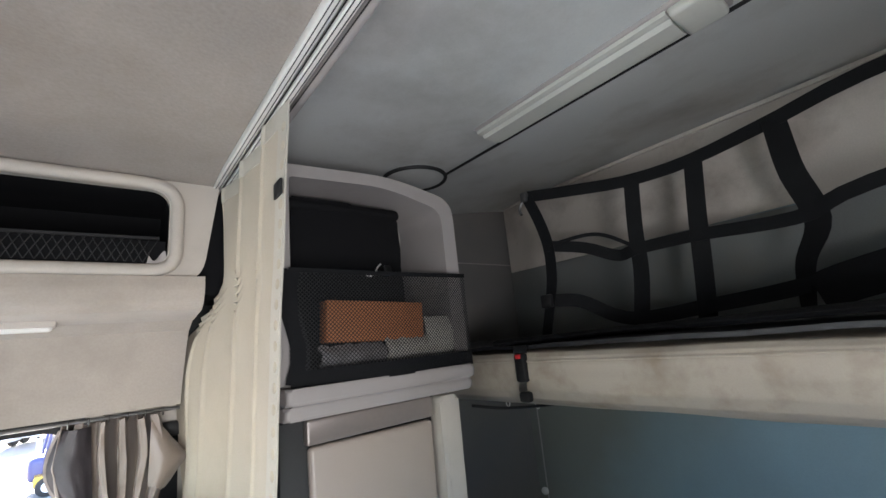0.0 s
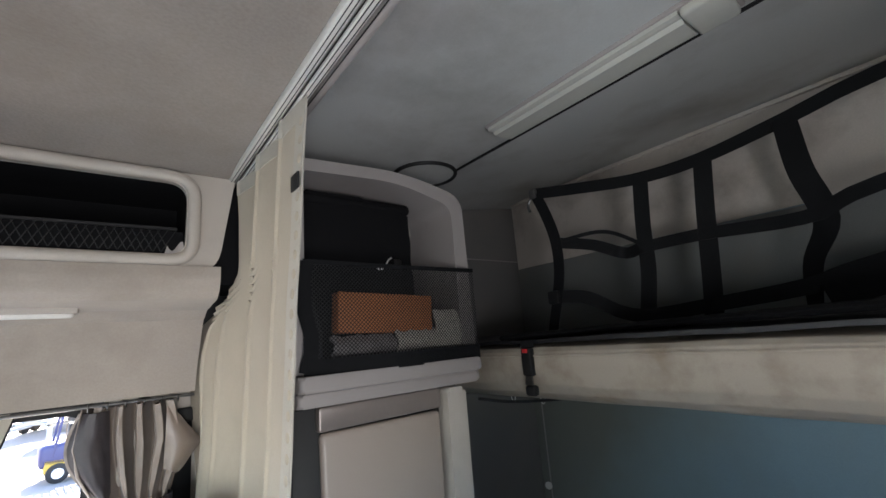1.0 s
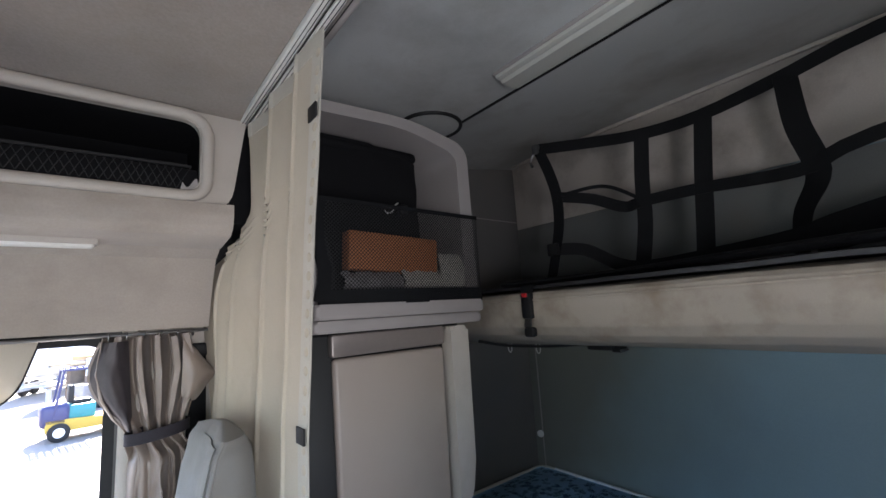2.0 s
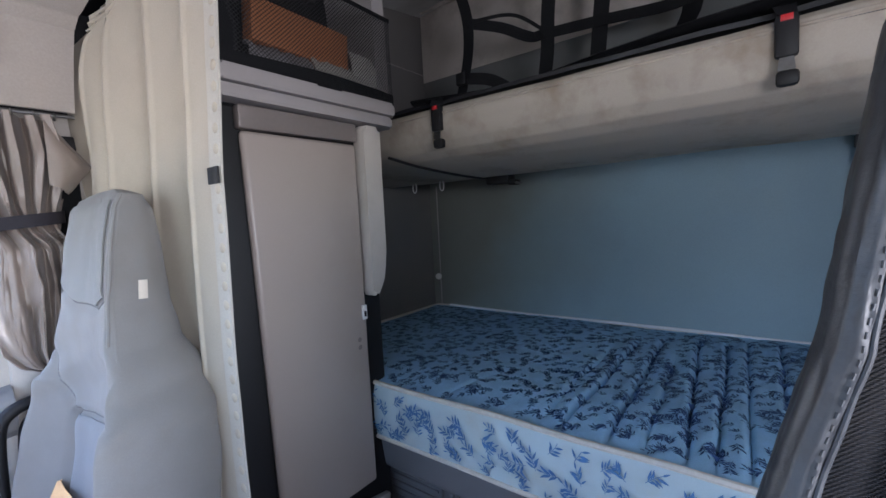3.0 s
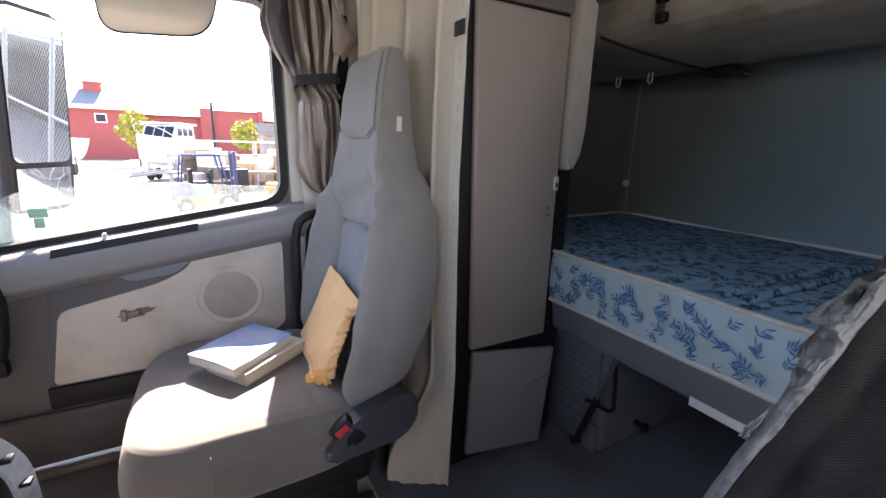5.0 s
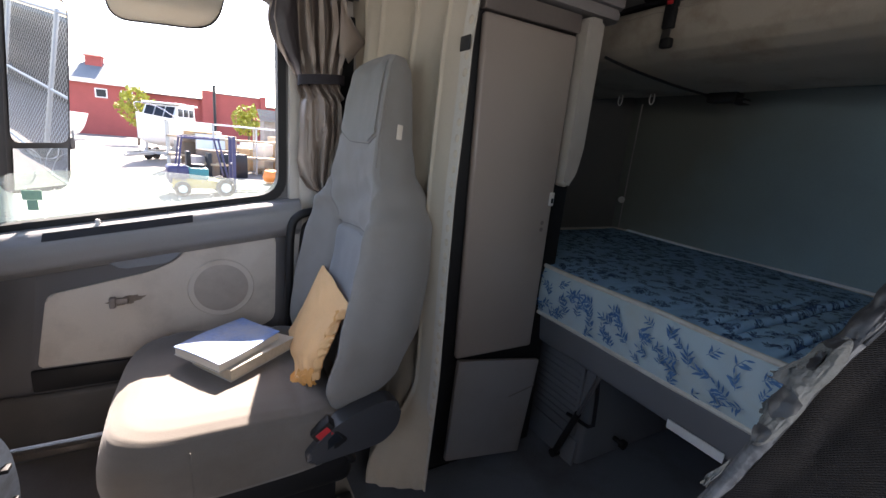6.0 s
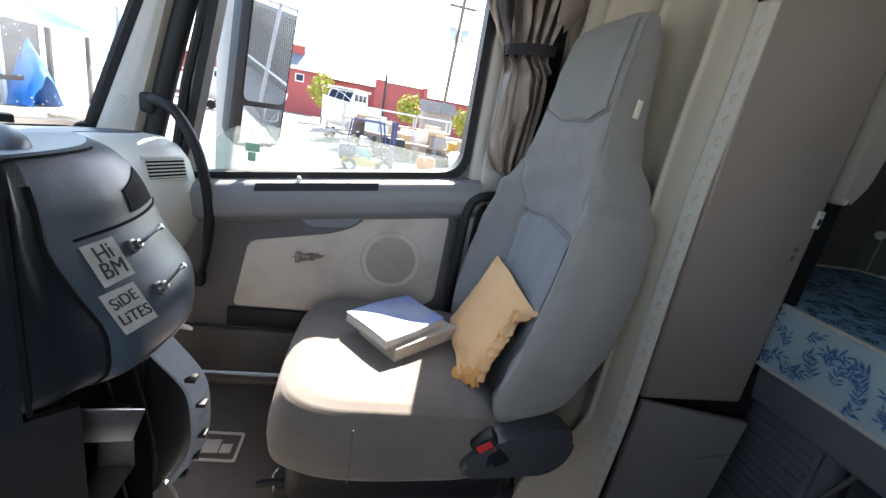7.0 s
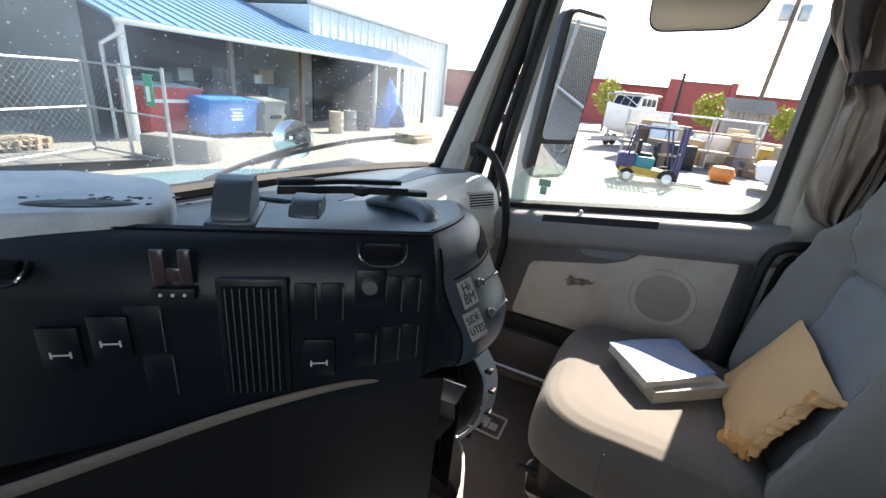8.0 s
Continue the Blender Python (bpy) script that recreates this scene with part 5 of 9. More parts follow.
def a_pillar(u, v):
    z = mix(0.76, 1.52, v)
    t = (z - 0.80) / 0.535
    xa, xb = -0.550 + 0.200 * t, -0.432 + 0.134 * t
    prof = [(xa, 2.06), (xa + 0.005, 2.02), (mix(xa, xb, 0.3), 1.992), (mix(xa, xb, 0.65), 1.985), (xb - 0.012, 1.990), (xb, 2.02)]
    s = u * (len(prof) - 1)
    i = min(int(s), len(prof) - 2)
    return Vector((mix(prof[i][0], prof[i + 1][0], s - i), mix(prof[i][1], prof[i + 1][1], s - i), z))


pil = part("pillar_front", sheet(a_pillar, 20, 20, 0.01), TRIM_BEIGE, label="beige front pillar trim", category="pillar", kind="structure")
part("screw_cap", lathe([(0, 0.004), (0.010, 0.003), (0.012, 0)], (-0.463, 1.988, 0.885), (0, -1, 0), 16), TRIM_BEIGE, pil)
part("trim", sweep([(-0.345, 2.006, 0.78), (-0.322, 2.006, 0.95), (-0.268, 2.006, 1.20), (-0.213, 2.006, 1.45)], circle(0.014, 8, 0.016), up=(0, 1, 0)), RUBBER, label="black inner seal of the door frame", category="trim", kind="structure")
part("pillar_rear", box((0.50, 1.965, 0.09), (0.745, 2.06, 1.46), 0.01), TRIM_BEIGE, label="beige rear door pillar trim", category="pillar", kind="structure")
part("trim", box((0.468, 1.978, 0.10), (0.512, 2.03, 1.45), 0.01), TRIM_BEIGE, label="pale edge trim of the rear pillar", category="trim", kind="structure")
part("wall_pillar_driver", box((0.62, -0.05, 0.07), (0.745, 0.05, 1.98), 0.01), TRIM_BEIGE, label="beige driver side rear pillar", category="wall", kind="structure")
part("wall_header_driver", box((-0.40, -0.05, 1.48), (0.745, 0.10, 2.0), 0.01), HEADLINER, label="beige header over the driver's door", category="wall", kind="structure")
part("pillar_front_driver", box((-0.60, -0.05, 0.07), (-0.40, 0.05, 1.52), 0.01), TRIM_BEIGE, label="beige front pillar on the driver's side", category="pillar", kind="structure")

# grab handle on the front pillar
grab = thing("grab_handle", (-0.35, 1.97, 0.75), "dark grey curved grab handle on the front pillar", "handle")
part("bar", tube(smooth_line([(-0.405, 2.0, 0.893), (-0.375, 1.955, 0.900), (-0.318, 1.928, 0.880), (-0.268, 1.922, 0.80), (-0.247, 1.930, 0.70), (-0.243, 1.945, 0.60), (-0.258, 1.958, 0.50), (-0.285, 1.985, 0.42)], 24), 0.0135, 12, up=(1, 0, 0)), BLACK, grab)
part("mount", box((-0.425, 1.975, 0.862), (-0.390, 2.0, 0.912), 0.01), BLACK, grab)
part("mount", box((-0.305, 1.965, 0.39), (-0.265, 2.0, 0.44), 0.01), BLACK, grab)
grab2 = thing("entry_handle", (0.50, 1.94, 0.4), "black looped entry handle beside the seat", "handle")
part("bar", tube(smooth_line([(0.468, 1.975, 0.36), (0.462, 1.93, 0.42), (0.460, 1.918, 0.60), (0.466, 1.918, 0.735), (0.490, 1.918, 0.776), (0.54, 1.925, 0.790), (0.585, 1.95, 0.792)], 26), 0.0135, 12, up=(1, 0, 0)), BLACK, grab2)
part("bar", tube(smooth_line([(0.505, 1.97, 0.36), (0.498, 1.94, 0.45), (0.498, 1.935, 0.60), (0.505, 1.935, 0.72), (0.525, 1.935, 0.755)], 18), 0.008, 10, up=(1, 0, 0)), RUBBER, grab2)
belt = thing("seat_belt", (0.60, 1.96, 0.1), "black seat belt strap hanging down the rear pillar", "belt")
part("strap", sweep(smooth_line([(0.632, 1.955, 1.36), (0.634, 1.950, 1.10), (0.628, 1.950, 0.75), (0.600, 1.955, 0.15)], 16), band(0.047, 0.002), up=(0, 1, 0)), WEBBING, belt)
part("anchor", box((0.575, 1.95, 0.085), (0.625, 1.965, 0.15), 0.005), BLACK, belt)
part("guide", box((0.605, 1.945, 1.35), (0.660, 1.965, 1.385), 0.006), BLACK, belt)

visor = thing("sun_visor", (0.16, 1.965, 1.40), "beige fabric sun visor with dark piping swung to the side window", "visor")
vl = rounded(at_y(1.960, [(0.035, 1.425), (0.045, 1.262), (0.275, 1.278), (0.315, 1.425)]), [0.01, 0.04, 0.06, 0.01], 6)
part("pad", solid(vl, (0, 0.014, 0), 0.005), VISOR_CLOTH, visor)
part("piping", tube([p + Vector((0, 0.007, 0)) for p in vl], 0.004, 7, up=(0, 1, 0), closed=True), RUBBER, visor, "dark piping")
part("rod", tube([(0.0, 1.965, 1.425), (0.33, 1.965, 1.425)], 0.006, 8), BLACK, visor)

# ---- window curtain tied back ----
wc = thing("window_curtain", (0.54, 1.90, 0.83), "tied-back brown window curtain with a dark band", "curtain")


# height, its edge on the glass side and on the pillar side
WC = [(1.415, 0.440, 0.610), (1.33, 0.430, 0.628), (1.27, 0.440, 0.622), (1.22, 0.462, 0.610), (1.185, 0.484, 0.603), (1.14, 0.488, 0.606), (1.05, 0.486, 0.606), (0.95, 0.480, 0.598), (0.90, 0.488, 0.592), (0.865, 0.512, 0.588), (0.842, 0.560, 0.590)]


def wc_edges(z):
    for p, q in zip(WC, WC[1:]):
        if z >= q[0] - 1e-6:
            t = (p[0] - z) / (p[0] - q[0])
            return mix(p[1], q[1], t), mix(p[2], q[2], t)
    return WC[-1][1:]


def wcurtain(u, v):
    """Gathered cloth: deep pleats above the tie, a slack pocket and tight pleats below it."""
    z = mix(1.415, 0.842, v)
    L, R = wc_edges(z)
    tie = math.exp(-((z - 1.185) / 0.035) ** 2)
    low = soft((1.175 - z) / 0.06)
    # below the tie the cloth on the glass side hangs broad and flat
    spread = mix(u, u ** 0.62, low * 0.9)
    ph = 2 * math.pi * (mix(6.0, 4.6, low) * u + 0.6 * wob(u * 3.1, 1.7) + mix(0.85, 0.95, low) * wob(u * 2.4, z * 3.4, 4) + 0.35 * low)
    flat = mix(1.0, soft((u - 0.22) / 0.25), low)
    amp = mix(mix(0.050, 0.036, low), 0.013, tie) * (0.75 + 0.8 * wob(u * 4.0, z * 2.5, 11)) * mix(0.45, 1.0, flat) * mix(1.0, 0.75, low)
    cusp = math.sin(ph) + 0.42 * math.sin(2 * ph + 0.9) + 0.16 * math.sin(3 * ph + 2.0)
    x = mix(L, R, spread) + (R - L) * 0.085 * math.sin(ph + 1.9) * mix(0.2, 1.0, flat) * (1 - 0.5 * tie)
    y = 1.902 - amp * cusp + 0.040 * (1 - u) ** 3 * (1 - low)
    # the pocket swells towards the room and is tucked under at its foot
    y -= low * 0.022 * math.sin(math.pi * min(1.0, u / 0.5)) * math.sin(math.pi * max(0.0, min(1.0, (1.17 - z) / 0.30)))
    y += 0.006 * wob(u * 8, z * 11) + 0.0025 * wob(u * 24, z * 28)
    # a slanting tuck runs from the tie down across the pocket
    y -= 0.020 * low * math.exp(-((u - 0.62 + 1.9 * (1.17 - z)) / 0.07) ** 2) * soft((z - 0.98) / 0.06)
    return Vector((x, y, z + 0.012 * wob(u * 7, 3) * (1 if v < 0.04 or v > 0.97 else 0)))


part("cloth", sheet(wcurtain, 300, 110, 0.002), CURTAIN_DARK, wc)


def wlining(u, v):
    """The back of the cloth, bellied out over the glass, its shade put into the colour."""
    z = mix(1.405, 1.192, v)
    out = 0.428 - 0.026 * math.sin(math.pi * min(1.0, v * 1.15)) + 0.055 * v ** 2.2
    return Vector((mix(out, mix(0.478, 0.494, v), u), 1.935 - 0.030 * math.sin(math.pi * u) + 0.006 * wob(u * 5, v * 5), z))


part("lining", sheet(wlining, 16, 24, 0.002), CURTAIN_BACK, wc, "turned-out glossy cloth, fold shade in its dark colour")
part("lining_hem", sweep([wlining(0.0, k / 16) + Vector((0, -0.002, 0)) for k in range(17)], band(0.010, 0.003), up=(0, 1, 0)), CURTAIN_DARK, wc, "taupe hem of the turned-out lining")


def wflap(u, v):
    """The folded corner that sticks out beside the pillar."""
    tip = 1 - abs(2 * v - 1.1) / 1.1
    x = 0.590 + (0.018 + 0.062 * max(0.0, tip) ** 0.9) * u
    return Vector((x, 1.876 + 0.022 * u - 0.014 * math.sin(math.pi * u) * (0.4 + v), mix(1.402, 1.262, v) - 0.018 * u + 0.004 * wob(u * 6, v * 6)))


part("flap", sheet(wflap, 14, 18, 0.002), CURTAIN_DARK, wc, "folded corner beside the pillar")


part("tie_band", sweep([Vector((0.545 + 0.066 * math.cos(a), 1.897 + 0.040 * math.sin(a), 1.184 + 0.008 * math.cos(a))) for a in [2 * math.pi * k / 24 for k in range(24)]], band(0.027, 0.003), ups=[Vector((math.cos(2 * math.pi * k / 24), math.sin(2 * math.pi * k / 24), 0)) for k in range(24)], closed=True), TIE_CLOTH, wc, "dark tie band")
wr = thing("curtain_rod", (0.5, 1.905, 1.42), "thin rod with small rings under the header", "rod")
part("rod", tube([(-0.2, 1.902, 1.421), (0.65, 1.902, 1.421)], 0.004, 8), STEEL, wr)
for k in range(6):
    x = 0.44 + k * 0.035
    part("ring", tube([Vector((x, 1.902 + 0.008 * math.cos(a), 1.417 + 0.008 * math.sin(a))) for a in [0.785 * j for j in range(8)]], 0.0016, 5, up=(1, 0, 0), closed=True), STEEL, wr)

# ---- passenger seat ----
seat = thing("passenger_seat", (0.35, 1.64, FLOOR_Z), "grey fabric truck passenger seat with an integral headrest", "seat")
# height, front, middle, half width, depth, bolster
BACK = [(0.40, 0.478, 1.612, 0.200, 0.150, 0.0), (0.48, 0.502, 1.606, 0.240, 0.170, 0.045), (0.60, 0.532, 1.604, 0.262, 0.180, 0.066), (0.74, 0.556, 1.604, 0.262, 0.172, 0.062), (0.84, 0.566, 1.602, 0.246, 0.160, 0.046), (0.90, 0.567, 1.602, 0.210, 0.150, 0.024), (0.96, 0.558, 1.604, 0.166, 0.135, 0.006), (1.03, 0.563, 1.606, 0.151, 0.120, 0.0), (1.12, 0.577, 1.612, 0.145, 0.102, 0.0), (1.19, 0.592, 1.618, 0.137, 0.082, 0.0), (1.216, 0.606, 1.622, 0.126, 0.056, 0.0)]
BACK_Z0, BACK_Z1 = BACK[0][0], BACK[-1][0]


def back_at(z):
    z = max(BACK_Z0, min(BACK_Z1, z))
    for p, q in zip(BACK, BACK[1:]):
        if z <= q[0]:
            t = (z - p[0]) / (q[0] - p[0])
            t = t * t * (3 - 2 * t) * 0.5 + t * 0.5
            return [mix(a, b, t) for a, b in zip(p, q)]
    return list(BACK[-1])


def back_section(z):
    """Half a section through the backrest, from the middle of the front round the bolster to the middle of the back."""
    _, f, m, w, d, wing = back_at(z)
    return [(f + 0.012, 0.0), (f + 0.009, 0.30 * w), (f + 0.003 - 0.10 * wing, 0.56 * w), (f - 0.55 * wing, 0.76 * w), (f - wing, 0.91 * w), (f - 0.97 * wing + 0.002, 0.965 * w), (f - 0.80 * wing + 0.012, 1.0 * w), (f + 0.10 * d, 1.0 * w), (f + 0.38 * d, 0.955 * w), (f + 0.64 * d, 0.86 * w), (f + 0.86 * d, 0.70 * w), (f + 0.98 * d, 0.45 * w), (f + 1.01 * d, 0.0)]


def seat_back(u, v):
    """u from 0 to 1 runs once round: camera side front seam near 0.21, far side near 0.79."""
    z = mix(BACK_Z0, BACK_Z1, v)
    m = back_at(z)[2]
    side = -1 if u <= 0.5 else 1
    t = (u if u <= 0.5 else 1 - u) * 2 * 12
    sec = back_section(z)
    i = min(int(t), 11)
    a, b, c, d = sec[max(i - 1, 0)], sec[i], sec[i + 1], sec[min(i + 2, 12)]
    k = t - i
    x, h = (0.5 * (2 * b[q] + (c[q] - a[q]) * k + (2 * a[q] - 5 * b[q] + 4 * c[q] - d[q]) * k * k + (3 * b[q] - a[q] - 3 * c[q] + d[q]) * k ** 3) for q in (0, 1))
    y = m + side * h
    front = t < 6
    w = back_at(z)[3]
    if front:
        r = h / w
        # tucked seams: round the centre panel, across its top, and under the headrest patch
        x += 0.008 * math.exp(-((r - 0.53) / 0.035) ** 2) * (z < 0.80)
        x += 0.008 * math.exp(-((z - 0.805 + 0.02 * r) / 0.010) ** 2) * (r < 0.55)
        x += 0.006 * math.exp(-((z - 1.020 - 0.05 * max(0.0, r - 0.45)) / 0.009) ** 2) * (r < 0.95)
        x += 0.007 * math.exp(-((z - 0.805 - 0.28 * (r - 0.53)) / 0.012) ** 2) * (r >= 0.53)
        # slack in the cover
        x -= 0.007 * max(0.0, math.sin((z - 0.52) * 15 + 2.0 * r + 1.5 * wob(z * 3, y * 4))) * (r > 0.56) * (z < 0.86)
    # sag folds where the shoulder narrows
    g = math.exp(-((z - 0.90) / 0.07) ** 2)
    fold = math.sin(z * 62 + y * 26 + 2.2 * wob(y * 6, z * 5))
    y += side * 0.006 * g * fold * soft((t - 4) / 1.5)
    x += 0.004 * g * fold * (1 - soft((t - 4) / 1.5))
    x += 0.006 * wob(y * 7, z * 5, 3) + 0.0022 * wob(y * 21, z * 19, 3)
    y += side * (0.004 * wob(x * 9, z * 6, 8) + 0.0015 * wob(x * 30, z * 24, 8))
    return Vector((x, y, z))


back = part("backrest", sheet(seat_back, 168, 130, closed_u=True), SEAT_GREY, seat)


def on_back(y, z, out=0.003):
    """The point of the front at this side place and height."""
    v = (z - BACK_Z0) / (BACK_Z1 - BACK_Z0)
    lo, hi = (0.0, 0.235) if y < back_at(z)[2] else (1.0, 0.765)
    a, b = lo, hi
    for _ in range(26):
        k = (a + b) / 2
        if abs(seat_back(k, v).y - back_at(z)[2]) < abs(y - back_at(z)[2]):
            a = k
        else:
            b = k
    p = seat_back(a, v)
    return Vector((p.x - out, p.y, z))


def back_seam(pts, r=0.0013):
    return tube([on_back(y, z, 0.0006) for y, z in pts], r, 6, up=(1, 0, 0))


def side_y(z, r):
    return back_at(z)[2] + r * back_at(z)[3]


part("headrest_patch", sheet(lambda u, v: (lambda z: on_back(side_y(z, mix(-0.86, 0.86, u)), z, 0.0016))(mix(1.026 + 0.05 * max(0.0, abs(1.72 * u - 0.86) - 0.45), 1.205, v)), 26, 16, 0.002), SEAT_PATCH, seat, "greenish fabric headrest patch")
part("insert_panel", sheet(lambda u, v: (lambda z: on_back(side_y(z, mix(-0.50, 0.50, u)), z, 0.0012))(mix(0.46, 0.797 - 0.01 * abs(2 * u - 1), v)), 22, 30, 0.002), SEAT_BLUE, seat, "bluish centre panel")
part("top_cap", sheet(lambda u, v: (lambda p, q: p.lerp(q, v * 0.98) + Vector((0, 0, 0.016 * math.sin(math.pi * v / 2))))(seat_back(u, 1.0), Vector((0.634, 1.622, BACK_Z1))), 84, 8, closed_u=True), SEAT_GREY, seat)
for sd in (-1, 1):
    part("seam", back_seam([(side_y(z, sd * 0.53), z) for z in [0.47 + 0.0083 * k for k in range(41)]]), SEAT_SEAM, seat)
    part("seam", back_seam([(side_y(0.805 + 0.28 * (r - 0.53), sd * r), 0.805 + 0.28 * (r - 0.53)) for r in [0.53 + 0.02 * k for k in range(20)]]), SEAT_SEAM, seat)
part("seam", back_seam([(side_y(0.80, r), 0.805 - 0.02 * abs(r)) for r in [-0.53 + 0.053 * k for k in range(21)]]), SEAT_SEAM, seat)
part("seam", back_seam([(side_y(1.02, r), 1.020 + 0.05 * max(0.0, abs(r) - 0.45)) for r in [-0.9 + 0.06 * k for k in range(31)]]), SEAT_SEAM, seat)
for u in (0.222, 0.778):
    part("side_seam", tube([seat_back(u, v) + Vector((-0.0006, 0.0006 if u > 0.5 else -0.0006, 0)) for v in [0.70 + 0.01 * k for k in range(31)]], 0.0026, 6, up=(1, 0, 0)), SEAT_GREY, seat, "corded seam between front and side")
tag_at = seat_back(0.345, (1.052 - BACK_Z0) / (BACK_Z1 - BACK_Z0))
part("tag", moved(box((-0.0075, -0.0010, -0.016), (0.0075, 0.0010, 0.016), 0.0005), pose(tag_at.x, tag_at.y - 0.0022, 1.052, 0, 4, 18)), DOOR_TAN, seat, "small woven tag sewn to the side seam")


def cushion(u, v):
    a = 2 * math.pi * u
    c, s = math.cos(a), math.sin(a)
    e = 0.46
    yy, xx = math.copysign(abs(c) ** e, c), math.copysign(abs(s) ** e, s)
    prof = [(0.80, 0.284), (0.94, 0.288), (0.99, 0.306), (1.0, 0.335), (0.998, 0.365), (0.985, 0.392), (0.955, 0.415), (0.905, 0.431), (0.83, 0.440), (0.72, 0.444), (0.50, 0.444), (0.25, 0.441), (0.0, 0.439)]
    t = v * (len(prof) - 1)
    i = min(int(t), len(prof) - 2)
    k, z = mix(prof[i][0], prof[i + 1][0], t - i), mix(prof[i][1], prof[i + 1][1], t - i)
    x = 0.285 + 0.268 * xx * k
    y = 1.635 + 0.268 * yy * k
    if z > 0.42:
        z += 0.012 * abs((y - 1.635) / 0.26) ** 2 - 0.022 * max(0, (x - 0.28) / 0.27) + 0.004 * wob(x * 9, y * 9)
        z -= 0.006 * math.exp(-((x - 0.40) / 0.008) ** 2)
    if x < 0.10:
        z -= 0.03 * ((0.10 - x) / 0.10) ** 2
    return Vector((x + 0.004 * wob(y * 8, z * 9), y + 0.004 * wob(x * 8, z * 9, 2), z))


part("cushion", sheet(cushion, 132, 60, closed_u=True), SEAT_SQUAB, seat, "stained squab, its base darkened to temper the sun patch")
part("cushion_seam", tube([Vector((0.19, 1.366 + 0.001, z)) for z in (0.30, 0.34, 0.38, 0.42)], 0.0012, 6, up=(1, 0, 0)), SEAT_SQUAB, seat)
part("skirt", joined(box((0.07, 1.40, 0.20), (0.53, 1.87, 0.31), 0.03, 3)), BLACK, seat)
part("suspension_base", box((0.12, 1.44, FLOOR_Z), (0.50, 1.84, 0.21), 0.015), BLACK, seat)
part("slide_rail", box((0.06, 1.425, 0.098), (0.54, 1.455, 0.125), 0.004), STEEL, seat)
part("slide_rail", box((0.06, 1.82, 0.098), (0.54, 1.85, 0.125), 0.004), STEEL, seat)
part("front_tray", box((0.045, 1.46, 0.125), (0.13, 1.80, 0.185), 0.01), BLACK, seat)
part("lever", tube(smooth_line([(0.12, 1.43, 0.235), (0.05, 1.425, 0.24), (0.02, 1.425, 0.235)], 8), 0.007, 8), BLACK, seat)
rc = [(0.40, 0.352), (0.41, 0.325), (0.58, 0.338), (0.618, 0.375), (0.622, 0.432), (0.59, 0.452), (0.53, 0.442), (0.46, 0.412)]
part("recliner_cover", solid(rounded(at_y(1.350, rc), 0.025, 5), (0, 0.045, 0), 0.012, 3), RECLINER, seat, "dark grey plastic recliner cover")
bk = thing("seat_buckle", (0.45, 1.36, 0.36), "black seat belt buckle with a red button", "buckle")
bm = box((-0.026, -0.016, -0.035), (0.026, 0.016, 0.035), 0.006)
bmat = pose(0.455, 1.368, 0.385, 0, -40, -12)
part("body", moved(bm, bmat), BLACK, bk)
part("button", moved(box((-0.016, -0.0175, 0.004), (0.016, -0.015, 0.027), 0.001), bmat), RED_PL, bk, "red release button")
part("slot_frame", moved(box((-0.021, -0.019, -0.02), (0.021, -0.0155, 0.001), 0.001), bmat), DASH, bk)
part("stalk", tube(smooth_line([(0.475, 1.372, 0.36), (0.50, 1.38, 0.32), (0.52, 1.39, 0.28)], 8), 0.010, 8), BLACK, bk)

# books and envelope on the seat
def book(name, label, pts, z0, z1, cover, pages, tilt=0.0):
    ob = thing(name, (*((Vector(pts[0]) + Vector(pts[2])) / 2), z0), label, "book")
    a = [Vector((x, y, 0)) for x, y in pts]
    inset = [p.lerp(sum(a, Vector()) / 4, 0.02) for p in a]
    part("page_block", solid([p + Vector((0, 0, z0 + 0.002)) for p in inset], (0, 0, z1 - z0 - 0.004)), pages, ob, "yellowed page block", smooth=0)
    part("cover", sheet(lambda u, v: a[0].lerp(a[1], u).lerp(a[3].lerp(a[2], u), v) + Vector((0, 0, z1 + 0.003 * math.sin(4 * u + 3 * v) * tilt)), 10, 10, 0.0015), cover, ob)
    part("back_cover", solid([p + Vector((0, 0, z0)) for p in a], (0, 0, 0.0015)), PAPER, ob, smooth=0)
    return ob


q = 0.444
book("paperback", "thick pale paperback lying on the passenger seat", [(0.187, 1.680), (0.322, 1.812), (0.435, 1.690), (0.270, 1.560)], q - 0.002, q + 0.028, PAPER, PAPER_EDGE)
book("blue_booklet", "blue glossy booklet on a paperback, sun washed into pale blotches", [(0.152, 1.682), (0.315, 1.822), (0.398, 1.690), (0.246, 1.556)], q + 0.029, q + 0.050, COVER_BLUE, PAPER, 1.0)
env = thing("envelope", (0.5, 1.6, 0.45), "crumpled manila envelope leaning on the backrest", "envelope")
# its edges from the top corner down: the folded side and the torn side
E_FOLD = [Vector((0.533, 1.756, 0.658)), Vector((0.484, 1.762, 0.556)), Vector((0.437, 1.757, 0.462)), Vector((0.420, 1.640, 0.447)), Vector((0.412, 1.526, 0.440))]
E_TORN = [Vector((0.533, 1.752, 0.657)), Vector((0.535, 1.620, 0.648)), Vector((0.530, 1.486, 0.632)), Vector((0.486, 1.480, 0.545)), Vector((0.458, 1.474, 0.458))]


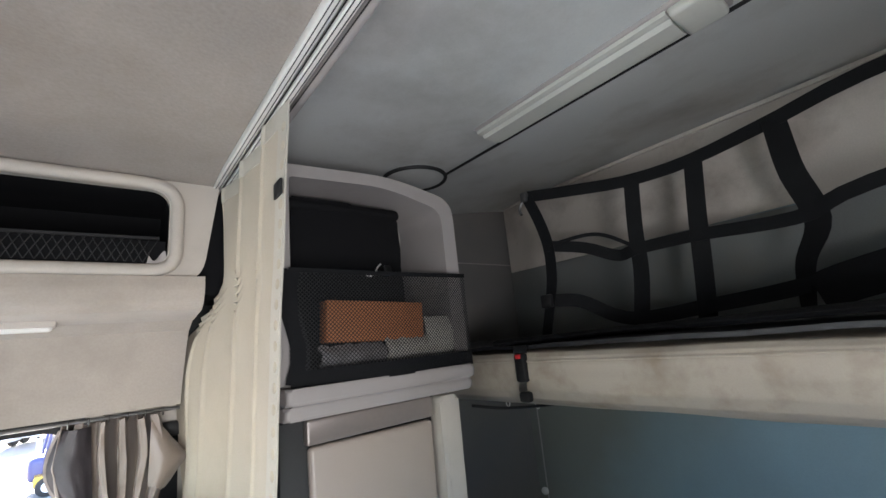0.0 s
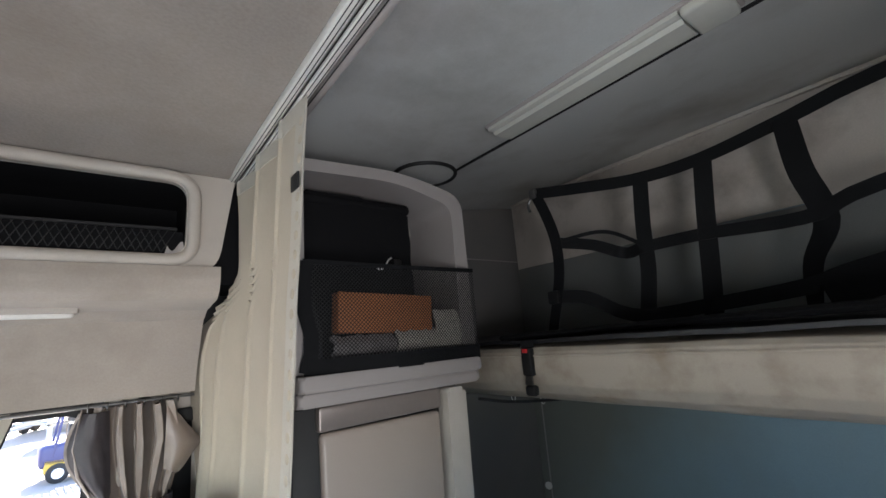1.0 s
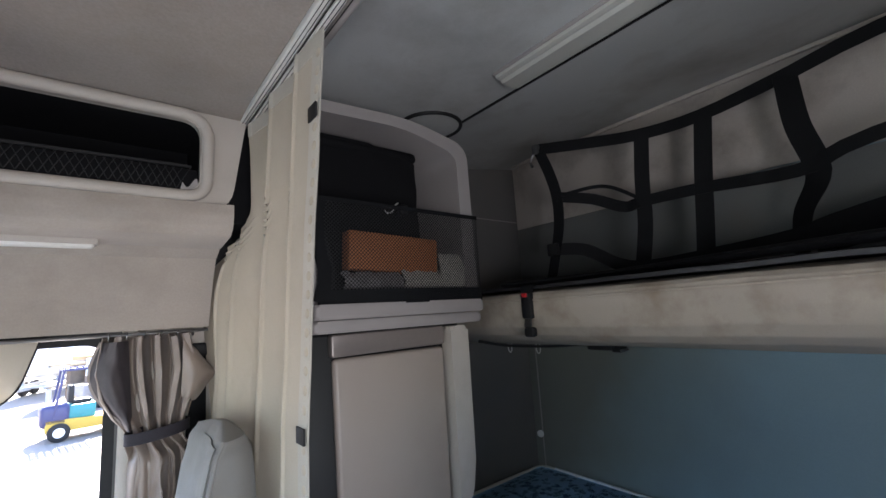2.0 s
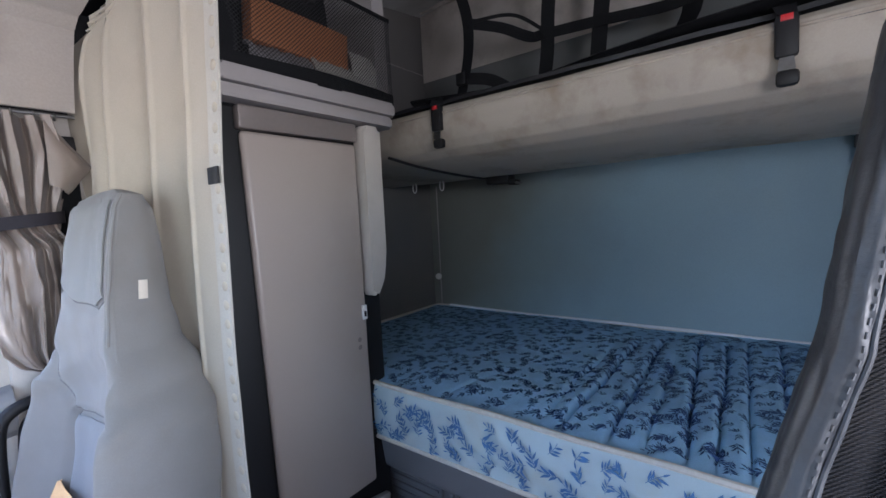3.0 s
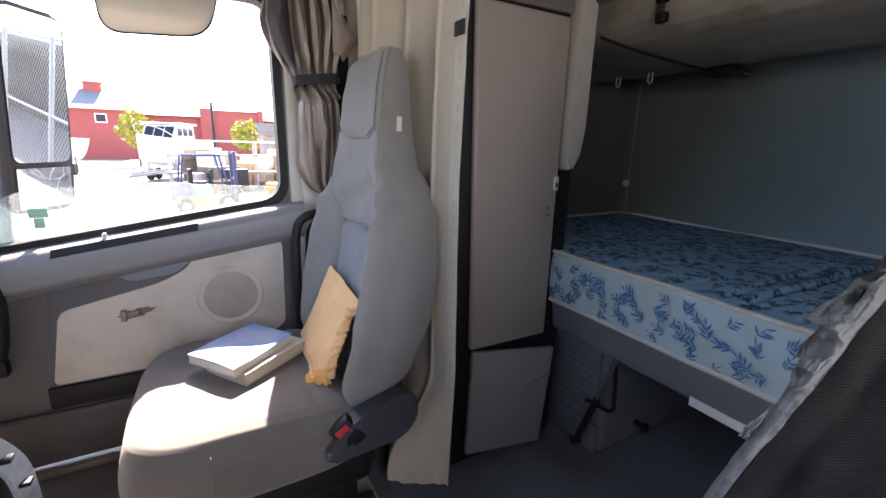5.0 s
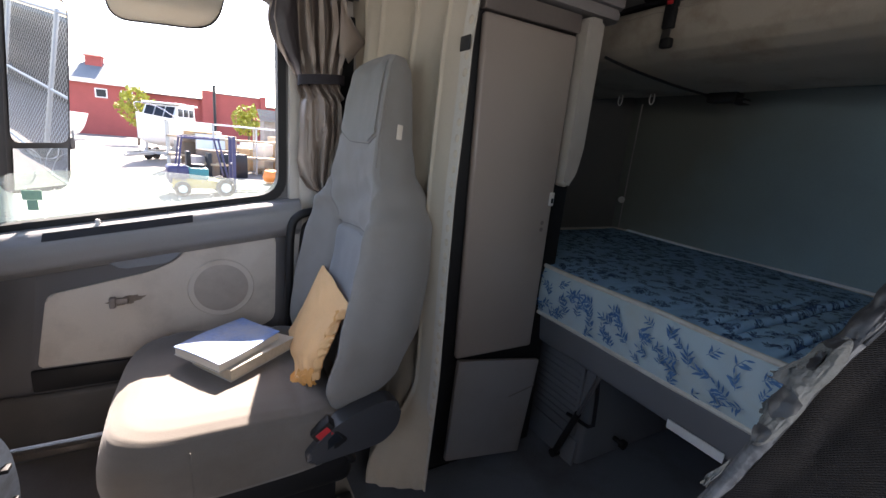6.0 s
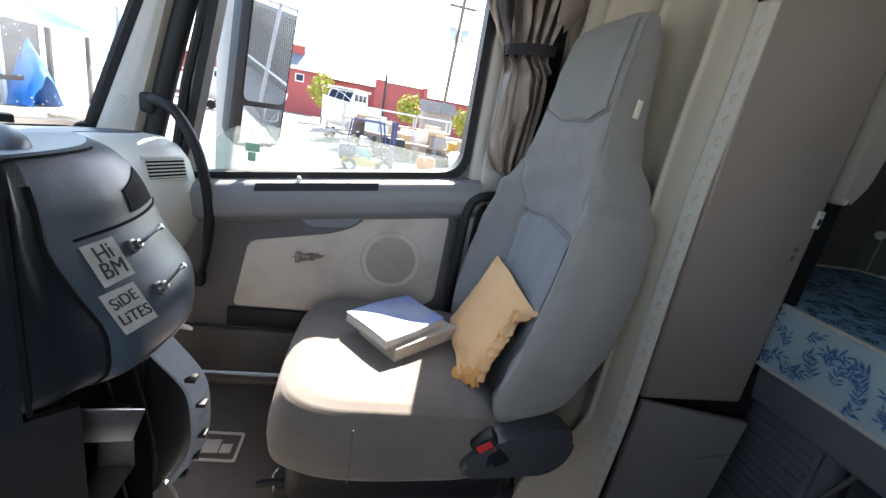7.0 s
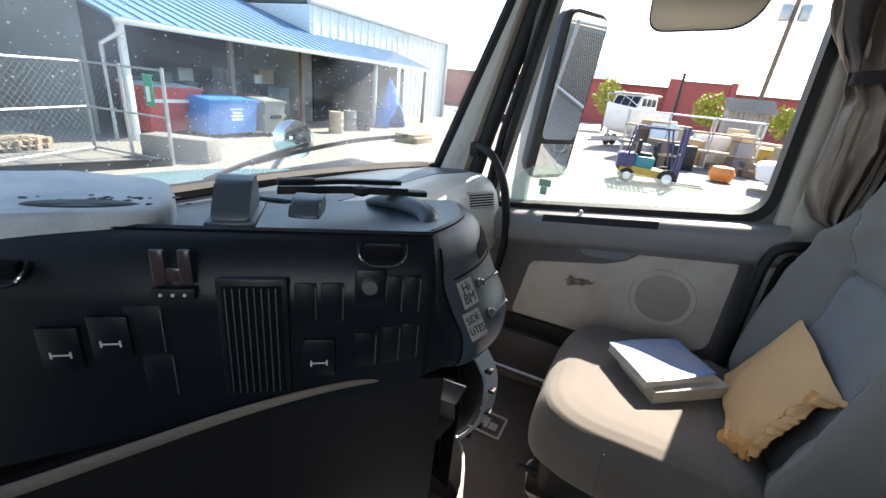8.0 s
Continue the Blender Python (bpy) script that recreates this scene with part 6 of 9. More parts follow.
def env_fn(u, v, out=0.0):
    a, b = along(E_FOLD, v), along(E_TORN, v)
    p = a.lerp(b, u)
    p.x -= 0.014 * math.sin(math.pi * u) * math.sin(math.pi * min(1.0, 0.1 + v)) + out
    p.x += 0.010 * wob(u * 2.6, v * 3, 1) + 0.0035 * wob(u * 8, v * 9)
    ragged = max(0.0, (u - 0.86) / 0.14) * max(0.0, min(1.0, (v - 0.48) * 8))
    p.y += ragged * (0.016 + 0.020 * wob(v * 9, 4) + 0.006 * wob(v * 31))
    p.z += 0.010 * wob(u * 7, 5) * max(0.0, v - 0.85) / 0.15
    return p


part("front", sheet(env_fn, 44, 54, 0.002), MANILA, env)


def env_tear(u, v):
    """The torn layer curling out of the open side."""
    w = 0.48 + 0.51 * v
    p = env_fn(0.84 + 0.20 * u + 0.05 * wob(v * 7, 2), w)
    curl = math.sin(math.pi * u)
    return p + Vector((-0.004 - 0.016 * curl * (0.6 + 0.6 * wob(v * 8, u * 2, 6)), -0.010 * u - 0.006 * wob(v * 13, 3), 0.008 * wob(u * 4, v * 14, 8) - 0.004 * u))


part("torn_edge", sheet(env_tear, 14, 70), MANILA_DARK, env, "torn orange-brown edge")
part("torn_flap", sheet(lambda u, v: env_fn(0.10 + 0.86 * u, 0.90 + 0.11 * v) + Vector((-0.006 - 0.016 * math.sin(math.pi * v) * (0.5 + abs(wob(u * 6))), 0, -0.004 - 0.010 * v + 0.008 * wob(u * 9, v * 3, 4))), 40, 8), MANILA_DARK, env, "torn orange-brown flap")
part("torn_lip", sheet(lambda u, v: env_tear(0.55 + 0.5 * u, v) + Vector((-0.006, -0.004, 0.002)), 6, 60), MANILA, env, "pale lip of the tear")

# floor mat with a plain emblem
matf = thing("floor_mat", (-0.15, 1.62, FLOOR_Z), "ribbed brown-black rubber floor mat in the passenger footwell", "mat")
ml = rounded([Vector((-0.62, 1.38, FLOOR_Z)), Vector((0.10, 1.38, FLOOR_Z)), Vector((0.06, 1.94, FLOOR_Z)), Vector((-0.62, 1.94, FLOOR_Z))], 0.05, 5)
part("sheet", solid(ml, (0, 0, 0.012), 0.004), CAB_MAT, matf)
for k in range(16):
    part("rib", box((-0.58 + k * 0.022, 1.42, FLOOR_Z + 0.012), (-0.571 + k * 0.022, 1.90, FLOOR_Z + 0.0138), 0.0006), CAB_MAT, matf)
ez = FLOOR_Z + 0.0125
eo = rounded([Vector((-0.185, 1.635, ez)), Vector((-0.075, 1.630, ez)), Vector((-0.075, 1.73, ez)), Vector((-0.185, 1.735, ez))], 0.008, 3)
ei = rounded([Vector((-0.178, 1.642, ez)), Vector((-0.082, 1.637, ez)), Vector((-0.082, 1.723, ez)), Vector((-0.178, 1.728, ez))], 0.006, 3)
part("emblem", ring(eo, ei, (0, 0, 0.003)), TRIM_BEIGE, matf, "worn pale emblem frame")
part("emblem", joined(box((-0.165, 1.66, ez), (-0.125, 1.705, ez + 0.003), 0.002), box((-0.122, 1.66, ez), (-0.095, 1.69, ez + 0.003), 0.002)), TRIM_BEIGE, matf, "worn pale emblem shape")
carpet = thing("floor_carpet", (0.05, 1.63, FLOOR_Z), "dirty beige carpet edge in front of the seat base", "carpet")
part("pile", box((0.02, 1.40, FLOOR_Z), (0.56, 1.92, FLOOR_Z + 0.006), 0.002), DOOR_TAN, carpet)
cup = thing("cup_lid", (0.075, 1.53, FLOOR_Z), "clear plastic cup on the floor by the seat", "cup")
part("wall", lathe([(0.030, 0.0), (0.038, 0.075), (0.040, 0.078), (0.036, 0.078), (0.028, 0.002)], (0.072, 1.52, FLOOR_Z + 0.006), (0, 0, 1), 24), WHITE_PL, cup)

# ---- driver's seat ----
dseat = thing("driver_seat", (0.5, 0.45, FLOOR_Z), "black woven driver's seat with split vinyl bolster showing foam", "seat")
DS = [(0.42, 0.430, 0.690), (0.60, 0.458, 0.700), (0.70, 0.482, 0.690), (0.80, 0.512, 0.668), (0.85, 0.530, 0.657), (0.917, 0.553, 0.645), (0.95, 0.572, 0.636), (0.995, 0.590, 0.623), (1.038, 0.600, 0.611), (1.085, 0.603, 0.597), (1.16, 0.610, 0.585), (1.22, 0.622, 0.575)]


def ds_at(z):
    z = max(DS[0][0], min(DS[-1][0], z))
    for p, q in zip(DS, DS[1:]):
        if z <= q[0]:
            t = (z - p[0]) / (q[0] - p[0])
            return mix(p[1], q[1], t), mix(p[2], q[2], t)
    return DS[-1][1:]


def ds_seam(z):
    """How far the seam between face and bolster lies inside the outer edge."""
    return 0.0050 * soft((z - 0.80) / 0.12) * mix(1.0, 0.55, soft((z - 1.0) / 0.12))


def ds_face(u, v):
    z = mix(0.42, 1.22, v)
    f, s = ds_at(z)
    yy = mix(0.20, s - ds_seam(z), u)
    x = f + 0.012 * (1 - u) + 0.004 * wob(yy * 14, z * 9) + 0.003 * math.exp(-((u - 0.965) / 0.012) ** 2)
    # slack cloth gathers into short upright wrinkles beside the seam
    x -= 0.0030 * max(0.0, wob(yy * 75 + 2.0 * z, z * 7, 8)) * soft((u - 0.55) / 0.3) * (1 - soft((z - 1.0) / 0.15))
    return Vector((x, yy, z))


BOLSTER = [(0.0, 0.0), (-0.0022, 0.0022), (-0.0028, 0.0060), (-0.0012, 0.0105), (0.0040, 0.0145), (0.013, 0.0166), (0.028, 0.0150), (0.05, 0.0070), (0.075, -0.006), (0.10, -0.028), (0.12, -0.090), (0.12, -0.394)]


def on_bolster(t, z, lift=0.0):
    """t runs over the profile's corners, from the seam round to the back."""
    f, s = ds_at(z)
    i = max(0, min(int(t), len(BOLSTER) - 2))
    dx, dy = mix(BOLSTER[i][0], BOLSTER[i + 1][0], t - i), mix(BOLSTER[i][1], BOLSTER[i + 1][1], t - i)
    tx, ty = BOLSTER[i + 1][0] - BOLSTER[i][0], BOLSTER[i + 1][1] - BOLSTER[i][1]
    ln = math.hypot(tx, ty)
    nx, ny = -ty / ln, tx / ln
    nx, ny = (nx, ny) if nx < 0 or ny > 0 else (-nx, -ny)
    # pinched into short rolls where the seat bends
    roll = soft(1 - abs(z - 0.965) / 0.055)
    seg = abs(math.sin((z + 0.003 * wob(z * 30, t)) * math.pi / 0.021)) ** 0.55
    bulge = roll * (0.0050 * seg - 0.0030) * math.sin(math.pi * min(1.0, max(0.0, t / 5.5)))
    bulge += 0.0009 * wob(z * 60, t * 1.3) + lift
    return Vector((f + dx + nx * bulge, s - ds_seam(z) + dy * mix(0.72, 1.0, soft((z - 0.84) / 0.08)) + ny * bulge, z))


part("back_face", sheet(ds_face, 110, 130), SEAT_WEAVE, dseat)
part("bolster", sheet(lambda u, v: on_bolster(u * (len(BOLSTER) - 1), mix(0.42, 1.22, v)), 66, 260), VINYL_BLACK, dseat, "cracked black vinyl bolster")
part("back_top", sheet(lambda u, v: ds_face(u, 1.0).lerp(Vector((0.72, mix(0.25, 0.60, u), 1.25)), v), 20, 6), VINYL_BLACK, dseat)
SEAM_Z = [0.945 + 0.0028 * k for k in range(98)]
part("welt", tube([on_bolster(0.35, z, 0.0004) for z in SEAM_Z[::2]], 0.0013, 8, up=(0, 1, 0)), STITCH, dseat, "piping worn pale along the bolster edge")
for a in range(0, 96, 2):
    part("stitch", tube([on_bolster(1.3 + 0.2 * wob(SEAM_Z[b] * 40, 1), SEAM_Z[b], 0.0001) for b in (a, a + 1)], 0.0006, 5, up=(0, 1, 0)), THREAD, dseat)


def worn_fn(u, v):
    """The strip below the tear, rubbed through to its pale backing, with frayed edges."""
    z = mix(0.60, 0.925, v)
    t0, t1 = 0.15 + 0.5 * abs(wob(z * 55, 2)), 4.6 + 1.6 * wob(z * 48, 6)
    return on_bolster(mix(t0, t1, u), z, 0.0008 * math.sin(math.pi * u) + 0.0007 * abs(wob(u * 5, z * 120)) - 0.0002)


part("worn_strip", sheet(worn_fn, 20, 180), WORN_VINYL, dseat, "vinyl edge rubbed through to pale backing")


def foam_fn(u, v):
    """Foam swelling out of the tear: lumpy, ragged round its rim, with a hollow in it."""
    z = mix(0.868, 0.946, v)
    rim = math.sin(math.pi * v) ** 0.4
    t0 = mix(2.6, 0.1 + 0.8 * max(0.0, wob(z * 60, 3)), rim)
    t1 = mix(2.8, 5.2 + 1.6 * wob(z * 70, 9), rim)
    hollow = math.exp(-(((u - 0.55) / 0.16) ** 2 + ((z - 0.930) / 0.0065) ** 2))
    lump = math.sin(math.pi * u) ** 0.6 * rim * (0.0035 + 0.0040 * abs(wob(u * 3, z * 60, 2)) + 0.0012 * wob(u * 12, z * 220) + 0.0035 * math.exp(-((z - 0.930) / 0.012) ** 2))
    return on_bolster(mix(t0, t1, u), z, lump - 0.0075 * hollow)


part("foam", sheet(foam_fn, 40, 90), FOAM, dseat, "torn white foam bulging through the bolster")
for u0, v0, du, dv, k in ((0.55, 0.80, 0.26, 0.14, 1), (0.48, 0.42, 0.72, 0.24, 2), (0.62, 0.95, 0.62, 0.09, 3), (0.45, 0.12, 0.66, 0.17, 4), (0.86, 0.64, 0.22, 0.12, 5)):
    def scrap(u, v):
        a, r = 2 * math.pi * u, v * (1 + 0.45 * wob(3 * math.cos(2 * math.pi * u), 3 * math.sin(2 * math.pi * u), k))
        return foam_fn(min(0.98, max(0.02, u0 + du * 0.5 * r * math.cos(a))), min(0.99, max(0.01, v0 + dv * 0.5 * r * math.sin(a)))) + Vector((-0.0012 - 0.0010 * v, 0.0006, 0))
    part("vinyl_scrap", sheet(scrap, 18, 4, closed_u=True), VINYL_BLACK, dseat, "scrap of cracked vinyl on the foam")
for z0, reach, k in ((0.922, 0.013, 1), (0.900, 0.006, 2), (0.842, 0.007, 3)):
    def shred(u, v):
        p = on_bolster(3.2, z0 + 0.026 * (u - 0.5) * (1 - 0.75 * v), 0.003)
        return p + Vector((-0.002 * v + 0.002 * wob(u * 4, v * 4, k), reach * v * (1 + 0.3 * wob(u * 5, k)), -0.010 * v + 0.002 * wob(u * 6, v * 3, k)))
    part("torn_shred", sheet(shred, 8, 8, 0.0008), FOAM, dseat, "loose flap of pale backing cloth")
part("cushion", box((0.06, 0.10, 0.26), (0.50, 0.55, 0.38), 0.05, 4), SEAT_WEAVE, dseat)
part("base", box((0.14, 0.18, FLOOR_Z), (0.46, 0.48, 0.27), 0.02), BLACK, dseat)

# ---- windshield ----
def ws_base(v):
    """The lower edge of the windshield, v from the driver's side to the passenger's."""
    y = mix(0.02, 2.045, v)
    k = abs(y - 1.03) / 1.0
    return Vector((-0.815 + 0.225 * k ** 2.2, y, 0.795))


def ws_fn(u, v):
    b = ws_base(v)
    k = abs(b.y - 1.03) / 1.0
    return Vector((b.x + (0.345 - 0.06 * k) * u, b.y - (b.y - 1.03) * 0.03 * u, b.z + 0.72 * u))


wsh = thing("window_front", (-0.7, 1.03, 0.8), "large dusty curved windshield with a black rubber frame", "window", kind="structure")
pane = part("pane", sheet(lambda u, v: ws_fn(u, v), 16, 30), WINDSHIELD, wsh, "dusty smeared windshield glass")
pane.visible_shadow = False
frame_pts = [ws_fn(0, k / 30) for k in range(31)] + [ws_fn(k / 10, 1) for k in range(1, 11)] + [ws_fn(1, 1 - k / 30) for k in range(1, 31)] + [ws_fn(1 - k / 10, 0) for k in range(1, 10)]
part("seal", tube([p + Vector((0.012, 0, 0)) for p in frame_pts], 0.020, 8, up=(1, 0, 0.3), closed=True), RUBBER, wsh, "black rubber windshield seal")
part("lower_ledge", sheet(lambda u, v: ws_base(v) + Vector((0.01 + 0.06 * u, 0, -0.014 + 0.002 * u)), 4, 30, 0.01), DASH, wsh, "black defroster ledge")

# ---- dashboard ----
dash = thing("dashboard", (-0.4, 1.0, FLOOR_Z), "dark wrap-around truck dashboard with switches and vents", "dashboard")
FO, FU, FN = Vector((-0.082, 1.053, 0)), Vector((-0.79, -0.613, 0)).normalized(), Vector((0.613, -0.79, 0)).normalized()
FACE = Matrix(((FU.x, FN.x, 0, FO.x), (FU.y, FN.y, 0, FO.y), (0, 0, 1, 0), (0, 0, 0, 1)))


def on_face(s, z, d=0.0):
    return FO + FU * s + FN * d + Vector((0, 0, z))


def fbox(s0, s1, z0, z1, d0, d1, bevel=0.002):
    return moved(box((min(s0, s1), d0, z0), (max(s0, s1), d1, z1), bevel), FACE)


FACE_S = (0.85, 0.55, 0.30, 0.10, 0.0)
LOW = [on_face(q, 0) for q in FACE_S] + [(-0.058, 1.082, 0), (-0.036, 1.10, 0), (-0.025, 1.124, 0), (-0.018, 1.18, 0), (-0.024, 1.23, 0), (-0.045, 1.28, 0), (-0.09, 1.325, 0), (-0.16, 1.35, 0), (-0.30, 1.36, 0), (-0.62, 1.37, 0)]
MID = [on_face(q, 0, -0.001) for q in FACE_S] + [(-0.080, 1.075, 0), (-0.077, 1.093, 0), (-0.074, 1.115, 0), (-0.067, 1.17, 0), (-0.070, 1.225, 0), (-0.087, 1.28, 0), (-0.125, 1.315, 0), (-0.19, 1.338, 0), (-0.30, 1.35, 0), (-0.62, 1.36, 0)]
TOP = [on_face(q, 0, -0.055) for q in FACE_S] + [(-0.114, 1.105, 0), (-0.112, 1.12, 0), (-0.110, 1.14, 0), (-0.110, 1.175, 0), (-0.116, 1.21, 0), (-0.14, 1.255, 0), (-0.18, 1.285, 0), (-0.24, 1.303, 0), (-0.33, 1.318, 0), (-0.62, 1.33, 0)]
LOW, MID, TOP = (smooth_line(line, 112) for line in (LOW, MID, TOP))
HUB = Vector((-0.42, 1.12, 0))


def console(u, v):
    """The shell over the console: an upright face that turns into a leaning rounded end."""
    low, mid, top = along(LOW, u), along(MID, u), along(TOP, u)
    k = min(1.0, max(0.0, (u - 0.29) / 0.12))
    k = k * k * (3 - 2 * k)
    inward = (-FN).lerp((HUB - low).normalized(), k)
    zb = mix(0.690, 0.698, k)
    up = Vector((0, 0, 1))
    rows = [low + inward * 0.07 + up * (zb - 0.002), low + inward * 0.022 + up * zb, low + inward * 0.003 + up * (zb + 0.014), low + up * 0.734, low.lerp(mid, 0.10) + up * 0.759, mid.lerp(low, 0.42) + up * 0.790, mid + up * 0.825, mid.lerp(top, 0.22) + up * 0.855, mid.lerp(top, 0.58) + up * 0.880, top + up * 0.892]
    sink = max(0.0, (u - 0.76) / 0.24)
    for q in rows:
        q.z -= 0.115 * sink ** 1.3 * max(0.0, (q.z - 0.69) / 0.20)
    t = v * (len(rows) - 1)
    i = min(int(t), len(rows) - 2)
    a, b, c, d = rows[max(i - 1, 0)], rows[i], rows[i + 1], rows[min(i + 2, len(rows) - 1)]
    t -= i
    return 0.5 * ((2 * b) + (c - a) * t + (2 * a - 5 * b + 4 * c - d) * t * t + (3 * b - a - 3 * c + d) * t ** 3)


def level(u, z):
    """The height parameter at which the shell reaches z."""
    lo, hi = 0.15, 1.0
    for _ in range(24):
        m = (lo + hi) / 2
        lo, hi = (m, hi) if console(u, m).z < z else (lo, m)
    return lo


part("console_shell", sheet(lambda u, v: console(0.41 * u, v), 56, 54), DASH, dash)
part("console_end", sheet(lambda u, v: console(0.41 + 0.59 * u, v), 78, 54), DASH_END, dash, "rounded end panel of the console, blue sky sheen in its colour")


def dash_top(u, v):
    a = console(v, 1.0)
    k = min(1.0, max(0.0, v))
    b = ws_base(mix(0.18, 0.66, k)) + Vector((0.055, 0, -0.012))
    p = a.lerp(b, u)
    p.z += 0.004 * math.sin(math.pi * min(1, u * 1.6)) - 0.018 * max(0.0, u - 0.25) * (1.0 - u)
    return p


part("top_pad", sheet(dash_top, 24, 80), DASH_TOP, dash, "dusty dark grey dash top, blue sky sheen in its colour")
# lower console: curved tan strip, black lower face, pale side
strip_line = smooth_line([on_face(0.62, 0.530, 0.004), on_face(0.50, 0.567, 0.010), on_face(0.36, 0.622, 0.014), on_face(0.23, 0.668, 0.012), on_face(0.12, 0.692, 0.004), on_face(0.04, 0.697, -0.004)], 30)
part("trim_strip", sweep(strip_line, circle(0.0065, 8, 0.009), taper=[1.3 - 0.03 * k for k in range(31)]), DASH_STRIP, dash, "curved tan trim strip")


def lower_face(u, v):
    s = mix(0.75, -0.035, u)
    top = 0.69 - 0.0 * u - 0.17 * max(0, (s - 0.12) / 0.5) ** 1.3
    z = mix(FLOOR_Z, top, v)
    return on_face(s, z, -0.006 - 0.05 * (1 - v) + 0.012 * math.sin(math.pi * v))


part("lower_face", sheet(lower_face, 30, 20, 0.008), BLACK, dash, "black lower console face")
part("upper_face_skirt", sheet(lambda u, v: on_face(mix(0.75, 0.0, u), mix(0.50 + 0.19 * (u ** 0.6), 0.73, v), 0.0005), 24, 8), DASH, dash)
LOWSIDE = smooth_line([(-0.048, 1.10, 0), (-0.055, 1.20, 0), (-0.075, 1.32, 0), (-0.135, 1.42, 0), (-0.26, 1.46, 0), (-0.55, 1.47, 0)], 24)
part("side_panel", sheet(lambda u, v: LOWSIDE[round(u * 24)] + Vector((0.012 * (1 - v), 0, mix(FLOOR_Z, 0.235 + 0.02 * u, v))), 24, 10, 0.006), DOOR_TAN, dash, "pale lower side panel")
# solid black block in place of the hollow's deep shade
part("cavity", box((-0.48, 1.115, 0.22), (-0.16, 1.36, 0.70)), BLACK_DEEP, dash, "black box standing in for the dark of the open cavity")
arc = smooth_line([(-0.085, 1.285, 0.625), (-0.056, 1.318, 0.545), (-0.052, 1.335, 0.480), (-0.066, 1.370, 0.390), (-0.100, 1.410, 0.300), (-0.145, 1.440, 0.215)], 30)
rm = part("cavity_rim", sweep(arc, band(0.034, 0.008), up=(1, -0.4, 0)), RIM_PLASTIC, dash, "broken pale rim of a missing cover")
for k in (5, 10, 16, 21, 26):
    p = arc[k]
    part("rim_notch", box((p.x - 0.004, p.y - 0.014, p.z - 0.0035), (p.x + 0.012, p.y + 0.002, p.z + 0.0035), 0.001), BLACK, rm)
# two black sheets behind the rim carry the shade of the hollow
part("cavity_shade", sheet(lambda u, v: (arc[round(v * 30)] + Vector((-0.014, -0.004, 0))).lerp(Vector((-0.115, 1.13, arc[round(v * 30)].z + 0.01)), u) + Vector((-0.05 * math.sin(math.pi * u), 0.02 * math.sin(math.pi * u), 0)), 10, 30), BLACK_DEEP, dash, "black sheet standing in for the shade inside the open cavity")
part("cavity_shade", sheet(lambda u, v: Vector((mix(-0.10, -0.30, u), mix(1.285, 1.35, u), mix(0.23, 0.70, v))), 4, 4), BLACK_DEEP, dash, "black sheet standing in for the shade inside the open cavity")
part("hinge_block", moved(box((-0.012, -0.02, -0.03), (0.012, 0.02, 0.03), 0.003), pose(-0.105, 1.24, 0.655, 0, 15, 20)), STEEL, dash, "steel bracket in the cavity")
part("part_box", moved(box((-0.02, -0.05, -0.06), (0.02, 0.05, 0.06), 0.006), pose(-0.125, 1.20, 0.50, 10, 25, 30)), BLACK, dash, "black housing in the cavity")
part("rim_plate", sweep(smooth_line([(-0.10, 1.25, 0.66), (-0.075, 1.29, 0.655), (-0.070, 1.315, 0.635)], 8), band(0.03, 0.004), up=(0, 0, 1)), DASH_LIGHT, rm, "torn pale top flange")
for k in range(0, 6, 2):
    part("loose_wire", tube(smooth_line([(-0.15 + 0.01 * k, 1.18 + 0.02 * k, 0.67), (-0.11, 1.17 + 0.025 * k, 0.56 + 0.01 * k), (-0.14 + 0.012 * k, 1.20 + 0.02 * k, 0.44), (-0.13, 1.25 + 0.02 * k, 0.30)], 14), 0.002, 6), BLACK if k % 4 else RUBBER, dash)
part("bracket_plate", moved(box((-0.03, -0.002, -0.02), (0.03, 0.002, 0.02), 0.001), pose(-0.085, 1.16, 0.60, 0, 20, 30)), STEEL, dash)

# face fittings
vt = part("centre_vent", fbox(0.168, 0.246, 0.685, 0.850, -0.002, 0.006, 0.003), DASH, dash, "tall centre air vent")
part("vent_well", fbox(0.175, 0.240, 0.694, 0.842, 0.0052, 0.0068, 0.0005), BLACK_DEEP, vt)
# slats in the lighter end colour, which paints their highlight lines
for k in range(8):
    s = 0.180 + k * 0.0077
    part("vent_slat", fbox(s, s + 0.0018, 0.696, 0.840, 0.004, 0.0105, 0.0006), DASH_END, vt)
for s0, s1, z0, z1 in ((0.138, 0.162, 0.790, 0.842), (0.106, 0.132, 0.790, 0.842), (0.034, 0.052, 0.800, 0.852), (0.012, 0.030, 0.800, 0.852), (0.064, 0.090, 0.722, 0.772), (0.034, 0.056, 0.726, 0.780), (0.010, 0.030, 0.730, 0.784), (0.306, 0.342, 0.752, 0.815), (0.300, 0.332, 0.690, 0.750)):
    sw = part("switch_blank", fbox(s0, s1, z0, z1, -0.001, 0.0014, 0.0008), DASH, dash)
    # thin pale bar drawn as the glint on the blank's edge
    part("edge_highlight", fbox(s0 - 0.0012, s0 + 0.0004, z0 + 0.003, z1 - 0.003, 0.0, 0.0026, 0.0004), EDGE_GLINT, sw)
kb = part("rotary_switch", fbox(0.055, 0.092, 0.815, 0.862, -0.001, 0.005, 0.003), DASH, dash, "square rotary switch")
part("dial", lathe([(0, 0.010), (0.009, 0.009), (0.011, 0.0)], on_face(0.074, 0.842, 0.004), FN, 18), DOOR_GREY, kb)
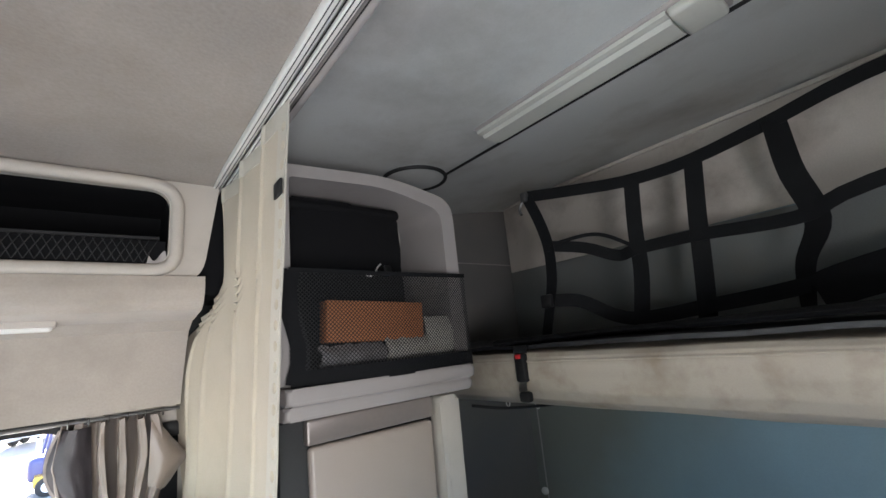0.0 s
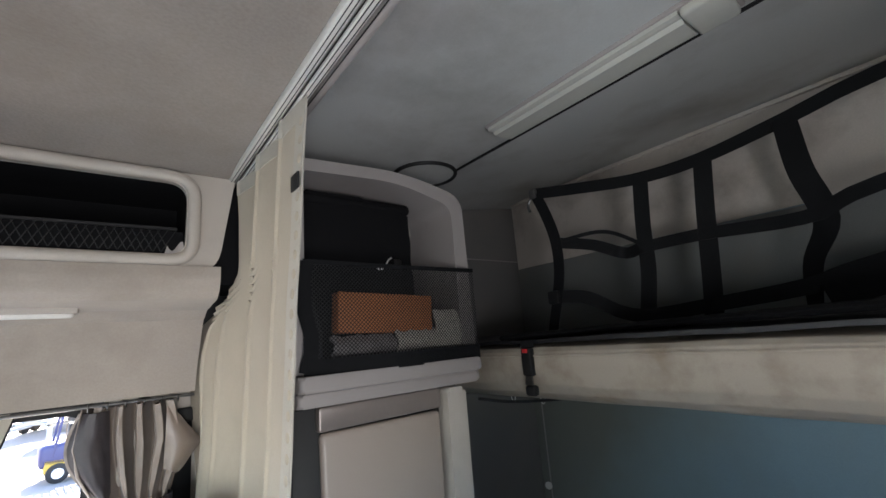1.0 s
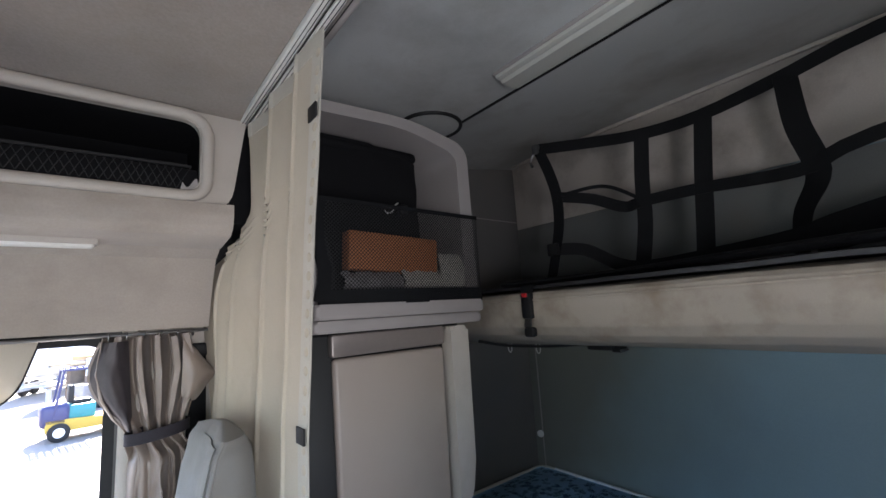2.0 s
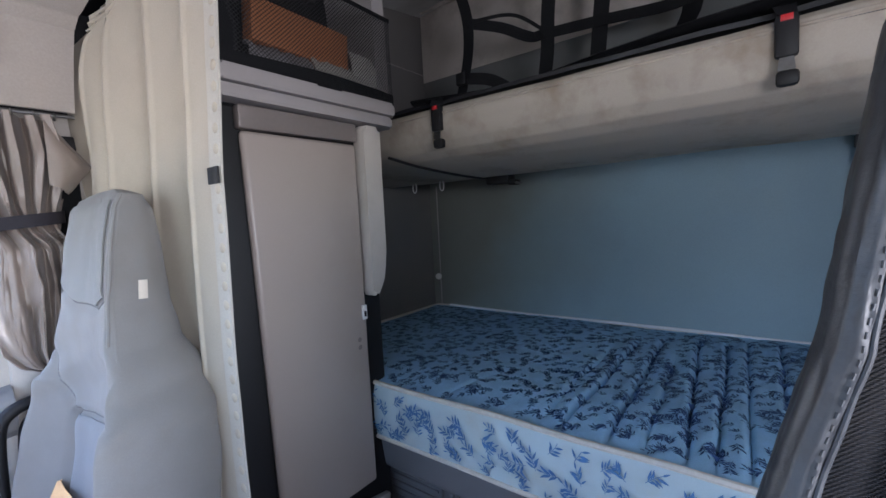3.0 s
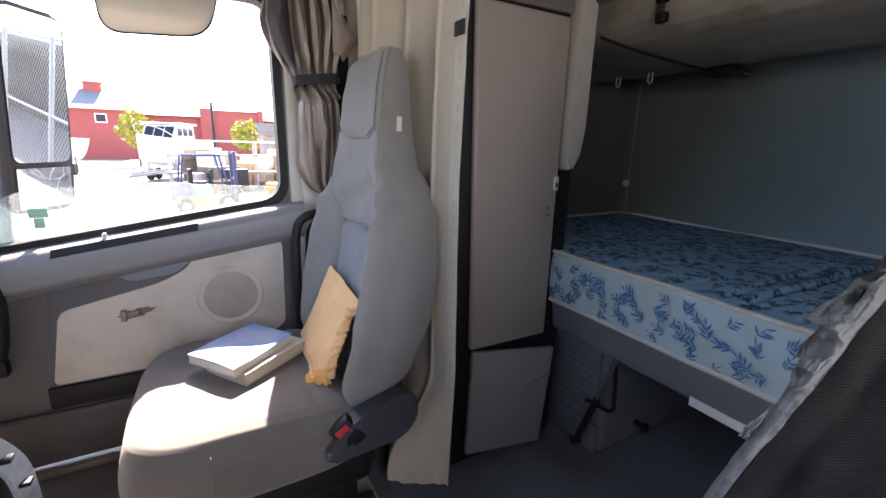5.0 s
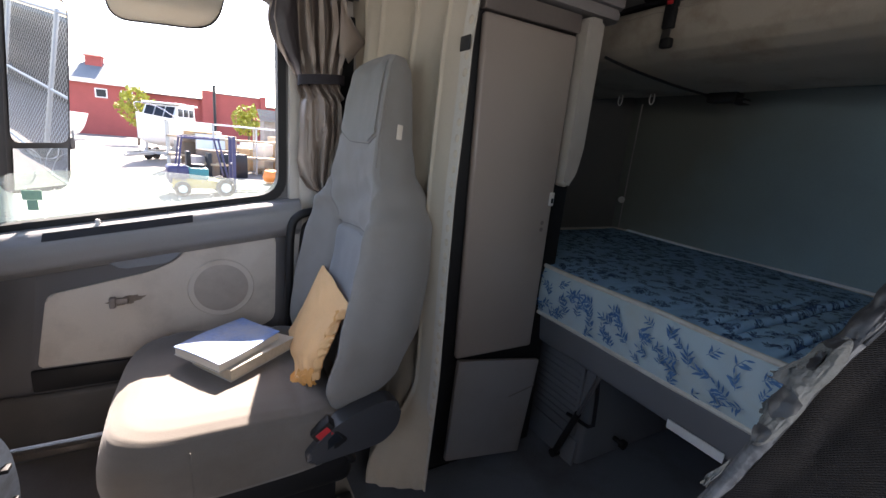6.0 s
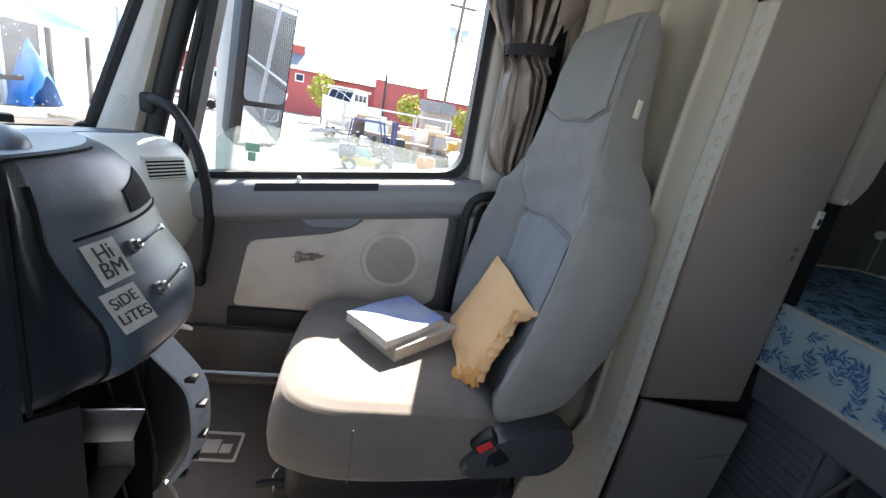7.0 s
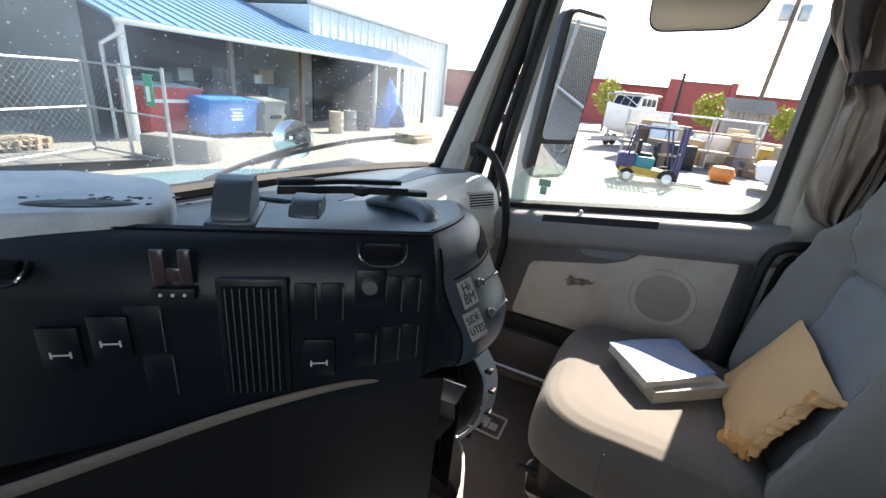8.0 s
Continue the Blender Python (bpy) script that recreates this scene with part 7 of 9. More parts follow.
for s, z in ((0.408, 0.757), (0.358, 0.770), (0.134, 0.733)):
    sw = part("rocker_switch", fbox(s - 0.020, s + 0.020, z - 0.020, z + 0.034, -0.001, 0.0058, 0.002), DASH, dash)
    part("icon", joined(fbox(s - 0.010, s + 0.010, z - 0.0009, z + 0.0009, 0.0058, 0.0066, 0), fbox(s - 0.0105, s - 0.0085, z - 0.004, z + 0.004, 0.0058, 0.0066, 0), fbox(s + 0.0085, s + 0.0105, z - 0.004, z + 0.004, 0.0058, 0.0066, 0)), WHITE_PL, sw, "white axle icon")
for s, z in ((0.060, 0.879), (0.452, 0.853)):
    hood_line = smooth_line([on_face(s + 0.028, z + 0.010, -0.010), on_face(s + 0.026, z - 0.001, 0.003), on_face(s + 0.014, z - 0.010, 0.006), on_face(s - 0.014, z - 0.010, 0.006), on_face(s - 0.026, z - 0.001, 0.003), on_face(s - 0.028, z + 0.010, -0.010)], 24)
    hk = part("pull_hood", tube(hood_line, 0.0026, 8), DASH, dash, "rounded dark pull hood")
    # bright slivers added as the highlights at both ends of the dark hood
    for a, b in ((2, 7), (17, 22)):
        part("end_glint", tube([q + FN * 0.0012 for q in hood_line[a:b]], 0.0018, 6), CHROME, hk, "chrome sliver standing in for a highlight on the pull")
    part("recess", fbox(s - 0.022, s + 0.022, z - 0.006, z + 0.012, -0.012, 0.0025, 0.003), BLACK_DEEP, hk)
part("panel_groove", sweep([on_face(-0.004, mix(0.70, 0.872, k / 8), 0.0015 - 0.010 * max(0, (k - 5) / 3) ** 2) for k in range(9)], band(0.004, 0.003), up=FN), BLACK_DEEP, dash)

clip = thing("phone_clip", on_face(0.287, 0.83, 0.01), "pinkish clear plastic clip stuck on the dash edge", "clip")
CLIP = surf("pink_clear_plastic", (0.062, 0.046, 0.050), 0.25, var=0.1, bump=0.05)
for s0, s1 in ((0.267, 0.280), (0.293, 0.307)):
    part("prong", fbox(s0, s1, 0.842, 0.884, 0.0, 0.005, 0.002), CLIP, clip)
part("bridge", fbox(0.278, 0.295, 0.846, 0.862, 0.0, 0.004, 0.002), CLIP, clip)
part("foot", fbox(0.265, 0.309, 0.826, 0.840, 0.0, 0.010, 0.002), BLACK, clip)
for k in range(3):
    part("stud", lathe([(0, 0.002), (0.0018, 0.0015), (0.0022, 0)], on_face(0.275 + k * 0.012, 0.833, 0.010), FN, 8), WHITE_PL, clip)

# end cap: hand-lettered switch labels and toggles
def cap_point(u, v, out=0.0):
    p = console(u, v)
    q1, q2 = console(u + 0.004, v), console(u, min(1, v + 0.02))
    n = (q1 - p).cross(q2 - p).normalized()
    if n.dot(p - Vector((-0.42, 1.12, p.z))) < 0:
        n = -n
    return p, n, (q1 - p).normalized()


def cap_matrix(u, v, out=0.002):
    p, n, t = cap_point(u, v)
    up = n.cross(t).normalized()
    if up.z < 0:
        up = -up
    right = up.cross(n).normalized()
    return Matrix(((right.x, up.x, n.x, p.x + n.x * out), (right.y, up.y, n.y, p.y + n.y * out), (right.z, up.z, n.z, p.z + n.z * out), (0, 0, 0, 1)))


INK = surf("marker_ink", (0.012, 0.012, 0.014), 0.6, var=0.1, bump=0)
lab = thing("switch_label", (-0.05, 1.12, 0.76), "hand-lettered white paper labels taped beside two toggles", "label")
for u, z, lines in ((0.522, 0.803, ("Hi", "BM")), (0.488, 0.767, ("SiDE", "LiTES"))):
    m = cap_matrix(u, level(u, z), 0.0015)
    part("paper", moved(box((-0.0185, -0.0195, 0.0), (0.0185, 0.0195, 0.0008)), m), LABEL_PAPER, lab, smooth=0)
    for k, tx in enumerate(lines):
        letters("lettering", tx, 0.0215 if len(tx) < 4 else 0.0150, m @ Matrix.Translation((0.001 * (k - 0.5), 0.0080 - 0.0160 * k, 0.0011)) @ Matrix.Rotation(0.06 - 0.1 * k, 4, "Z"), INK, lab, 0.0003)
for u, z in ((0.566, 0.806), (0.548, 0.768)):
    m = cap_matrix(u, level(u, z), 0.0) @ Matrix.Scale(0.85, 4)
    tg = thing("toggle_switch", m.translation, "chrome toggle switch on the dash end", "switch", "dash toggles")
    part("nut", moved(lathe([(0, 0), (0.009, 0), (0.009, 0.004), (0.006, 0.005), (0, 0.006)], (0, 0, 0), (0, 0, 1), 6), m), STEEL, tg)
    part("collar", moved(lathe([(0, 0.004), (0.0055, 0.004), (0.0055, 0.011), (0, 0.012)], (0, 0, 0), (0, 0, 1), 14), m), CHROME, tg)
    part("lever", moved(tube([(0, 0, 0.010), (0.005, 0.004, 0.022), (0.010, 0.008, 0.034)], 0.0022, 8, up=(0, 1, 0)), m), CHROME, tg)
    part("tip", moved(lathe([(0, -0.004), (0.0036, -0.002), (0.0036, 0.003), (0, 0.004)], (0.010, 0.008, 0.035), (0.35, 0.2, 0.9), 10), m), CHROME, tg)
part("finger_recess", sheet(lambda u, v: cap_matrix(0.605 + 0.085 * u, level(0.605 + 0.085 * u, 0.832 + (0.022 + 0.012 * u) * v), 0.0015).translation, 10, 6, 0.001), BLACK_DEEP, dash, "dark finger recess")
part("cap_band", sweep([cap_matrix(0.50 + 0.013 * k, level(0.50 + 0.013 * k, 0.826), 0.0004).translation for k in range(18)], band(0.0024, 0.002), up=(1, 0, 0)), BLACK_DEEP, dash, "split line below the top shell")
part("corner_line", sweep([cap_matrix(0.405, level(0.405, mix(0.70, 0.872, k / 14)), 0.0006).translation for k in range(15)], band(0.003, 0.002), up=(1, -0.5, 0)), BLACK_DEEP, dash, "edge line between face and end")
part("cap_wear", sheet(lambda u, v: cap_matrix(0.50 + 0.20 * u, level(0.50 + 0.20 * u, 0.7035 + 0.014 * v * math.sin(math.pi * min(1, 0.1 + u * 0.9)) + 0.003 * wob(u * 20)), 0.0008).translation, 30, 4), DASH_LIGHT, dash, "lower edge scuffed to pale plastic")

# passenger side of the dash
pd_prof = [(-0.68, 0.780), (-0.45, 0.806), (-0.370, 0.804), (-0.335, 0.788), (-0.309, 0.755), (-0.293, 0.70), (-0.282, 0.644), (-0.289, 0.578), (-0.325, 0.507), (-0.50, 0.49)]


def pdash(u, v):
    t = v * (len(pd_prof) - 1)
    i = min(int(t), len(pd_prof) - 2)
    x, z = mix(pd_prof[i][0], pd_prof[i + 1][0], t - i), mix(pd_prof[i][1], pd_prof[i + 1][1], t - i)
    y = mix(1.30, 1.975, u)
    k = min(1.0, max(0.0, (1.96 - y) / 0.16))
    return Vector((x - 0.058 * k * k * (3 - 2 * k), y, z))


part("passenger_face", sheet(lambda u, v: pdash(u, 0.16 + 0.84 * v), 24, 40, 0.006), DASH_LIGHT, dash, "pale grey passenger dash face")
part("passenger_top", sheet(lambda u, v: pdash(u, 0.16 * v) + Vector((0, 0, 0.0015)), 24, 12, 0.006), DASH_TOP, dash, "grey passenger dash top")
part("passenger_groove", sweep([pdash(k / 12, 0.66) + Vector((0.001, 0, 0)) for k in range(13)], band(0.004, 0.003), up=(1, 0, 0)), BLACK, dash)
VENT = pose(-0.327, 1.889, 0.742, 0, -14, -30)
pv = part("side_vent", moved(box((-0.004, -0.058, -0.032), (0.006, 0.058, 0.032), 0.006), VENT), DASH_LIGHT, dash, "passenger air vent")
part("vent_well", moved(box((0.0045, -0.050, -0.024), (0.0070, 0.050, 0.024), 0.001), VENT), BLACK_DEEP, pv)
for k in range(6):
    part("vent_slat", moved(box((0.004, -0.050, -0.0225 + 0.0084 * k), (0.010, 0.050, -0.0190 + 0.0084 * k), 0.0006), VENT), DASH_LIGHT, pv)
part("glove_pull", moved(box((-0.003, -0.05, -0.008), (0.004, 0.05, 0.008), 0.003), pose(-0.338, 1.62, 0.66, 0, -8, 0)), BLACK, dash)

# things lying on the dash
cover = thing("speaker_cover", (-0.6, 0.95, 0.89), "faded whitish dash cover with a black oval grille", "cover")
DUST = surf("faded_dash_cover", (0.60, 0.65, 0.68), 0.7, var=0.14, scale=9, fine=300, bump=0.25, stain=(0.26, 0.36, 0.44), stain_amount=0.55, stain_scale=7)
cl = rounded([Vector((-0.357, 0.908, 0.850)), Vector((-0.510, 1.020, 0.850)), Vector((-0.680, 0.905, 0.850)), Vector((-0.740, 0.740, 0.850)), Vector((-0.537, 0.720, 0.850))], 0.06, 3)
part("slab", solid(cl, (0, 0, 0.056), 0.013, 4), DUST, cover)
GR = Matrix.Translation((-0.452, 0.868, 0.9055)) @ Matrix.Rotation(radians(-45), 4, "Z")
part("grille", moved(lathe([(0, 0.0022), (0.05, 0.0018), (0.056, 0)], (0, 0, 0), (0, 0, 1), 30), GR @ Matrix.Diagonal((0.30, 1.05, 1, 1))), BLACK, cover, "black oval grille")
rngd = random.Random(8)
for k in range(34):
    a, r = rngd.uniform(0, 6.28), rngd.uniform(0.0015, 0.005)
    c = GR @ Vector((rngd.gauss(-0.012, 0.012), rngd.gauss(0.03, 0.035), 0))
    ch = [Vector((c.x + r * rngd.uniform(0.5, 1.3) * math.cos(a + q), c.y + r * rngd.uniform(0.5, 1.3) * math.sin(a + q), 0.9058)) for q in (0, 0.9, 1.8, 2.7, 3.6, 4.5, 5.4)]
    part("dirt_fleck", solid(ch, (0, 0, 0.0008)), RUBBER, cover, smooth=0)
mount = thing("phone_mount", (-0.37, 1.03, 0.89), "grey plastic phone mount wedge on the dash top", "mount")
wd = [(-0.040, 0.0), (0.046, 0.0), (0.040, 0.014), (0.010, 0.046), (-0.018, 0.050), (-0.036, 0.044)]
part("wedge", moved(solid(rounded([Vector((x, -0.022, z)) for x, z in wd], 0.008, 4), (0, 0.044, 0), 0.006), Matrix.Translation((-0.345, 0.992, 0.890)) @ Matrix.Rotation(radians(-50), 4, "Z")), DASH_TOP, mount)
part("foot", moved(box((-0.055, -0.03, 0), (0.05, 0.03, 0.008), 0.004), Matrix.Translation((-0.345, 0.992, 0.886)) @ Matrix.Rotation(radians(-50), 4, "Z")), DASH_TOP, mount)
pod = thing("dash_pod", (-0.29, 1.075, 0.89), "small grey plastic pod on the dash top", "mount")
part("body", moved(solid(rounded([Vector((-0.03, -0.02, 0)), Vector((0.03, -0.02, 0)), Vector((0.012, -0.02, 0.022)), Vector((-0.029, -0.02, 0.024))], 0.008, 4), (0, 0.04, 0), 0.005), Matrix.Translation((-0.282, 1.055, 0.890)) @ Matrix.Rotation(radians(-60), 4, "Z")), DASH_TOP, pod)
tool = thing("folded_scraper", (-0.28, 1.2, 0.90), "black folded ice scraper lying on the dash", "scraper")
part("arm", sweep([(-0.395, 1.125, 0.902), (-0.34, 1.195, 0.905), (-0.274, 1.287, 0.900)], band(0.012, 0.008)), BLACK, tool)
part("blade", sweep([(-0.368, 1.083, 0.902), (-0.29, 1.155, 0.906), (-0.196, 1.243, 0.902)], band(0.016, 0.008)), BLACK, tool)
part("blade_rib", sweep([(-0.362, 1.078, 0.908), (-0.285, 1.150, 0.911), (-0.215, 1.215, 0.909)], band(0.004, 0.006)), DASH, tool)
part("hinge", box((-0.278, 1.150, 0.900), (-0.258, 1.170, 0.915), 0.004), BLACK, tool)
part("end_block", moved(box((-0.03, -0.008, 0), (0.03, 0.008, 0.012), 0.003), Matrix.Translation((-0.385, 1.140, 0.898)) @ Matrix.Rotation(radians(55), 4, "Z")), BLACK, tool)
pod2 = thing("dash_hump", (-0.17, 1.17, 0.89), "raised dark lip at the end of the dash tray", "moulding")
part("hump", sweep(smooth_line([(-0.30, 1.225, 0.872), (-0.25, 1.210, 0.885), (-0.195, 1.195, 0.892), (-0.152, 1.170, 0.888), (-0.132, 1.125, 0.872)], 22), circle(0.019, 14, 0.013), taper=[0.35 + 0.65 * math.sin(math.pi * k / 22) ** 0.7 for k in range(23)]), DASH_TOP, pod2)
part("tray_line", sweep([console(0.02 + 0.62 * k / 40, 0.955) + Vector((0, 0, 0.0012)) for k in range(41)], band(0.0018, 0.0016)), BLACK_DEEP, dash, "dark joint round the dash tray")

# ---- outside ----
GZ = -1.25
ASPHALT = surf("yard_asphalt", (0.215, 0.20, 0.175), 0.9, var=0.12, scale=0.5, fine=30, bump=0.4, gap=0.01, stain=(0.20, 0.19, 0.18), stain_amount=0.5, stain_scale=0.25)
BRICK_RED = surf("red_brick_wall", (0.36, 0.085, 0.075), 0.85, var=0.15, scale=0.8, fine=12, bump=0.3, gap=0.01)
SLATE = surf("grey_roof_shingle", (0.15, 0.175, 0.19), 0.8, var=0.12, scale=1.0, fine=10, bump=0.4, gap=0.02)
BLUE_ROOF = surf("blue_metal_roof", (0.12, 0.23, 0.37), 0.45, var=0.08, scale=0.5, fine=6, bump=0.1)
WHITE_WALL = surf("white_metal_siding", (0.74, 0.76, 0.76), 0.6, var=0.05, scale=0.4, fine=5, bump=0.15)
GEL = surf("white_gelcoat", (0.78, 0.78, 0.76), 0.3, var=0.04, scale=1, bump=0.02)
GALV = surf("galvanised_steel", (0.42, 0.44, 0.45), 0.45, 0.7, var=0.12, scale=3, bump=0.1)
BIN_BLUE = surf("blue_dumpster_paint", (0.03, 0.22, 0.62), 0.4, var=0.08, scale=1.5, bump=0.1)
BIN_RED = surf("red_dumpster_paint", (0.48, 0.06, 0.06), 0.5, var=0.12, scale=1.5, bump=0.1)
BIN_GREY = surf("grey_dumpster_paint", (0.20, 0.23, 0.22), 0.5, var=0.1, scale=1.5, bump=0.1)
TIMBER = surf("weathered_timber", (0.42, 0.33, 0.22), 0.85, var=0.18, scale=3, fine=30, bump=0.4, gap=0.004)
HUT_WALL = surf("silvered_boards", (0.30, 0.27, 0.24), 0.85, var=0.2, scale=3, fine=30, bump=0.4, gap=0.004)
YELLOW = surf("yellow_machine_paint", (0.48, 0.32, 0.05), 0.45, var=0.08, bump=0.05)
NAVY = surf("navy_machine_paint", (0.035, 0.038, 0.11), 0.45, var=0.1, bump=0.05)
TEAL = surf("teal_cover", (0.02, 0.20, 0.22), 0.5, var=0.1, bump=0.05)
ORANGE = surf("orange_plastic", (0.72, 0.24, 0.05), 0.5, var=0.1, bump=0.05)
TARP_BLUE = surf("blue_tarp", (0.04, 0.26, 0.70), 0.5, var=0.15, scale=3, bump=0.3)
LEAF = surf("yellow_green_leaf", (0.30, 0.31, 0.04), 0.7, var=0.3, scale=4, bump=0)
BARK = surf("grey_bark", (0.16, 0.12, 0.09), 0.9, var=0.2, bump=0.4)
GREEN = surf("green_sign_paint", (0.02, 0.30, 0.16), 0.5, var=0.05, bump=0)
TRUCK_PAINT = surf("teal_truck_paint", (0.085, 0.17, 0.18), 0.3, var=0.04, scale=2, bump=0.03)

POST_GREY = surf("grey_post_paint", (0.60, 0.65, 0.69), 0.4, var=0.05, bump=0.05)

gbm = bmesh.new()
bmesh.ops.create_grid(gbm, x_segments=40, y_segments=40, size=300)
gbm.transform(Matrix.Translation((0, 0, GZ)))
part("ground", gbm, ASPHALT, label="sunlit dusty grey yard paving", category="ground", kind="structure", smooth=0)

# the truck's own outside: hood, mirrors, wipers
hood = thing("truck_hood", (-1.6, 1.02, 0.4), "teal dusty sloping truck hood", "hood")
part("skin", sheet(lambda u, v: Vector((mix(-0.84, -2.6, u), mix(-0.08, 2.12, v) + (mix(-0.08, 2.12, v) - 1.02) * -0.22 * u, 0.778 - 0.20 * u - 0.30 * u * u - 0.25 * abs(2 * v - 1) ** 5)), 20, 36, 0.02), TRUCK_PAINT, hood)
hm = thing("hood_mirror", (-1.3, 2.0, 0.45), "round chrome convex mirror on the truck hood", "mirror")
HMN = Vector((0.70, -0.70, 0.10)).normalized()
HMC = Vector((-1.30, 2.06, 0.79))
part("bowl", lathe([(0, -0.06), (0.05, -0.055), (0.075, -0.03), (0.086, 0.0)], HMC, HMN, 28), CHROME, hm)
part("glass", lathe([(0, 0.022), (0.045, 0.017), (0.084, 0.001)], HMC, HMN, 28), MIRROR, hm)
part("stem", tube(smooth_line([(-1.32, 2.04, 0.74), (-1.33, 1.95, 0.64), (-1.32, 1.85, 0.45)], 8), 0.014, 10), CHROME, hm)
wp = thing("wiper", (-0.8, 1.5, 0.82), "black windshield wiper resting above the lower glass edge", "wiper")
part("arm", sweep(smooth_line([(-0.845, 1.30, 0.80), (-0.80, 1.42, 0.845), (-0.755, 1.56, 0.885)], 10), band(0.014, 0.008)), BLACK, wp)
part("blade", sweep(smooth_line([(-0.800, 1.40, 0.838), (-0.752, 1.555, 0.868), (-0.715, 1.75, 0.888), (-0.660, 1.96, 0.898)], 16), band(0.006, 0.012)), RUBBER, wp)
wp2 = thing("wiper", (-0.8, 0.8, 0.82), "black windshield wiper resting above the lower glass edge", "wiper")
part("arm", sweep(smooth_line([(-0.86, 0.55, 0.80), (-0.825, 0.85, 0.862), (-0.815, 1.00, 0.870)], 10), band(0.018, 0.010)), BLACK, wp2)
part("blade", sweep(smooth_line([(-0.80, 0.70, 0.880), (-0.808, 0.92, 0.876), (-0.812, 1.06, 0.868), (-0.808, 1.20, 0.862)], 10), band(0.010, 0.017)), RUBBER, wp2)

mir = thing("wing_mirror", (-0.2, 2.36, 0.9), "tall black-framed wing mirror with a convex lower glass", "mirror")
MM = Matrix.Translation((-0.188, 2.33, 1.13)) @ Matrix.Rotation(radians(-30), 4, "Z") @ Matrix.Rotation(radians(6), 4, "Y")
part("housing", moved(solid(rounded([Vector((-0.03, -0.105, -0.36)), Vector((-0.03, 0.105, -0.36)), Vector((-0.03, 0.105, 0.235)), Vector((-0.03, -0.105, 0.235))], 0.04, 5), (0.03, 0, 0), 0.008), MM), BLACK, mir)
part("main_glass", moved(solid(rounded([Vector((0.0015, -0.095, -0.205)), Vector((0.0015, 0.095, -0.205)), Vector((0.0015, 0.095, 0.222)), Vector((0.0015, -0.095, 0.222))], 0.03, 5), (0.002, 0, 0)), MM), MIRROR, mir)
part("convex_glass", moved(sheet(lambda u, v: Vector((0.004 + 0.006 * math.sin(math.pi * u) * math.sin(math.pi * v), mix(-0.090, 0.090, u), mix(-0.345, -0.222, v))), 12, 12), MM), MIRROR, mir)
part("back_cover", moved(solid(rounded([Vector((-0.03, -0.10, -0.35)), Vector((-0.03, 0.10, -0.35)), Vector((-0.03, 0.10, 0.23)), Vector((-0.03, -0.10, 0.23))], 0.04, 5), (-0.035, 0, 0), 0.012), MM), DASH_TOP, mir)
part("arm", box((-0.350, 2.30, 0.60), (-0.285, 2.36, 1.60), 0.018), POST_GREY, mir, "pale grey mirror post")
part("arm", joined(tube([(-0.345, 2.06, 0.64), (-0.345, 2.36, 0.64)], 0.014, 8), tube([(-0.345, 2.06, 1.56), (-0.345, 2.36, 1.56)], 0.014, 8)), BLACK, mir)

# open-fronted shed with a blue roof
shed = thing("open_shed", (-16, 16, GZ), "open storage shed with a blue metal roof and white posts", "shed")
SX, SY0, SY1, EZ = -13.6, 7.8, 26.0, 1.86
for y0, y1, run in ((SY0, 18.2, 7.6), (18.2, SY1, 2.4)):
    part("roof", solid([Vector((SX + 0.5, y0, EZ)), Vector((SX - run, y0, EZ + 0.3 * (run + 0.5))), Vector((SX - run, y0, EZ + 0.3 * (run + 0.5) + 0.10)), Vector((SX + 0.5, y0, EZ + 0.10))], (0, y1 - y0, 0)), BLUE_ROOF, shed, "blue ribbed metal roof", smooth=0)
for k in range(36):
    y = SY0 + 0.25 + k * 0.5
    run = 7.6 if y < 18.1 else 2.4
    part("roof_rib", solid([Vector((SX + 0.5, y, EZ + 0.10)), Vector((SX - run, y, EZ + 0.3 * (run + 0.5) + 0.10)), Vector((SX - run, y, EZ + 0.3 * (run + 0.5) + 0.14)), Vector((SX + 0.5, y, EZ + 0.14))], (0, 0.06, 0)), BLUE_ROOF, shed, smooth=0)
part("gutter", box((SX + 0.48, SY0, EZ - 0.08), (SX + 0.62, SY1, EZ + 0.06), 0.02), WHITE_WALL, shed, "white gutter")
part("downpipe", sweep([(SX + 0.55, SY0 + 0.2, EZ - 0.05), (SX + 0.5, SY0 + 0.12, EZ - 0.30), (SX + 0.1, SY0 - 0.15, EZ - 0.6), (SX + 0.1, SY0 - 0.15, GZ)], circle(0.06, 8)), WHITE_WALL, shed)
for y in (8.0, 19.9):
    part("post", box((SX + 0.2, y, GZ), (SX + 0.36, y + 0.16, EZ), 0.01), WHITE_WALL, shed)
for y in (11.6, 15.0, 23.0, 25.7):
    part("post", box((SX - 0.1, y, GZ), (SX + 0.06, y + 0.16, EZ), 0.01), BARK, shed)
# near-black walls put the shade of the open shed into their colour
part("back_wall", box((SX - 7.2, SY0, GZ), (SX - 7.0, 18.2, EZ + 2.2)), BLACK, shed, "back wall in black, standing in for the shed's inner shade")
part("back_wall", box((SX - 2.3, 18.2, GZ), (SX - 2.2, SY1, EZ + 0.8)), BLACK, shed, "back wall in black, standing in for the shed's inner shade")
part("side_wall", box((SX - 7.0, SY0 - 0.1, GZ), (SX - 1.0, SY0, EZ + 0.4)), BIN_GREY, shed)
rngo = random.Random(3)
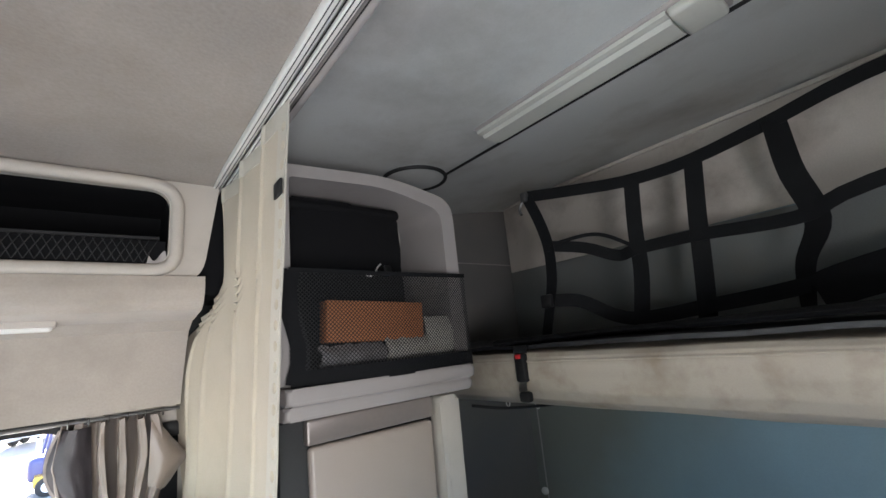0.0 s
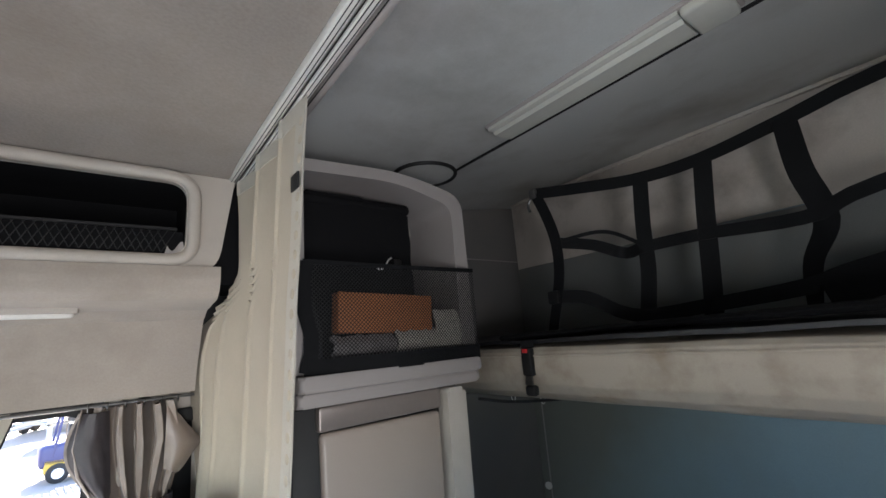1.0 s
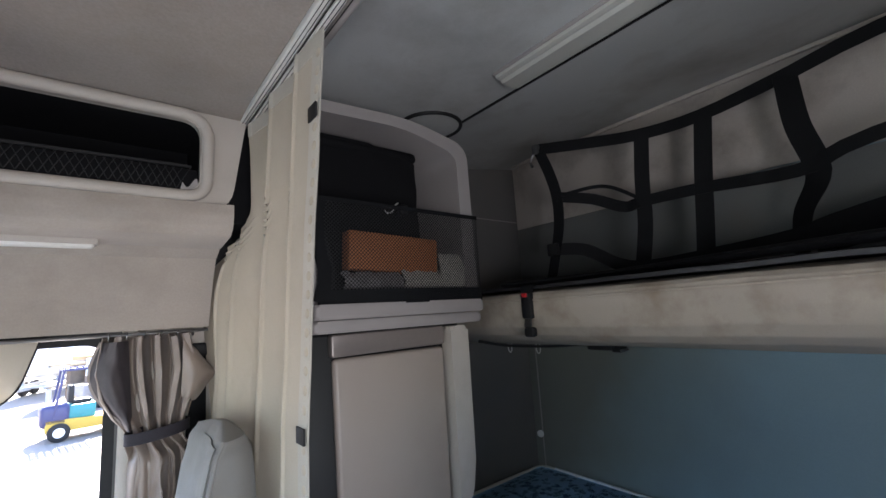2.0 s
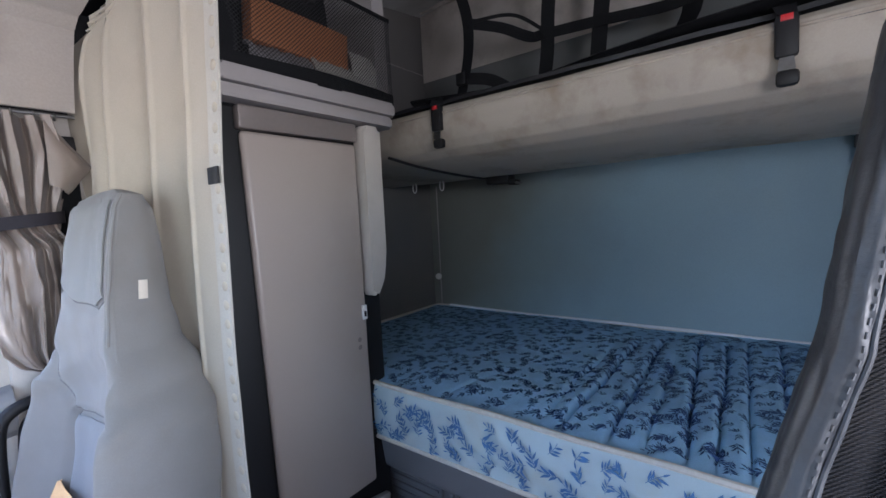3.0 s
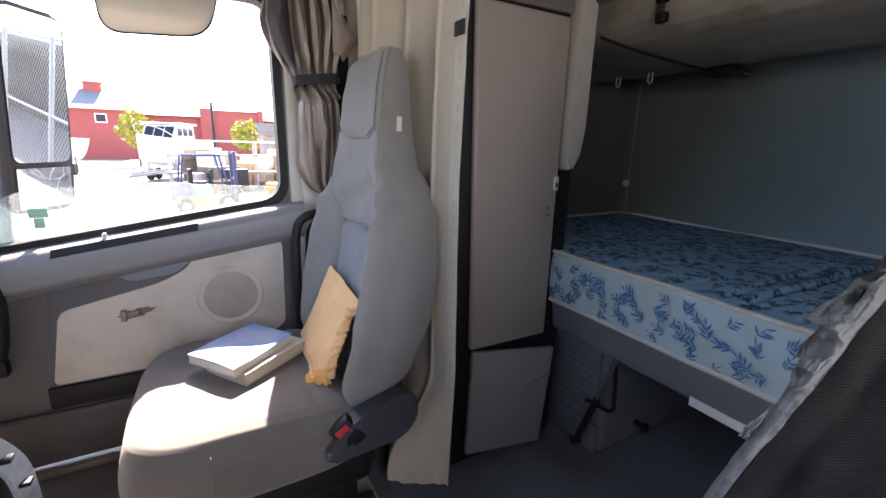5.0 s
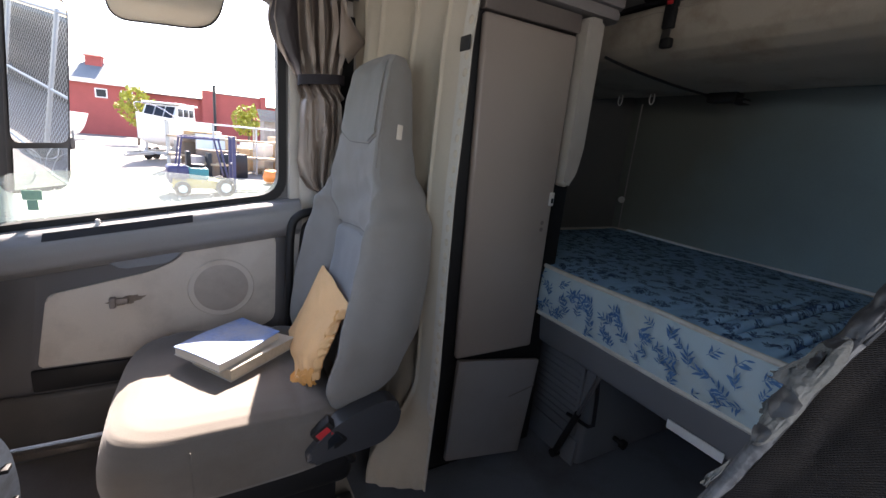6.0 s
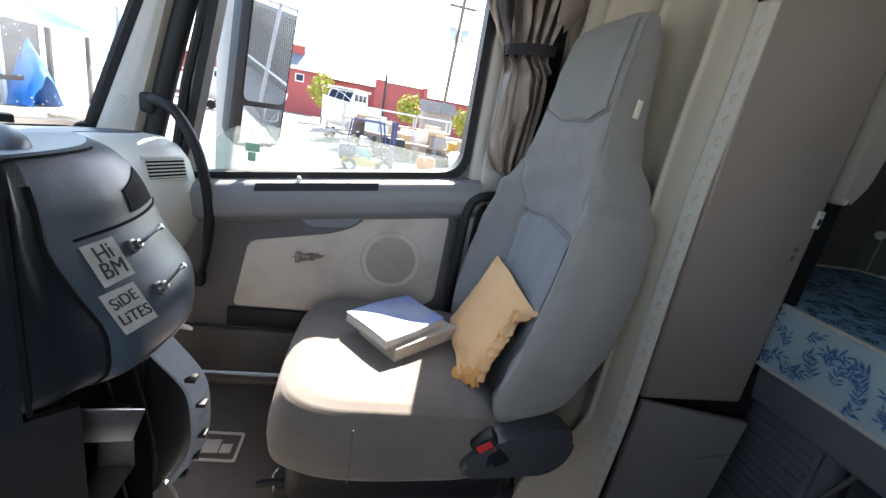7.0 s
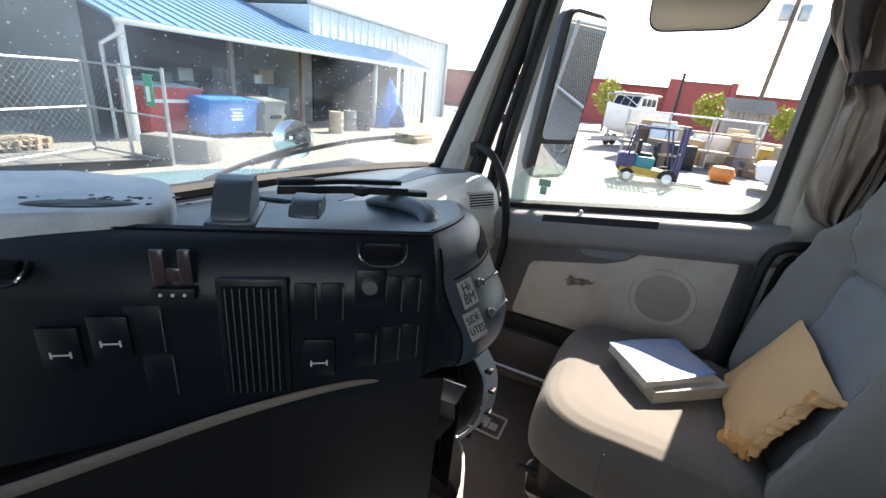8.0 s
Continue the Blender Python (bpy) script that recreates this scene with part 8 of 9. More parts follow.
for k in range(30):
    y, x = rngo.uniform(SY0 + 1, 17.4), rngo.uniform(SX - 6, SX - 1.2)
    w, d, h = rngo.uniform(0.4, 1.4), rngo.uniform(0.4, 1.2), rngo.uniform(0.4, 2.2)
    mt = rngo.choice((BIN_GREY, DASH_TOP, TIMBER, GALV, BLACK, BIN_RED, DASH))
    cr = thing("stored_crate", (x, y, GZ), "stored crate in the dark of the shed", "crate", "crates in the shed")
    part("body", box((x - w / 2, y - d / 2, GZ), (x + w / 2, y + d / 2, GZ + h), 0.04), mt, cr)
    part("lid", box((x - w / 2 - 0.03, y - d / 2 - 0.03, GZ + h), (x + w / 2 + 0.03, y + d / 2 + 0.03, GZ + h + 0.06), 0.02), mt, cr)

left = thing("side_building", (-19, 2.5, GZ), "tall blue-grey building beyond the yard fence", "building")
part("wall", box((-24, -6, GZ), (-18, 6.6, 5.0)), BIN_GREY, left)
part("roof", box((-24.2, -6.2, 5.0), (-17.8, 6.8, 5.3)), SLATE, left)
for k in range(4):
    wn_ = part("window", box((-18.03, -4.5 + k * 2.6, 0.6), (-17.97, -3.2 + k * 2.6, 2.2), 0.02), DASH, left)
    part("frame", box((-17.99, -4.6 + k * 2.6, 0.5), (-17.95, -3.1 + k * 2.6, 0.6), 0.01), WHITE_WALL, wn_)

white = thing("white_building", (-20, 26, GZ), "long white metal-clad building with a pale roofline", "building")
part("wall", box((-25, 18.2, GZ), (-16.0, 33.3, 4.1)), WHITE_WALL, white)
for k in range(23):
    part("cladding_rib", box((-16.0, 18.4 + k * 0.65, GZ), (-15.96, 18.52 + k * 0.65, 4.1)), WHITE_WALL, white, smooth=0)
part("fascia", box((-16.05, 18.1, 4.1), (-15.85, 33.4, 4.28), 0.01), GALV, white, "grey roof edge")
part("roof", solid([Vector((-15.9, 18.1, 4.28)), Vector((-20.5, 18.1, 5.0)), Vector((-25.1, 18.1, 4.28))], (0, 15.3, 0)), WHITE_WALL, white, smooth=0)
part("corner_post", box((-16.1, 33.1, GZ), (-15.8, 33.4, 4.2), 0.02), GALV, white)


def dumpster(name, label, x, y, w, d, h, paint, lid):
    ob = thing(name, (x, y, GZ), label, "dumpster")
    part("body", solid([Vector((x - d / 2 + 0.12, y - w / 2, GZ + 0.15)), Vector((x + d / 2 - 0.12, y - w / 2, GZ + 0.15)), Vector((x + d / 2, y - w / 2, GZ + h)), Vector((x - d / 2, y - w / 2, GZ + h))], (0, w, 0), 0.02), paint, ob)
    part("rim", box((x - d / 2 - 0.05, y - w / 2 - 0.05, GZ + h), (x + d / 2 + 0.05, y + w / 2 + 0.05, GZ + h + 0.09), 0.02), paint, ob)
    part("lid", solid([Vector((x + d / 2 + 0.06, y - w / 2, GZ + h + 0.09)), Vector((x - d / 2, y - w / 2, GZ + h + 0.16)), Vector((x - d / 2, y - w / 2, GZ + h + 0.09))], (0, w, 0)), lid, ob, smooth=0)
    for s in (-1, 1):
        part("fork_pocket", box((x - 0.35, y + s * (w / 2 + 0.04) - 0.05, GZ + h * 0.55), (x + 0.45, y + s * (w / 2 + 0.04) + 0.05, GZ + h * 0.68), 0.01), paint, ob)
        for t in (-1, 1):
            part("caster", lathe([(0, -0.03), (0.08, -0.03), (0.08, 0.03), (0, 0.03)], (x + t * 0.45, y + s * (w / 2 - 0.2), GZ + 0.08), (0, 1, 0), 14), RUBBER, ob)
    return ob


bb = dumpster("blue_dumpster", "blue steel dumpster with a pale printed panel", -13.2, 10.85, 1.85, 1.3, 1.15, BIN_BLUE, BIN_BLUE)
for k, wd in enumerate((0.50, 0.36, 0.46, 0.42)):
    part("printed_bar", box((-12.66, 10.95 - wd / 2, -0.34 - k * 0.11), (-12.57, 10.95 + wd / 2, -0.28 - k * 0.11)), WHITE_WALL, bb, smooth=0)
rd = dumpster("red_dumpster", "faded red steel dumpster with white stripes", -14.3, 9.55, 1.7, 1.6, 1.4, BIN_RED, WHITE_WALL)
part("stripe", box((-13.60, 8.75, -0.22), (-13.50, 10.35, -0.12)), WHITE_WALL, rd, smooth=0)
gd = dumpster("grey_dumpster", "grey waste bin with stencilled lettering", -12.9, 12.45, 0.9, 1.0, 1.15, BIN_GREY, BIN_GREY)
part("stencil_bar", box((-12.46, 12.25, -0.62), (-12.38, 12.7, -0.50)), BLACK, gd, smooth=0)

# yard fence and gate of wire on pipe
def fence(name, label, a, b, h, n, cell=0.16, wire=0.0022):
    a, b = Vector(a), Vector(b)
    ob = thing(name, a.lerp(b, 0.5), label, "fence")
    for k in range(n + 1):
        p = a.lerp(b, k / n)
        part("post", tube([p, p + Vector((0, 0, h))], 0.04, 8, up=(1, 0, 0)), GALV, ob)
    for z in (0.08, h * 0.5, h - 0.05):
        part("rail", tube([a + Vector((0, 0, z)), b + Vector((0, 0, z))], 0.025, 6), GALV, ob)
    d = (b - a)
    L = d.length
    d.normalize()
    bm = bmesh.new()
    nrm = Vector((-d.y, d.x, 0)) * 0.004
    m = int((L + h) / cell)
    for k in range(m):
        c = k * cell
        for sg in (1, -1):
            s0, s1 = max(0, c - h), min(L, c)
            if s1 - s0 < 0.02:
                continue
            p0 = (a + d * s0 + Vector((0, 0, c - s0))) if sg > 0 else (b - d * s0 + Vector((0, 0, c - s0)))
            p1 = (a + d * s1 + Vector((0, 0, c - s1))) if sg > 0 else (b - d * s1 + Vector((0, 0, c - s1)))
            w = (p1 - p0).normalized().cross(nrm.normalized()) * wire
            bm.faces.new([bm.verts.new(q) for q in (p0 - w, p1 - w, p1 + w, p0 + w)])
    part("wire_mesh", bm, GALV, ob, smooth=0, kind="stuff")
    return ob


gate = fence("wire_gate", "galvanised chain-link gate with a small green sign", (-12.3, 6.5, GZ), (-9.77, 6.82, GZ), 2.1, 2)
part("plate", box((-10.30, 6.70, 0.02), (-9.98, 6.72, 0.70), 0.005), GREEN, gate, "green sign with a pale bar")
part("plate_bar", box((-10.20, 6.685, 0.12), (-10.08, 6.699, 0.44)), WHITE_WALL, gate, smooth=0)
fence("wire_fence", "galvanised chain-link fence along the yard", (-12.3, 6.5, GZ), (-7.5, -4.5, GZ), 2.1, 4)
fence("wire_fence", "tall chain-link fence beside the parked boats", (2.8, 4.8, GZ), (24.0, 5.6, GZ), 2.7, 8, 0.13, 0.007)


def pallet(x, y, z, turn, label="grey weathered timber pallet"):
    ob = thing("pallet", (x, y, z), label, "pallet", "pallets in the yard")
    m = pose(x, y, z, 0, 0, turn)
    for k in range(7):
        part("plank", moved(box((-0.6, -0.5 + k * 0.15, 0.10), (0.6, -0.40 + k * 0.15, 0.125)), m), TIMBER, ob, smooth=0)
    for s in (-0.45, 0, 0.45):
        part("bearer", moved(box((-0.6, s - 0.05, 0), (0.6, s + 0.05, 0.10)), m), TIMBER, ob, smooth=0)
    return ob


for x, y, t in ((-13.4, 5.3, 10), (-13.2, 5.0, 14), (3.2, 23.5, 5), (6.0, 24.0, 40)):
    for k in range(2):
        pallet(x, y, GZ + k * 0.13, t + 6 * k)
bl = thing("concrete_block", (-10.35, 7.45, GZ), "pale concrete barrier block by the gate", "block")
part("block", moved(box((-0.85, -0.3, 0), (0.85, 0.3, 0.55), 0.04), pose(-10.35, 7.45, GZ, 0, 0, 22)), ASPHALT, bl)
for x, y, mt, nm in ((-12.3, 15.7, TIMBER, "tan"), (-12.6, 17.0, BIN_GREY, "grey"), (-12.4, 17.8, DASH, "dark")):
    ba = thing("drum", (x, y, GZ), nm + " steel drum standing in front of the shed", "drum", "drums by the shed")
    part("body", lathe([(0, 0), (0.30, 0), (0.32, 0.02), (0.30, 0.27), (0.32, 0.30), (0.30, 0.33), (0.30, 0.57), (0.32, 0.60), (0.30, 0.63), (0.31, 0.88), (0, 0.88)], (x, y, GZ), (0, 0, 1), 22), mt, ba)
tp = thing("blue_tarp", (-12.0, 19.5, GZ), "bright blue tarpaulin draped over a heap", "tarp")
part("sheet", sheet(lambda u, v: Vector((-12.9 + 1.1 * (u - 0.5) + 0.2 * wob(u * 4, v * 4), 20.8 + 1.8 * (v - 0.5), GZ + 2.5 * (1 - abs(2 * v - 1) ** 1.3) * (1 - 0.5 * abs(2 * u - 1)) + 0.15 * wob(u * 5, v * 5, 2))), 16, 20, 0.02), TARP_BLUE, tp)
lb = thing("lumber_stack", (-9.5, 19.5, GZ), "low stack of pale timber in the yard", "lumber")
for k in range(14):
    part("plank", box((-9.6 + 0.22 * (k % 5), 16.2, GZ + 0.12 * (k // 5)), (-9.4 + 0.22 * (k % 5), 17.6, GZ + 0.11 + 0.12 * (k // 5)), 0.005), TIMBER, lb)

# red building with a tall hip-roofed wing
red = thing("red_building", (0, 65, GZ), "long red brick building with a grey hipped wing", "building")
part("wall", box((-30.0, 60.0, GZ), (0.3, 74.0, 3.45)), BRICK_RED, red, smooth=0)
part("wall", box((0.3, 59.6, GZ), (7.2, 74.0, 4.28)), BRICK_RED, red, smooth=0)
part("wall", box((7.2, 60.0, GZ), (30.0, 74.0, 3.35)), BRICK_RED, red, smooth=0)
for x0, x1, z in ((-30.0, 0.28, 3.45), (1.62, 7.2, 4.28), (7.22, 30.0, 3.35)):
    part("coping", box((x0, 59.45, z), (x1, 60.2, z + 0.12), 0.02), SLATE, red, smooth=0)
part("pier", box((0.28, 59.2, GZ), (1.60, 60.6, 4.52)), BRICK_RED, red, smooth=0)
part("pier", box((6.55, 59.3, GZ), (7.15, 60.4, 4.55)), BRICK_RED, red, smooth=0)
part("wing", box((-13.0, 57.0, GZ), (-5.9, 64.0, 3.72)), BRICK_RED, red, smooth=0)
apex = bmesh.new()
cs = [apex.verts.new(p) for p in ((-13.5, 56.5, 3.7), (-5.4, 56.5, 3.7), (-5.4, 64.5, 3.7), (-13.5, 64.5, 3.7))]
tpv = [apex.verts.new(p) for p in ((-10.2, 60.5, 6.0), (-8.7, 60.5, 6.0))]
for f in ((cs[0], cs[1], tpv[1], tpv[0]), (cs[1], cs[2], tpv[1]), (cs[2], cs[3], tpv[0], tpv[1]), (cs[3], cs[0], tpv[0])):
    apex.faces.new(f)
part("wing_roof", apex, SLATE, red, "grey hipped roof", smooth=0)
part("cupola", box((-10.15, 59.8, 5.5), (-8.75, 61.2, 6.55), 0.02), BRICK_RED, red)
cap = bmesh.new()
cc = [cap.verts.new(p) for p in ((-10.4, 59.55, 6.55), (-8.5, 59.55, 6.55), (-8.5, 61.45, 6.55), (-10.4, 61.45, 6.55))]
tip = cap.verts.new((-9.45, 60.5, 7.05))
for k in range(4):
    cap.faces.new((cc[k], cc[(k + 1) % 4], tip))
part("cupola_roof", cap, BRICK_RED, red, smooth=0)
for x in (-12.2, -9.0, -6.9):
    w_ = part("window", box((x, 56.93, 2.5), (x + 0.8, 57.02, 3.2)), DASH, red)
    part("frame", joined(box((x - 0.1, 56.88, 3.2), (x + 0.9, 56.98, 3.3)), box((x - 0.1, 56.88, 2.4), (x + 0.9, 56.98, 2.5)), box((x - 0.1, 56.88, 2.5), (x, 56.98, 3.2)), box((x + 0.8, 56.88, 2.5), (x + 0.9, 56.98, 3.2))), WHITE_WALL, w_)



def boat(x, y, L, turn, label, cabin=True):
    ob = thing("motor_boat", (x, y, GZ), label, "boat", "boats on trailers")
    m = pose(x, y, GZ, 0, 0, turn)

    def hull(u, v):
        t = v
        half = 1.15 * math.sin(math.pi * min(1, 0.16 + 0.84 * (1 - t) ** 0.55) * 0.5) * (1 - 0.9 * max(0, t - 0.55) ** 1.4 / 0.33)
        a = (u - 0.5) * 2
        k = abs(a)
        yy = math.copysign(half * (k ** 0.55), a)
        z = 0.75 + 1.35 * (k ** 1.9) + 0.35 * t * t * k + 0.5 * t ** 4 * (1 - k)
        return Vector((mix(-L / 2, L / 2, t), yy, z))
    part("hull", moved(sheet(hull, 24, 30, 0.03), m), GEL, ob)
    part("deck", moved(sheet(lambda u, v: Vector((mix(-L / 2, L / 2, v), hull(u, v).y, 2.0 + 0.3 * v * v)), 8, 24, 0.03), m), GEL, ob)
    part("stripe", moved(sweep([hull(0.02, k / 20) + Vector((0, -0.03, -0.15)) for k in range(21)], band(0.10, 0.02), up=(0, 1, 0)), m), NAVY, ob)
    if cabin:
        part("cabin", moved(solid(rounded([Vector((-L * 0.22, -0.8, 2.0)), Vector((L * 0.20, -0.8, 2.1)), Vector((L * 0.10, -0.8, 2.95)), Vector((-L * 0.20, -0.8, 3.0))], 0.12, 4), (0, 1.6, 0), 0.05), m), GEL, ob)
        for k in range(3):
            for sy in (-0.82, 0.79):
                part("cabin_window", moved(box((-L * 0.18 + k * L * 0.105, sy, 2.4), (-L * 0.18 + k * L * 0.105 + L * 0.085, sy + 0.03, 2.8), 0.02), m), DASH, ob)
            part("windscreen", moved(solid([Vector((L * 0.185 + 0.02, -0.70 + 0.48 * k, 2.28)), Vector((L * 0.185 + 0.02, -0.28 + 0.48 * k, 2.28)), Vector((L * 0.115 + 0.02, -0.28 + 0.48 * k, 2.86)), Vector((L * 0.115 + 0.02, -0.70 + 0.48 * k, 2.86))], (0.015, 0, 0)), m), DASH, ob)
        part("cabin_roof", moved(box((-L * 0.25, -0.9, 2.98), (L * 0.14, 0.9, 3.06), 0.03), m), GEL, ob)
        part("rail", moved(tube(smooth_line([(L * 0.18, -0.8, 2.35), (L * 0.35, -0.55, 2.75), (L * 0.47, 0, 2.9), (L * 0.35, 0.55, 2.75), (L * 0.18, 0.8, 2.35)], 16), 0.025, 6), m), CHROME, ob)
    tr = part("trailer", moved(joined(box((-L * 0.48, -0.9, 0.42), (L * 0.40, -0.78, 0.55)), box((-L * 0.48, 0.78, 0.42), (L * 0.40, 0.9, 0.55)), box((L * 0.30, -0.06, 0.42), (L * 0.70, 0.06, 0.54)), box((-L * 0.3, -0.9, 0.42), (-L * 0.27, 0.9, 0.55)), box((L * 0.2, -0.9, 0.42), (L * 0.23, 0.9, 0.55)), *[box((dx, sy - 0.05, 0.5), (dx + 0.1, sy + 0.05, 1.2)) for dx in (-L * 0.3, L * 0.15) for sy in (-0.7, 0.7)]), m), GALV, ob)
    for sy in (-1.0, 1.0):
        for dx in (-0.5, 0.3):
            part("wheel", moved(lathe([(0, -0.09), (0.2, -0.09), (0.32, -0.08), (0.34, 0), (0.32, 0.08), (0.2, 0.09), (0, 0.09)], (dx, sy, 0.34), (0, 1, 0), 18), m), RUBBER, tr)
    return ob


boat(-1.35, 28.6, 6.0, -112, "white cabin boat standing on a steel trailer")
boat(-7.6, 33.0, 5.5, -100, "small white boat on a trailer beyond the yard", False)
boat(-12.0, 38.0, 6.5, -150, "white cabin boat parked far across the yard")
# added block, seen only by reflection: darkens the mirror behind the fence wire
backdrop = thing("mirror_backdrop", (14, 12, GZ), "long dark block added behind the chain-link fence as mirror backdrop", "building")
part("wall", box((6.0, 8.0, GZ), (34, 12, 1.25)), DASH, backdrop)
part("roof", box((5.8, 7.8, 1.25), (34.2, 12.2, 1.40)), SLATE, backdrop)
boat(22.0, 6.7, 5.0, 177, "white boat parked behind the chain-link fence")

# forklift
fk = thing("forklift", (0.22, 16.2, GZ), "blue and yellow forklift parked in the yard", "forklift")
fm = pose(0.22, 16.2, GZ, 0, 0, 8) @ Matrix.Scale(0.82, 4)
part("chassis", moved(solid(rounded([Vector((-1.1, -0.5, 0.28)), Vector((0.8, -0.5, 0.28)), Vector((0.85, -0.5, 0.55)), Vector((-0.2, -0.5, 0.62)), Vector((-1.15, -0.5, 0.70))], 0.06, 3), (0, 1.0, 0), 0.03), fm), YELLOW, fk)
part("counterweight", moved(box((-1.25, -0.5, 0.45), (-0.55, 0.5, 1.12), 0.12, 3), fm), NAVY, fk)
part("engine_cover", moved(box((-0.7, -0.42, 0.6), (0.1, 0.42, 1.05), 0.05), fm), TEAL, fk)
part("seat", moved(joined(box((-0.5, -0.25, 1.05), (0.0, 0.25, 1.18), 0.04), box((-0.6, -0.25, 1.1), (-0.45, 0.25, 1.65), 0.04)), fm), BLACK, fk)
for sx, ex in ((-0.95, -0.75), (0.75, 0.45)):
    for sy in (-0.48, 0.48):
        part("guard_post", moved(tube([(sx, sy, 0.7), (ex, sy, 2.15)], 0.035, 8, up=(0, 1, 0)), fm), NAVY, fk)
part("guard_roof", moved(joined(*[box((-0.8 + 0.155 * k, -0.5, 2.13), (-0.74 + 0.155 * k, 0.5, 2.18)) for k in range(9)], box((-0.8, -0.53, 2.12), (0.5, -0.47, 2.2)), box((-0.8, 0.47, 2.12), (0.5, 0.53, 2.2))), fm), NAVY, fk)
part("mast", moved(joined(*[box((0.95, sy - 0.05, 0.1), (1.07, sy + 0.05, 2.3)) for sy in (-0.35, 0.35)], *[box((0.97, -0.35, z), (1.05, 0.35, z + 0.08)) for z in (0.3, 1.2, 2.2)]), fm), NAVY, fk)
part("fork", moved(joined(*[box((1.1, sy - 0.06, 0.1), (2.1, sy + 0.06, 0.15)) for sy in (-0.25, 0.25)]), fm), BLACK, fk)
for sx, r in ((-0.8, 0.28), (0.65, 0.34)):
    for sy in (-0.52, 0.52):
        wl = part("wheel", moved(lathe([(0, -0.1), (r * 0.6, -0.1), (r, -0.08), (r, 0.08), (r * 0.6, 0.1), (0, 0.1)], (sx, sy, r), (0, 1, 0), 20), fm), RUBBER, fk)
        part("rim", moved(lathe([(0, -0.115), (r * 0.5, -0.115), (r * 0.55, -0.09), (r * 0.55, 0.09), (r * 0.5, 0.115), (0, 0.115)], (sx, sy, r), (0, 1, 0), 16), fm), WHITE_WALL, wl)

# clutter, pick-up, shed, pole
for k in range(38):
    x, y = rngo.uniform(-0.5, 8.0), rngo.uniform(21.0, 29)
    w, d, h = rngo.uniform(0.3, 1.6), rngo.uniform(0.3, 1.2), rngo.uniform(0.3, 1.9)
    mt = rngo.choice((TIMBER, GALV, WHITE_WALL, BIN_GREY, WHITE_WALL, TIMBER, DASH, BARK, GALV, PLASTIC_GREY))
    cr = thing("yard_crate", (x, y, GZ), "assorted crate of marine gear standing in the yard", "crate", "yard clutter")
    part("body", moved(box((-w / 2, -d / 2, 0), (w / 2, d / 2, h), 0.03), pose(x, y, GZ, 0, 0, rngo.uniform(0, 60))), mt, cr)
    part("batten", moved(box((-w / 2 - 0.02, -d / 2 - 0.02, h * 0.5), (w / 2 + 0.02, d / 2 + 0.02, h * 0.5 + 0.08), 0.01), pose(x, y, GZ, 0, 0, rngo.uniform(0, 60))), TIMBER, cr)
rack = thing("steel_rack", (1.2, 23.5, GZ), "open steel storage rack with boards on it", "rack")
for x in (-1.2, 0.6, 2.4, 4.2):
    for y in (23.0, 24.2):
        part("upright", box((x, y, GZ), (x + 0.08, y + 0.08, GZ + 2.2)), GALV, rack, smooth=0)
for z in (0.7, 1.5, 2.15):
    part("shelf", box((-1.2, 23.0, GZ + z), (4.3, 24.3, GZ + z + 0.07)), WHITE_WALL if z > 2 else TIMBER, rack, smooth=0)
ob_ = thing("orange_float", (2.75, 19.5, GZ), "orange plastic float lying on the paving", "float")
part("body", lathe([(0, 0), (0.35, 0.05), (0.45, 0.3), (0.35, 0.55), (0, 0.6)], (2.75, 19.5, GZ), (0, 0, 1), 20), ORANGE, ob_)
pk_ = thing("pickup_truck", (6.0, 18.2, GZ), "white pick-up truck parked nose-on", "truck")
pm = pose(6.1, 18.3, GZ, 0, 0, 170)
part("body", moved(solid(rounded([Vector((-2.6, -0.95, 0.45)), Vector((2.5, -0.95, 0.45)), Vector((2.55, -0.95, 0.95)), Vector((1.2, -0.95, 1.12)), Vector((0.55, -0.95, 1.75)), Vector((-0.9, -0.95, 1.78)), Vector((-1.1, -0.95, 1.15)), Vector((-2.6, -0.95, 1.1))], 0.12, 4), (0, 1.9, 0), 0.08), pm), GEL, pk_)
part("windscreen", moved(solid([Vector((0.62, -0.8, 1.66)), Vector((1.12, -0.8, 1.16)), Vector((1.14, -0.8, 1.18)), Vector((0.64, -0.8, 1.68))], (0, 1.6, 0)), pm), DASH, pk_)
for sy in (-0.97, 0.9):
    part("side_window", moved(solid(rounded([Vector((-0.75, sy, 1.2)), Vector((0.95, sy, 1.2)), Vector((0.5, sy, 1.65)), Vector((-0.7, sy, 1.66))], 0.05, 3), (0, 0.07, 0)), pm), DASH, pk_)
for sy in (-0.7, 0.7):
    part("headlight", moved(box((2.5, sy - 0.15, 0.72), (2.575, sy + 0.15, 0.90), 0.03), pm), WHITE_PL, pk_)
    part("indicator", moved(box((2.5, sy - 0.12, 0.62), (2.57, sy + 0.12, 0.69), 0.02), pm), ORANGE, pk_)
    for sx in (-1.6, 1.6):
        part("wheel", moved(lathe([(0, -0.12), (0.25, -0.12), (0.38, -0.1), (0.38, 0.1), (0.25, 0.12), (0, 0.12)], (sx, sy * 1.25, 0.38), (0, 1, 0), 20), pm), RUBBER, pk_)
part("grille", moved(box((2.53, -0.45, 0.62), (2.58, 0.45, 0.92), 0.02), pm), BLACK, pk_)
yb = thing("yellow_container", (5.4, 24.8, GZ), "ochre yellow open skip of scrap beside the clutter", "skip")
